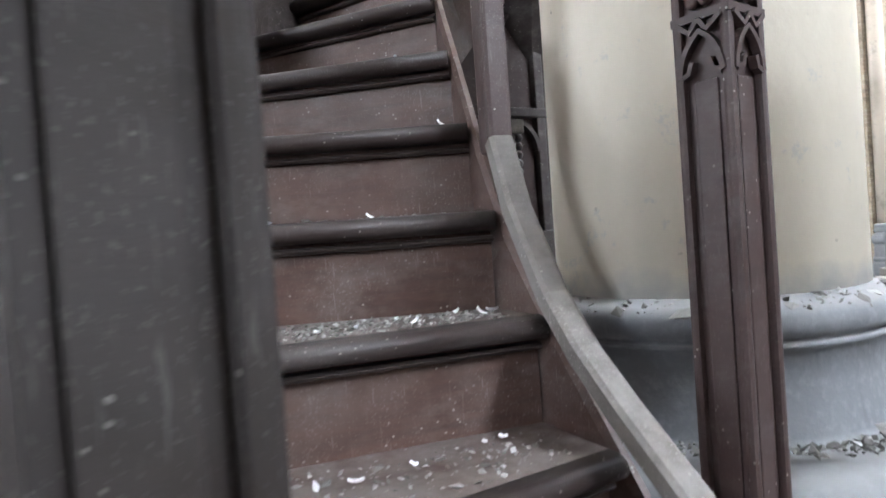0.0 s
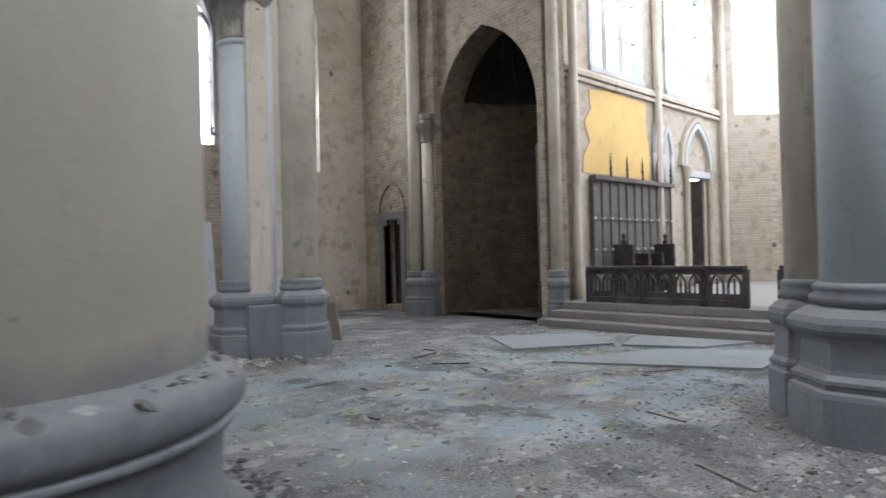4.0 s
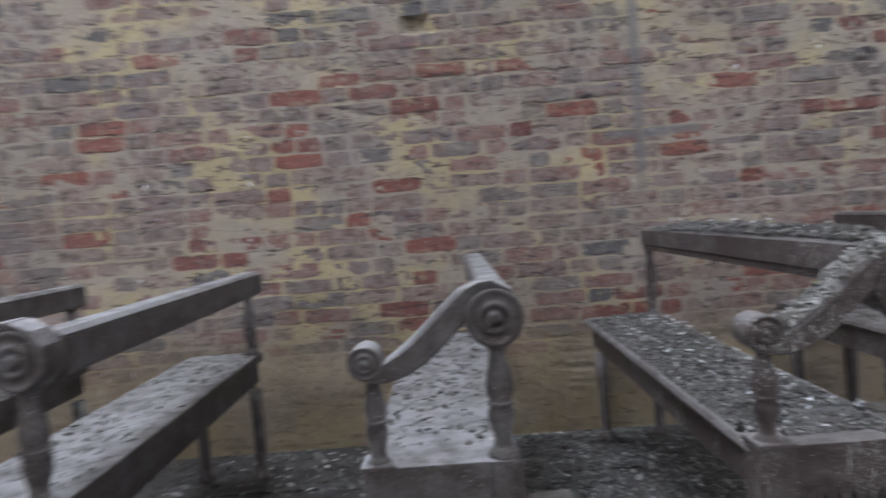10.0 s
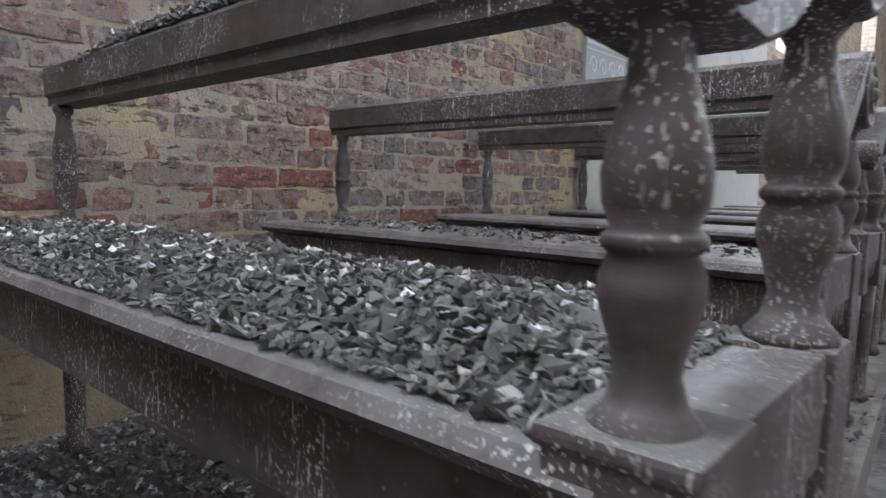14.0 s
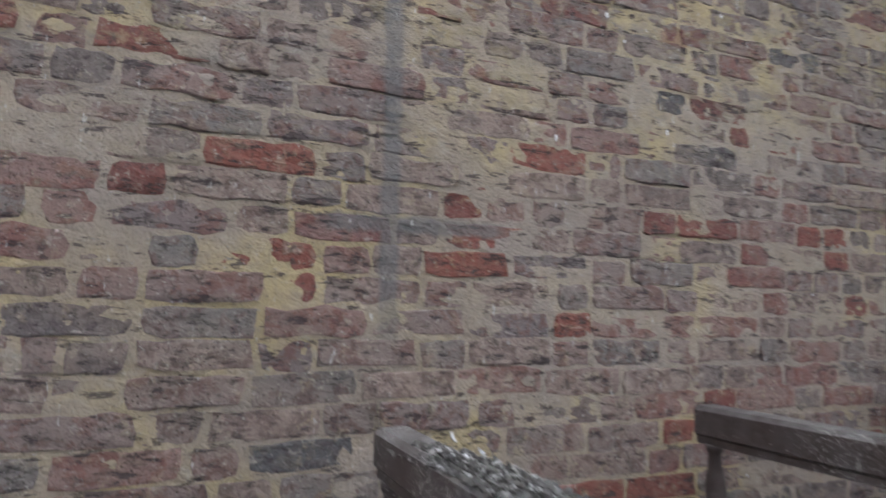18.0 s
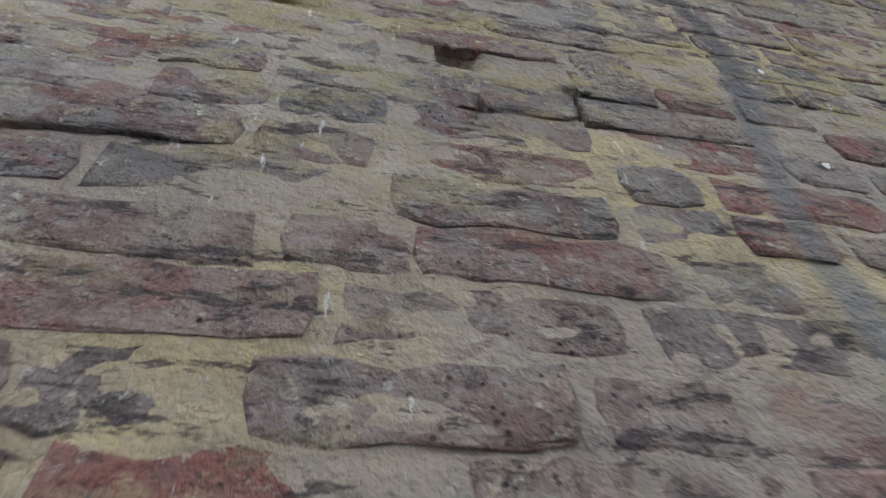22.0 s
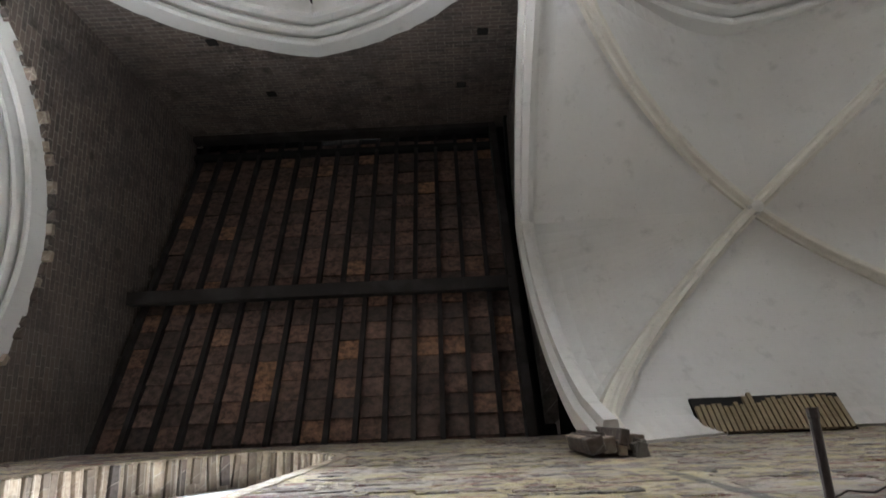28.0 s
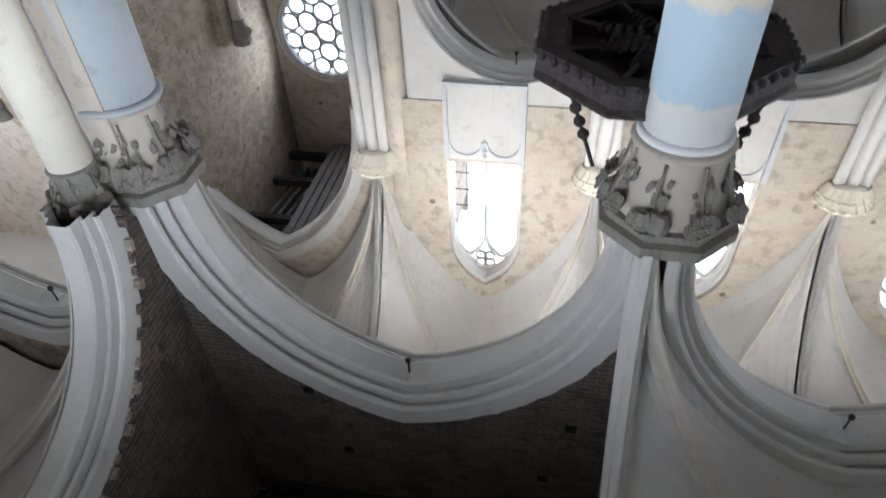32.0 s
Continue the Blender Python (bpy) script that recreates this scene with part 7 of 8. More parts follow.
for k in range(16):
    x = 6.6 + 0.28 * k
    part("joist", box(x, x + 0.09, 8.5, 13.3, 14.2, 14.4, m=Matrix.Translation((0, 11, 14.2)) @ Matrix.Rotation(radians(10), 4, 'X') @ Matrix.Translation((0, -11, -14.2))), WOOD_GREY, timbers)
for y in (9.4, 11.2, 12.6):
    part("beam", box(6.45, 11.1, y, y + 0.2, 13.6, 13.85), WOOD_TIMBER, timbers)
for k in range(5):
    part("walk_board", box(8.6 + 0.24 * k, 8.8 + 0.24 * k, 8.6, 13.2, 13.52, 13.57), WOOD_GREY, timbers)
part("brace", sweep([(7.2, 10.0, 13.6), (10.8, 11.6, 14.6)], [(-0.05, -0.06), (0.05, -0.06), (0.05, 0.06), (-0.05, 0.06)]), WOOD_TIMBER, timbers)
part("cable_tray", box(8.0, 8.45, 11.2, 11.32, 13.52, 13.6), YELLOW_BOX, timbers, "small yellow tray fixed to a beam")
# unseen black aisle covers added to block the sky, and a brick gable
tagged(part("roof_blocker_south", box(-14.2, 1.7, -4.6, 1.1, 11.2, 11.4), BLACK), "unseen black cover that blocks the sky above the aisle", "roof", "", "structure")
tagged(part("roof_blocker_east", box(6.7, 11.8, -4.6, 1.1, 11.2, 11.4), BLACK), "unseen black cover that blocks the sky above the aisle", "roof", "", "structure")
tagged(part("wall_blocker_aisle", box(-14.2, 1.75, -4.7, -4.55, 8.9, 11.3), BLACK), "unseen black sheet that blocks the sky below the aisle cover", "wall", "", "structure")
tagged(part("wall_blocker_aisle", box(6.7, 11.9, -4.7, -4.55, 8.9, 11.3), BLACK), "unseen black sheet that blocks the sky below the aisle cover", "wall", "", "structure")
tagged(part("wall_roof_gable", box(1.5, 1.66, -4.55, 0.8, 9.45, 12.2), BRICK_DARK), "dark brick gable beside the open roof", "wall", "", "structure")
tagged(part("roof_blocker_north", box(-14.2, 5.6, 8.3, 14.2, 9.6, 9.8), BLACK), "unseen black cover that blocks the sky above the aisle", "roof", "", "structure")

# ------------------------------------------------------------------ bright hazy sky outside the windows
haze = bpy.data.materials.new("bright_hazy_sky")
haze.use_nodes = True
hn = haze.node_tree
hn.nodes.remove(hn.nodes["Principled BSDF"])
em = hn.nodes.new("ShaderNodeEmission")
em.inputs[0].default_value = (0.93, 0.96, 1.0, 1)
em.inputs[1].default_value = 9.0
hn.links.new(em.outputs[0], hn.nodes["Material Output"].inputs[0])
for nm, v in (("north", [(-30, 24, -0.2), (45, 24, -0.2), (45, 24, 40), (-30, 24, 40)]), ("south", [(-30, -16, -0.2), (45, -16, -0.2), (45, -16, 40), (-30, -16, 40)]),
              ("east", [(34, -16, -0.2), (34, 24, -0.2), (34, 24, 40), (34, -16, 40)]), ("west", [(-26, -16, -0.2), (-26, 24, -0.2), (-26, 24, 40), (-26, -16, 40)])):
    tagged(raw("backdrop_" + nm, v, [(0, 1, 2, 3)], haze), "plain bright hazy sky outside the windows", "backdrop", "", "structure")

# ------------------------------------------------------------------ loose things on the floor
RNG = np.random.default_rng(11)


def chips(name, centres, sizes, flat, material, label, category, tilt=0.5, stretch=1.3, parent=None):
    """Irregular flattened chips, one island each, joined as uncountable stuff."""
    n = len(centres)
    base = np.array([(1, 0, 0), (0, 1, 0), (-1, 0, 0), (0, -1, 0), (0, 0, 1), (0, 0, -1)], float)
    v = base[None] * RNG.uniform(0.55, 1.0, (n, 6, 1)) + RNG.normal(0, 0.12, (n, 6, 3))
    v *= np.array([stretch, 1.0, flat])
    a, b, c = RNG.uniform(0, 6.283, n), RNG.normal(0, tilt, n), RNG.normal(0, tilt, n)
    cb, sb, cc, sc, ca, sa = np.cos(b), np.sin(b), np.cos(c), np.sin(c), np.cos(a), np.sin(a)
    y, z = v[..., 1] * cb[:, None] - v[..., 2] * sb[:, None], v[..., 1] * sb[:, None] + v[..., 2] * cb[:, None]
    x, z = v[..., 0] * cc[:, None] + z * sc[:, None], z * cc[:, None] - v[..., 0] * sc[:, None]
    x, y = x * ca[:, None] - y * sa[:, None], x * sa[:, None] + y * ca[:, None]
    pts = np.stack([x, y, z], -1) * np.asarray(sizes)[:, None, None] + np.asarray(centres)[:, None, :]
    tri = np.array([(0, 1, 4), (1, 2, 4), (2, 3, 4), (3, 0, 4), (1, 0, 5), (2, 1, 5), (3, 2, 5), (0, 3, 5)])
    faces = (tri[None] + 6 * np.arange(n)[:, None, None]).reshape(-1, 3)
    ob = raw(name, pts.reshape(-1, 3).tolist(), faces.tolist(), material, parent)
    return tagged(ob, label, category, "", "stuff")


def smooth_noise(nx, nz, cell, amp, seed):
    """Smooth random heights on an nx by nz grid; cell is the lump size in grid steps."""
    g = np.random.default_rng(seed)
    a, b = int(nx / cell) + 3, int(nz / cell) + 3
    r = g.normal(0, 1, (a, b))
    u, w = np.arange(nx) / cell, np.arange(nz) / cell
    i, j = u.astype(int), w.astype(int)
    fu, fw = u - i, w - j
    fu, fw = (fu * fu * (3 - 2 * fu))[:, None], (fw * fw * (3 - 2 * fw))[None]
    r00, r10, r01, r11 = r[np.ix_(i, j)], r[np.ix_(i + 1, j)], r[np.ix_(i, j + 1)], r[np.ix_(i + 1, j + 1)]
    return amp * ((r00 * (1 - fu) + r10 * fu) * (1 - fw) + (r01 * (1 - fu) + r11 * fu) * fw)


def ramp01(v, a, b):
    f = np.clip((v - a) / (b - a), 0, 1)
    return f * f * (3 - 2 * f)


def debris_height(x, y):
    """The grit rises towards the south chapel and the small door."""
    f = ramp01(x, 4.9, 10.4) * 0.32 + ramp01(x, 4.9, 6.4) * 0.11
    return f * ramp01(y, 1.0, -1.7) * (0.55 + 0.45 * ramp01(y, -0.8, -2.6)) + 0.04 * ramp01(x, 10.4, 12.5)


nx, ny = 92, 56
gx, gy = np.linspace(4.9, 13.9, nx), np.linspace(WS + 0.0, 1.25, ny)
hh = debris_height(gx[:, None], gy[None]) + smooth_noise(nx, ny, 6, 0.008, 1) + smooth_noise(nx, ny, 2.2, 0.006, 2) - 0.012
verts = [(float(gx[i]), float(gy[j]), float(hh[i, j])) for i in range(nx) for j in range(ny)]
faces = [(i * ny + j, (i + 1) * ny + j, (i + 1) * ny + j + 1, i * ny + j + 1) for i in range(nx - 1) for j in range(ny - 1)]
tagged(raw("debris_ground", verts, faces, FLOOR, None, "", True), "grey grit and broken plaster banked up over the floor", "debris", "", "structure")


def ground_z(x, y):
    return np.maximum(0.0, np.where((x > 4.9) & (y < 1.25), debris_height(x, y), 0.0))


def scatter(n, x0, x1, y0, y1):
    x, y = RNG.uniform(x0, x1, n), RNG.uniform(y0, y1, n)
    # the dark round patches of the floor are nearly bare of pale chips
    bare = np.zeros(n, bool)
    for cx, cy, r in ((5.9, -1.95, 0.95), (6.5, 0.0, 0.6), (3.9, -2.4, 1.5)):
        bare |= np.hypot(x - cx, y - cy) < r
    keep = ~bare | (RNG.random(n) < 0.12)
    x, y = x[keep], y[keep]
    return np.stack([x, y, ground_z(x, y) + 0.003], -1)


c = scatter(8000, 4.9, 11.2, -3.7, 1.6)
chips("grit", c, RNG.gamma(2.0, 0.005, len(c)) + 0.003, 0.45, RUBBLE, "pale plaster grit and small stones on the floor", "grit", 0.3)
c = scatter(9000, 2.6, 11.0, -1.8, 8.5)
chips("grit", c, RNG.gamma(2.0, 0.0042, len(c)) + 0.003, 0.45, RUBBLE, "pale plaster grit and small stones on the nave floor", "grit", 0.3)
c = scatter(5000, 4.0, 7.8, -1.6, 3.0)
chips("grit", c, RNG.gamma(2.0, 0.0035, len(c)) + 0.003, 0.4, LITTER, "dark grit and bird litter round the pier", "grit", 0.3)

c = scatter(2600, 4.4, 11.0, -3.6, 1.4)
chips("plaster_flakes", c, RNG.gamma(2.0, 0.009, len(c)) + 0.006, 0.22, RUBBLE, "flat pale flakes of fallen plaster on the aisle floor", "plaster flakes", 0.25)
c = scatter(1700, 3.4, 11.0, 1.0, 7.6)
chips("plaster_flakes", c, RNG.gamma(2.0, 0.009, len(c)) + 0.006, 0.22, RUBBLE, "flat pale flakes of fallen plaster on the nave floor", "plaster flakes", 0.25)

# heap of laths, plaster and boards in front of the south chapel
pile = root("rubble_heap", "heap of splintered laths, boards and fallen plaster by the chapel", "rubble")
rl = random.Random(21)
for k in range(70):
    f = rl.random()
    x, y = 9.6 + 1.9 * rl.random() + 0.3 * math.sin(f * 9), 0.9 - 3.3 * f
    z = float(ground_z(np.array(x), np.array(y))) + 0.03 + 0.12 * rl.random() * (1 - abs(2 * f - 1) * 0.6)
    L, w, t = rl.uniform(0.4, 1.9), rl.uniform(0.02, 0.07), rl.uniform(0.008, 0.02)
    m = pose(x, y, z, rl.gauss(0, 4), rl.gauss(0, 3), 95 + rl.gauss(0, 28))
    part("lath", box(-L / 2, L / 2, -w / 2, w / 2, -t, t, m=m), (WOOD_GREY, WOOD_LATH, WOOD_PLY, WOOD_GREY)[k % 4], pile)
c = np.stack([RNG.normal(10.5, 0.5, 900), RNG.uniform(-2.4, 0.9, 900), np.zeros(900)], -1)
c[:, 2] = ground_z(c[:, 0], c[:, 1]) + RNG.uniform(0, 0.09, 900)
ob = chips("fallen_plaster", c, RNG.gamma(2.2, 0.016, 900) + 0.008, 0.4, RUBBLE, "lumps of fallen plaster among the laths", "rubble", 0.5)

# rubble at the foot of the north pier and strewn laths
c = np.stack([RNG.normal(4.9, 0.35, 420), RNG.normal(7.7, 0.25, 420), np.abs(RNG.normal(0.02, 0.02, 420))], -1)
chips("fallen_plaster", c, RNG.gamma(2.0, 0.016, 420) + 0.006, 0.5, RUBBLE, "pale lumps of plaster at the foot of a pier", "rubble")
for k in range(26):
    x, y = rl.uniform(4.2, 10.5), rl.uniform(-1.4, 7.5)
    L = rl.uniform(0.12, 0.5)
    z = float(ground_z(np.array(x), np.array(y)))
    tagged(part("splinter", box(-L / 2, L / 2, -0.015, 0.015, 0, 0.012, m=pose(x, y, z + 0.002, 0, 0, rl.uniform(0, 180))), (WOOD_GREY, WOOD_DARK)[k % 2]), "short splinter of grey wood lying on the floor", "splinter", "floor splinters")

# large pale boards lying before the choir
for cs in (((8.72, 6.92), (9.9, 5.95), (9.2, 5.0), (7.95, 5.75)), ((7.48, 4.75), (9.05, 4.3), (9.9, 2.9), (8.47, 2.76)), ((9.15, 4.85), (10.2, 5.2), (10.45, 3.6), (9.6, 3.9))):
    bm = bmesh.new()
    lo, hi = [bm.verts.new((x, y, 0.004)) for x, y in cs], [bm.verts.new((x, y, 0.028)) for x, y in cs]
    bm.faces.new(lo)
    bm.faces.new(hi)
    for q in range(4):
        bm.faces.new((lo[q], lo[(q + 1) % 4], hi[(q + 1) % 4], hi[q]))
    tagged(part("floor_board", bm, BLUE_BOARD), "large pale hardboard sheet lying on the floor", "board", "floor boards")

# carved stone panel on blocks by the south wall
panel = root("stone_altar", "tan carved stone altar panel with quatrefoils standing on blocks", "altar")
PX0, PX1, PY = 7.4, 9.28, -3.3
pz = 0.42
for bx in (7.6, 8.2, 8.75):
    part("block", box(bx - 0.1, bx + 0.1, PY - 0.08, PY + 0.1, 0.15, pz, bevel=0.015), STONE_GREY, panel)
# the slab's dark colour paints the shade behind the carving
part("slab", box(PX0, PX1, PY - 0.1, PY - 0.02, pz, 1.36, bevel=0.008), MARBLE_SHADED, panel)
part("base_moulding", box(PX0 - 0.03, PX1 + 0.03, PY - 0.1, PY + 0.06, pz, pz + 0.1, bevel=0.02), MARBLE_TAN, panel)
part("top_moulding", box(PX0 - 0.03, PX1 + 0.03, PY - 0.1, PY + 0.07, 1.3, 1.38, bevel=0.02), MARBLE_TAN, panel)
part("rail", box(PX0, PX1, PY - 0.05, PY + 0.045, 1.08, 1.13, bevel=0.01), MARBLE_TAN, panel)
part("rail", box(PX0, PX1, PY - 0.05, PY + 0.04, 0.6, 0.64, bevel=0.01), MARBLE_TAN, panel)
for k in range(6):
    cx = PX0 + (PX1 - PX0) * (k + 0.5) / 6
    bm = bmesh.new()
    for q in range(4):
        a = math.pi / 2 * q
        ring = [(cx + 0.068 * math.cos(a) + 0.072 * math.cos(t * math.pi / 8), PY + 0.01, 0.86 + 0.068 * math.sin(a) + 0.072 * math.sin(t * math.pi / 8)) for t in range(16)]
        add_sweep(bm, ring, [(-0.014, -0.03), (0.014, -0.03), (0.014, 0.014), (-0.014, 0.014)], True, (0, 1, 0))
    part("quatrefoil", bm, MARBLE_TAN, panel, "carved quatrefoil")
    part("divider", box(cx - 0.165, cx - 0.135, PY - 0.02, PY + 0.03, 0.64, 1.08, bevel=0.005), MARBLE_TAN, panel)

# grey slab door, plywood and a white box leaning in the north
tagged(part("leaning_slab", box(-0.55, 0.55, -0.03, 0.03, 0, 2.15, bevel=0.006, m=pose(6.45, 12.95, 0, -8, 0, 0)), PLASTER_GREY), "pale grey slab leaning against the north wall", "slab")
tagged(part("plywood_board", box(-0.02, 0.0, -0.2, 0.2, 0, 0.62, bevel=0.003, m=pose(7.1, 8.8, 0, 0, -12, 10)), WOOD_PLY), "small plywood board leaning at the pier", "board")

# ------------------------------------------------------------------ bird litter on and under the soiled bench
def litter_on(x0, x1, y0, y1, z, n, heap, size=0.009):
    x, y = RNG.uniform(x0, x1, n), RNG.uniform(y0, y1, n)
    e = np.minimum(np.minimum(x - x0, x1 - x) / (x1 - x0) * 5, 1) * np.minimum(np.minimum(y - y0, y1 - y) / 0.1, 1)
    return np.stack([x, y, z + 0.003 + heap * e * RNG.uniform(0, 1, n)], -1), RNG.gamma(2.5, size / 2.5, n) + 0.004


def heap_sheet(x0, x1, y0, y1, z, h, seed):
    n1, n2 = 26, 120
    u, w = np.linspace(x0, x1, n1), np.linspace(y0, y1, n2)
    e = np.minimum(np.minimum(u - x0, x1 - u)[:, None] / 0.05, 1) * np.minimum(np.minimum(w - y0, y1 - w)[None] / 0.06, 1)
    zz = z + e * (h + smooth_noise(n1, n2, 4, h * 0.4, seed) + smooth_noise(n1, n2, 1.6, h * 0.3, seed + 1)) - 0.001
    vs = [(float(u[i]), float(w[j]), float(max(zz[i, j], z - 0.001))) for i in range(n1) for j in range(n2)]
    return vs, [(i * n2 + j, (i + 1) * n2 + j, (i + 1) * n2 + j + 1, i * n2 + j + 1) for i in range(n1 - 1) for j in range(n2 - 1)]


vs, fs = heap_sheet(2.02, 2.33, -3.46, -1.93, SEAT, 0.02, 4)
tagged(raw("bird_litter", vs, fs, LITTER_BED, None, "", True), "thick grey crust of bird litter on a bench seat", "bird litter", "", "stuff")
c, z = litter_on(2.02, 2.335, -3.48, -1.92, SEAT, 20000, 0.036, 0.0028)
chips("litter_flakes", c, z, 0.5, LITTER, "dark flakes of bird litter heaped on a bench seat", "bird litter", 0.6)
c, z = litter_on(1.985, 2.06, -3.48, -1.93, RAIL, 6000, 0.024, 0.0032)
c[:, 2] -= 0.03 * ramp01(c[:, 1], -3.0, -3.5)
chips("litter_flakes", c, z, 0.55, LITTER, "bird litter heaped along the top rail of a bench", "bird litter", 0.6)
u = RNG.uniform(0.12, 0.85, 600)
c = np.stack([2.32 - 0.3 * u, RNG.uniform(-1.918, -1.85, 600), SEAT + np.interp(u, [0.1, 0.3, 0.5, 0.75, 0.9], [0.246, 0.272, 0.318, 0.392, 0.41]) + RNG.uniform(0, 0.016, 600)], -1)
chips("litter_flakes", c, RNG.gamma(2.5, 0.0026, 600) + 0.003, 0.4, LITTER_PALE, "whitish droppings caked on an armrest", "bird litter", 0.6)
c, z = litter_on(1.8, 2.95, -3.75, -1.95, 0.083, 17000, 0.02, 0.0045)
chips("litter_flakes", c, z, 0.3, LITTER, "dark bird litter covering the boards between benches", "bird litter", 0.5)
c, z = litter_on(3.1, 5.0, -3.75, -1.95, 0.083, 4500, 0.012, 0.0075)
chips("litter_flakes", c, z, 0.3, LITTER, "dark bird litter on the boards under benches", "bird litter", 0.5)
c, z = litter_on(0.0, 1.74, -3.75, -2.0, DECK, 2600, 0.006, 0.005)
chips("litter_flakes", c, z, 0.3, LITTER, "grey litter scattered over the bench platform", "bird litter", 0.4)
c, z = litter_on(1.05, 1.34, -3.5, -2.1, SEAT, 600, 0.004, 0.0045)
chips("litter_flakes", c, z, 0.3, LITTER, "scattered litter on a dusty bench seat", "bird litter", 0.4)
for bx, by in ((2.855, -1.94), (3.84, -1.83), (4.63, -1.85)):
    c, z = litter_on(bx + 0.02, bx + 0.32, by - 1.6, by - 0.12, SEAT - 0.02, 420, 0.003, 0.0045)
    chips("litter_flakes", c, z, 0.3, LITTER, "scattered dark flakes on a dusty bench seat", "bird litter", 0.4)


def feathers(n, place, label):
    """Small curled feathers: a spindle outline bent along its quill."""
    vs, fs = [], []
    rf = random.Random(n * 7 + 1)
    for k in range(n):
        x, y, z = place(rf)
        L, w = rf.uniform(0.01, 0.024), rf.uniform(0.003, 0.007)
        m = pose(x, y, z, rf.gauss(0, 20), rf.gauss(0, 20), rf.uniform(0, 360))
        b = len(vs)
        for s in range(5):
            f = s / 4
            ww = w * math.sin(math.pi * (0.12 + 0.8 * f))
            for side, up in ((-1, 0.0), (0, 0.003), (1, 0.0), (0, -0.002)):
                vs.append(tuple(m @ Vector((L * (f - 0.5), side * ww, 0.006 * (f - 0.5) ** 2 * 4 * L / 0.05 + up + 0.002))))
        for s in range(4):
            for q in range(4):
                r = (q + 1) % 4
                fs.append((b + 4 * s + q, b + 4 * s + r, b + 4 * s + 4 + r, b + 4 * s + 4 + q))
    return tagged(raw("feathers", vs, fs, FEATHER), label, "feathers", "", "stuff")


feathers(46, lambda r: (r.uniform(2.04, 2.32), r.uniform(-3.4, -1.95), SEAT + 0.035), "small white down feathers on a littered bench")
feathers(60, lambda r: (r.uniform(1.8, 4.6), r.uniform(-3.7, -1.95), 0.11), "small white feathers among the floor litter")
feathers(8, lambda r: (r.uniform(1.98, 2.07), r.uniform(-3.3, -1.95), RAIL + 0.035), "white feathers on a bench rail")


def tread_spot(r, k=None):
    k = r.choice((-2, -1, -1, -1, 0, 1, 2)) if k is None else k
    i, o = Vector(INNER[k]), Vector(OUTER[k])
    i2, o2 = Vector(INNER[k + 1]), Vector(OUTER[k + 1])
    f, g = r.uniform(0.05, 0.9), r.uniform(0.12, 0.95)
    p = i.lerp(o, f).lerp(i2.lerp(o2, f), g)
    return (p.x, p.y, Z0 + RISE * k + 0.006)


feathers(26, tread_spot, "white and grey down feathers lying on the stair treads")
rt = random.Random(3)
c = np.array([tread_spot(rt) for k in range(2600)])
c[:, 2] -= 0.004
chips("litter_flakes", c, RNG.gamma(2.0, 0.0013, 2600) + 0.0012, 0.35, LITTER_PALE, "grey-brown flakes and dust on the stair treads", "dust", 0.4)
a, rr = RNG.uniform(0, 6.283, 900), RNG.uniform(0.43, 0.5, 900)
c = np.stack([CX[2] - 0.05 + rr * np.cos(a), AY + 0.04 + rr * np.sin(a), np.full(900, 0.865)], -1)
chips("litter_flakes", c, RNG.gamma(2.2, 0.003, 900) + 0.002, 0.4, LITTER, "litter lying on the ledge of a column base", "dust", 0.4)
a, rr = RNG.uniform(0, 6.283, 260), RNG.uniform(0.36, 0.41, 260)
c = np.stack([CX[2] - 0.05 + rr * np.cos(a), AY + 0.04 + rr * np.sin(a), np.interp(rr, [0.36, 0.41], [1.131, 1.108])], -1)
chips("litter_flakes", c, RNG.gamma(2.2, 0.0025, 260) + 0.002, 0.4, LITTER_PALE, "flakes lying on the moulding of a column base", "dust", 0.4)

# ------------------------------------------------------------------ brickwork of the south wall
COURSE = 0.0795
rb = random.Random(77)
BX0, BX1, BZ1 = -0.99, 6.9, 8.98


def in_window(x, z, pad=0.0):
    if not (3.4 - pad < x < 5.1 + pad) or z < 3.7 - pad:
        return False
    if z < 6.3:
        return True
    h, w = 1.7, 0.85
    r = (w * w + h * h) / (2 * w)
    d = abs(x - 4.25)
    return (d + r - w) ** 2 + (z - 6.3) ** 2 < (r + pad) ** 2


HOLES = ((2.345, 2.612, 0.02, 0.02), (2.155, 2.545, 0.03, 0.02), (2.23, 2.49, 0.09, 0.014), (1.35, 3.35, 0.05, 0.04), (3.05, 2.2, 0.05, 0.03))

# mortar bed with lumps, smears and pockets
nx, nz = 540, 470
mx = np.linspace(BX0, BX1, nx)
mz = np.concatenate([np.linspace(0, 4.2, 340), np.linspace(4.23, BZ1, nz - 340)])
mh = smooth_noise(nx, nz, 22, 0.0007, 31) + smooth_noise(nx, nz, 6.5, 0.0012, 32) + smooth_noise(nx, nz, 1.7, 0.0013, 33)
# open joints where the mortar has fallen out
bed = np.abs((mz - 0.0053 + COURSE / 2) % COURSE - COURSE / 2)
mh -= np.where(bed[None] < 0.0075, np.clip(smooth_noise(nx, nz, 9, 0.01, 34) - 0.004, 0.0, 0.012), 0.0)
mh += (0.009 * ramp01(mz, 0.6, 0.35))[None] + (0.0008 * ramp01(mz, 1.6, 2.4) + 0.0016 * ramp01(mz, 2.4, 3.6))[None]
for hx, hz, a, b in HOLES:
    mh -= 0.07 * np.clip(1.6 - np.maximum(np.abs(mx[:, None] - hx) / a, np.abs(mz[None] - hz) / b), 0, 1)
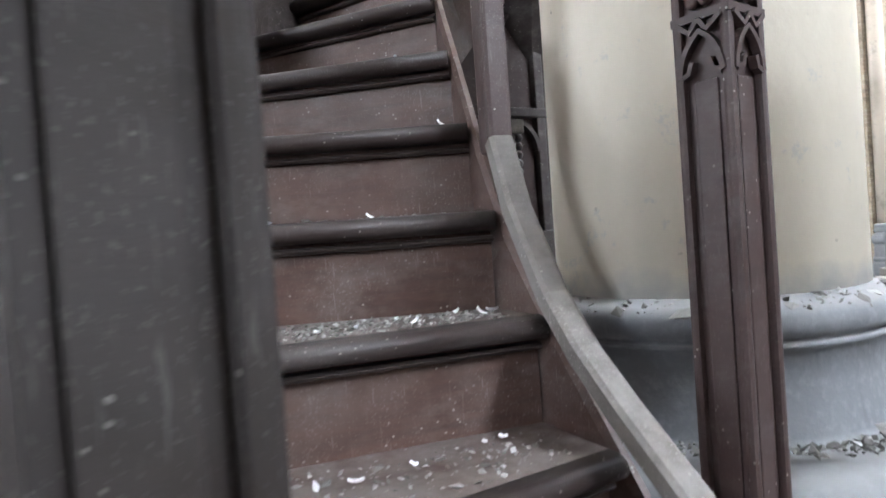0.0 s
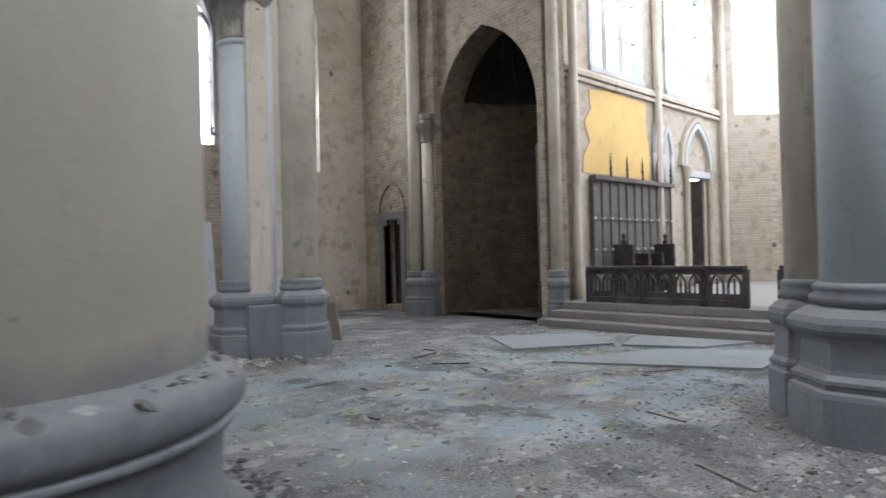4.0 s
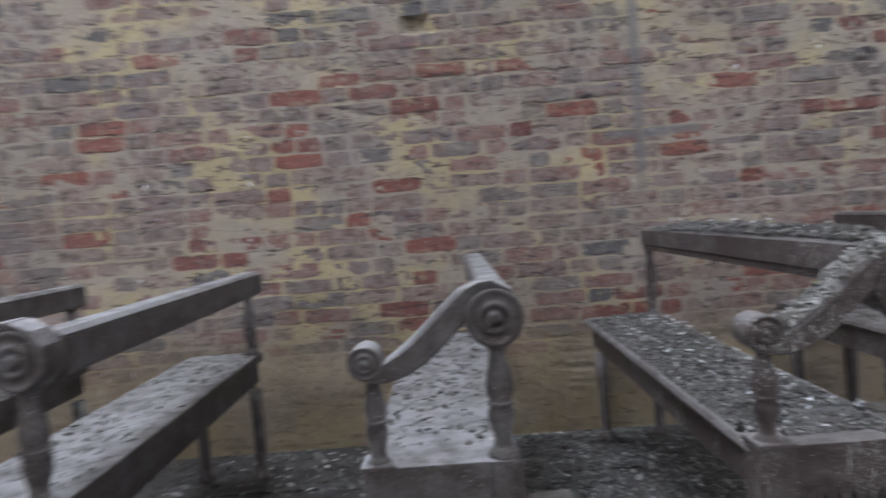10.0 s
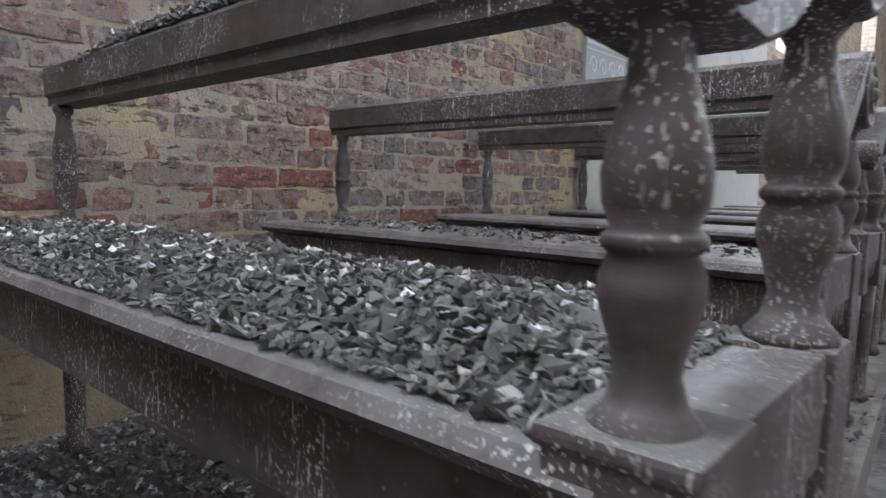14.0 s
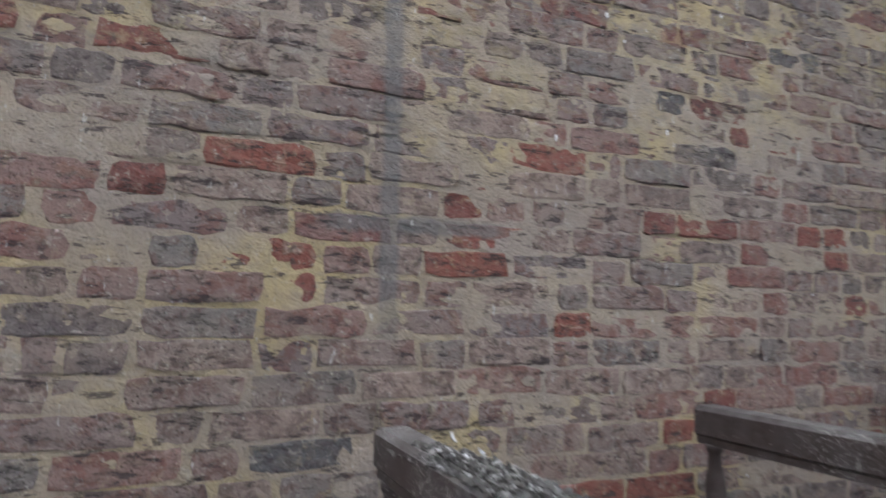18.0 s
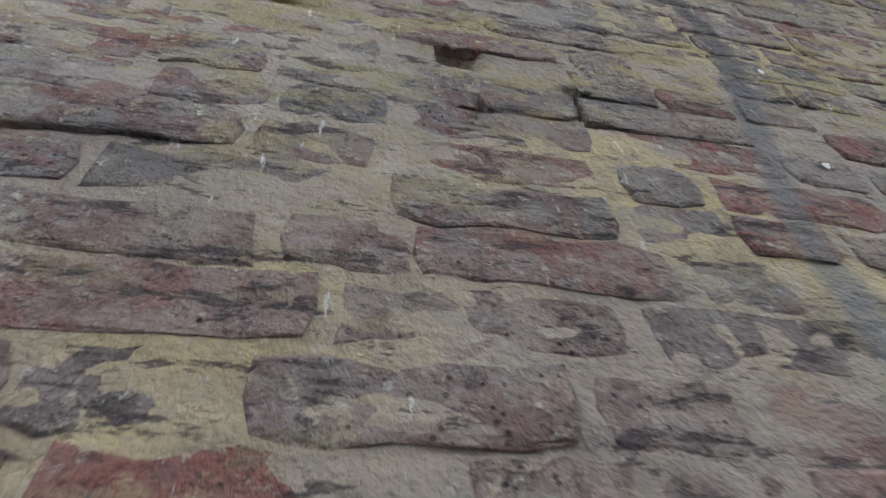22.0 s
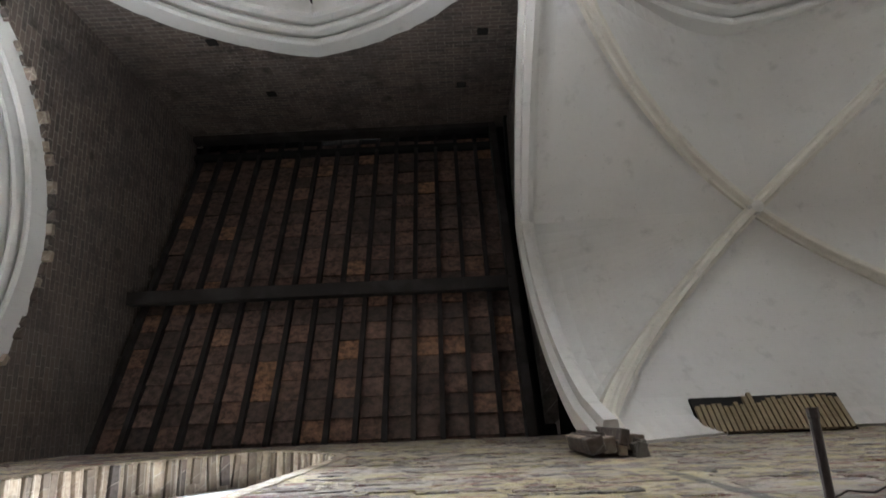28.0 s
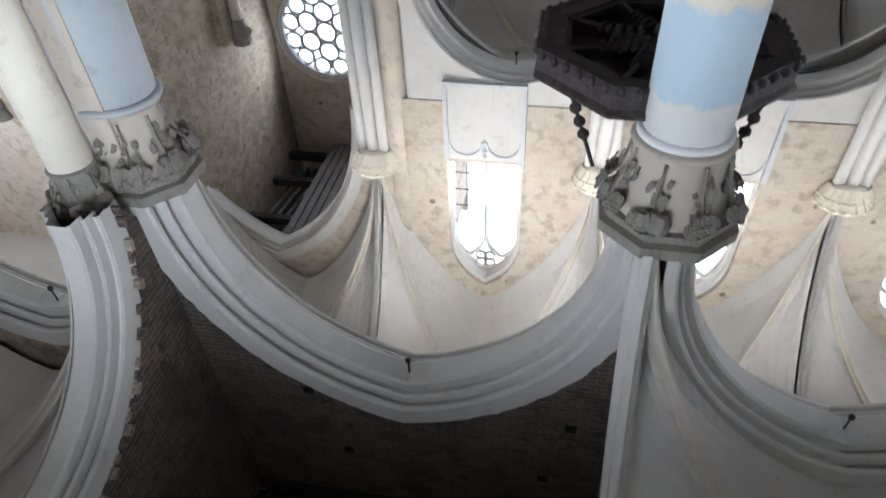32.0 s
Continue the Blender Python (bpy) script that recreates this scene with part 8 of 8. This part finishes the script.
verts = [(float(mx[i]), float(WS - 0.0021 + mh[i, j]), float(mz[j])) for i in range(nx) for j in range(nz)]
faces = [(i * nz + j, i * nz + j + 1, (i + 1) * nz + j + 1, (i + 1) * nz + j) for i in range(nx - 1) for j in range(nz - 1)
         if not in_window((mx[i] + mx[i + 1]) / 2, (mz[j] + mz[j + 1]) / 2)]
raw("mortar_bed", verts, faces, MORTAR, wall_south, "smeared yellow-grey mortar", True)
OUT_W = arched_opening(3.33, 5.17, 3.64, 6.3, 8.09)
wall_sheet("window_reveal", OUT_W, [WIN_S], SOUTH(WS + 0.004), 0.09, BRICK_YELLOW, "", wall_south)


rr = random.Random(41)
edge = []
for (xa, za), (xb, zb) in zip(WIN_S, WIN_S[1:] + WIN_S[:1]):
    n = max(1, int(math.hypot(xb - xa, zb - za) / 0.085))
    if abs(za - zb) < 1e-6 and za < 3.8:
        continue
    edge += [(xa + (xb - xa) * (q + 0.5) / n, za + (zb - za) * (q + 0.5) / n, math.atan2(zb - za, xb - xa)) for q in range(n)]
for x, z, a in edge:
    d0, d1 = rr.uniform(0.0, 0.012), rr.uniform(0.2, 0.38)
    part("reveal_brick", box(rr.uniform(-0.05, -0.025), rr.uniform(0.02, 0.04), -d1, -d0, -0.03, rr.uniform(0.008, 0.03), bevel=0.006, m=Matrix.Translation((x, WS, z)) @ Matrix.Rotation(-a, 4, 'Y') @ Matrix.Rotation(rr.gauss(0, 0.06), 4, 'Z')), (BRICK_YELLOW, BRICK_SHADED, BRICK_DARK, BRICK_SHADED)[rr.randrange(4)], wall_south)


def brick_shape(w, h, rng):
    """Front of one worn brick: ragged outline with chipped corners, flat rough face, set into the wall."""
    out = []
    nu, nv = 5, 2
    for k in range(nu):
        out.append((-0.5 + k / nu, -0.5))
    for k in range(nv):
        out.append((0.5, -0.5 + k / nv))
    for k in range(nu):
        out.append((0.5 - k / nu, 0.5))
    for k in range(nv):
        out.append((-0.5, 0.5 - k / nv))
    n = len(out)
    pts = []
    for u, v in out:
        corner = abs(u) > 0.49 and abs(v) > 0.49
        c = rng.uniform(0.001, 0.009) if corner else 0.0
        pts.append((u * w - math.copysign(c, u) + rng.gauss(0, 0.0028), v * h - math.copysign(c * 0.6, v) + rng.gauss(0, 0.003)))
    vs = [(x * 1.01, -0.018, z * 1.02) for x, z in pts]
    vs += [(x, -0.001 + rng.gauss(0, 0.001), z) for x, z in pts]
    vs += [(x - math.copysign(0.004, x) + rng.gauss(0, 0.0018), 0.0012 + rng.gauss(0, 0.0008), z - math.copysign(0.0045, z) + rng.gauss(0, 0.0016)) for x, z in pts]
    vs.append((rng.gauss(0, 0.02), 0.0013 + rng.gauss(0, 0.0012), 0.0))
    fs = []
    for r in (0, 1):
        for k in range(n):
            j = (k + 1) % n
            fs.append((r * n + k, r * n + j, (r + 1) * n + j, (r + 1) * n + k))
    fs += [(2 * n + k, 2 * n + (k + 1) % n, 3 * n) for k in range(n)]
    return vs, fs


SHAPES = {}
for kind, w in (("long", 0.252), ("short", 0.12)):
    SHAPES[kind] = [brick_shape(w + rb.gauss(0, 0.006), 0.069 + rb.gauss(0, 0.003), rb) for k in range(14)]
MESHES = {}
for kind, lst in SHAPES.items():
    MESHES[kind] = []
    for vs, fs in lst:
        me = bpy.data.meshes.new("brick")
        me.from_pydata(vs, [], fs)
        me.materials.append(BRICK_NEAR)
        MESHES[kind].append(me)

fill_v, fill_f = [], []
row = 0
z = 0.045
while z < BZ1:
    x = BX0 + 0.02 - rb.uniform(0, 0.1)
    k = rb.randrange(2)
    while x < BX1:
        kind = "long" if (k % 2 if row % 2 else rb.random() < 0.55) else "short"
        k += 1
        w = 0.252 if kind == "long" else 0.12
        cx, cz = x + w / 2, z + rb.gauss(0, 0.0025)
        x += w + 0.013 + rb.uniform(-0.002, 0.005)
        if cx - w / 2 < BX0 or cx + w / 2 > BX1 or in_window(cx, cz, 0.13) or any(abs(cx - a) < c + 0.03 and abs(cz - b) < d for a, b, c, d in HOLES):
            continue
        dy = max(-0.006, min(0.005, rb.gauss(-0.0005, 0.0021)))
        m = pose(cx, WS + dy, cz, rb.gauss(0, 1.2), rb.gauss(0, 0.7), rb.gauss(0, 0.5))
        i = rb.randrange(14)
        if 1.25 < cx < 3.35 and 0.95 < cz < 3.05:
            ob = new("brick", MESHES[kind][i])
            ob.parent = wall_south
            ob.matrix_world = m
        else:
            vs, fs = SHAPES[kind][i]
            b = len(fill_v)
            fill_v += [tuple(m @ Vector(v)) for v in vs]
            fill_f += [tuple(b + q for q in f) for f in fs]
    z += COURSE
    row += 1
bricks = raw("brickwork", fill_v, fill_f, BRICK_FILL, wall_south, "worn grey-brown and red bricks")
bricks["kind"] = "stuff"

# iron rod, droppings
rod = root("iron_rod", "rusty iron rod sticking out of the brick wall", "rod")
part("rod", lathe([(0.011, 0), (0.011, 0.2), (0.013, 0.205), (0.013, 0.225), (0.002, 0.226)], 10, (0, 0, 0)), IRON, rod)
part("wire", sweep([(0.0, 0.0, 0.03), (-0.03, 0.02, 0.05), (-0.08, 0.03, 0.045), (-0.13, 0.015, 0.06), (-0.16, -0.01, 0.03)], [(-0.002, -0.002), (0.002, -0.002), (0.002, 0.002), (-0.002, 0.002)]), IRON, rod)
rod.matrix_world = pose(1.8, WS - 0.01, 3.69, -88, 0, 0)
stub = root("iron_stub", "short twisted iron stub in the brick wall", "iron stub")
part("stub", sweep([(0.72, WS - 0.01, 5.06), (0.72, WS + 0.04, 5.07), (0.69, WS + 0.07, 5.1), (0.74, WS + 0.09, 5.08), (0.71, WS + 0.11, 5.05)], [(-0.012, -0.012), (0.012, -0.012), (0.012, 0.012), (-0.012, 0.012)]), IRON, stub)
spots_v, spots_f = [], []
for k in range(46):
    x, zz = rb.uniform(-0.8, 4.6), rb.uniform(0.7, 3.6)
    if 1.9 < x < 3.3 and zz > 1.5:
        continue
    s = rb.uniform(0.003, 0.009)
    b = len(spots_v)
    n = 8
    spots_v += [(x + s * math.cos(2 * math.pi * q / n) * rb.uniform(0.6, 1.1), WS + 0.004, zz + s * 1.5 * math.sin(2 * math.pi * q / n) * rb.uniform(0.6, 1.2)) for q in range(n)] + [(x, WS + 0.008, zz)]
    spots_f += [(b + q, b + n, b + (q + 1) % n) for q in range(n)]
tagged(raw("droppings", spots_v, spots_f, FEATHER, None, "", True), "white bird droppings and down stuck to the brick wall", "droppings", "", "stuff")
# broken glass left on the window sill
shards = root("glass_shards", "broken window glass lying on the sill", "glass shards")
for k in range(5):
    bm = bmesh.new()
    x, y = 3.62 + k * 0.3 + rb.uniform(-0.06, 0.06), WS - 0.1 - rb.uniform(0, 0.12)
    pts = [(x + rb.uniform(0.05, 0.13) * math.cos(2 * math.pi * q / 5), y + rb.uniform(0.03, 0.06) * math.sin(2 * math.pi * q / 5)) for q in range(5)]
    lo, hi = [bm.verts.new((a, b, 3.703)) for a, b in pts], [bm.verts.new((a, b, 3.707)) for a, b in pts]
    bm.faces.new(lo)
    bm.faces.new(list(reversed(hi)))
    for q in range(5):
        bm.faces.new((lo[q], lo[(q + 1) % 5], hi[(q + 1) % 5], hi[q]))
    part("shard", bm, PLASTER_GREY, shards)
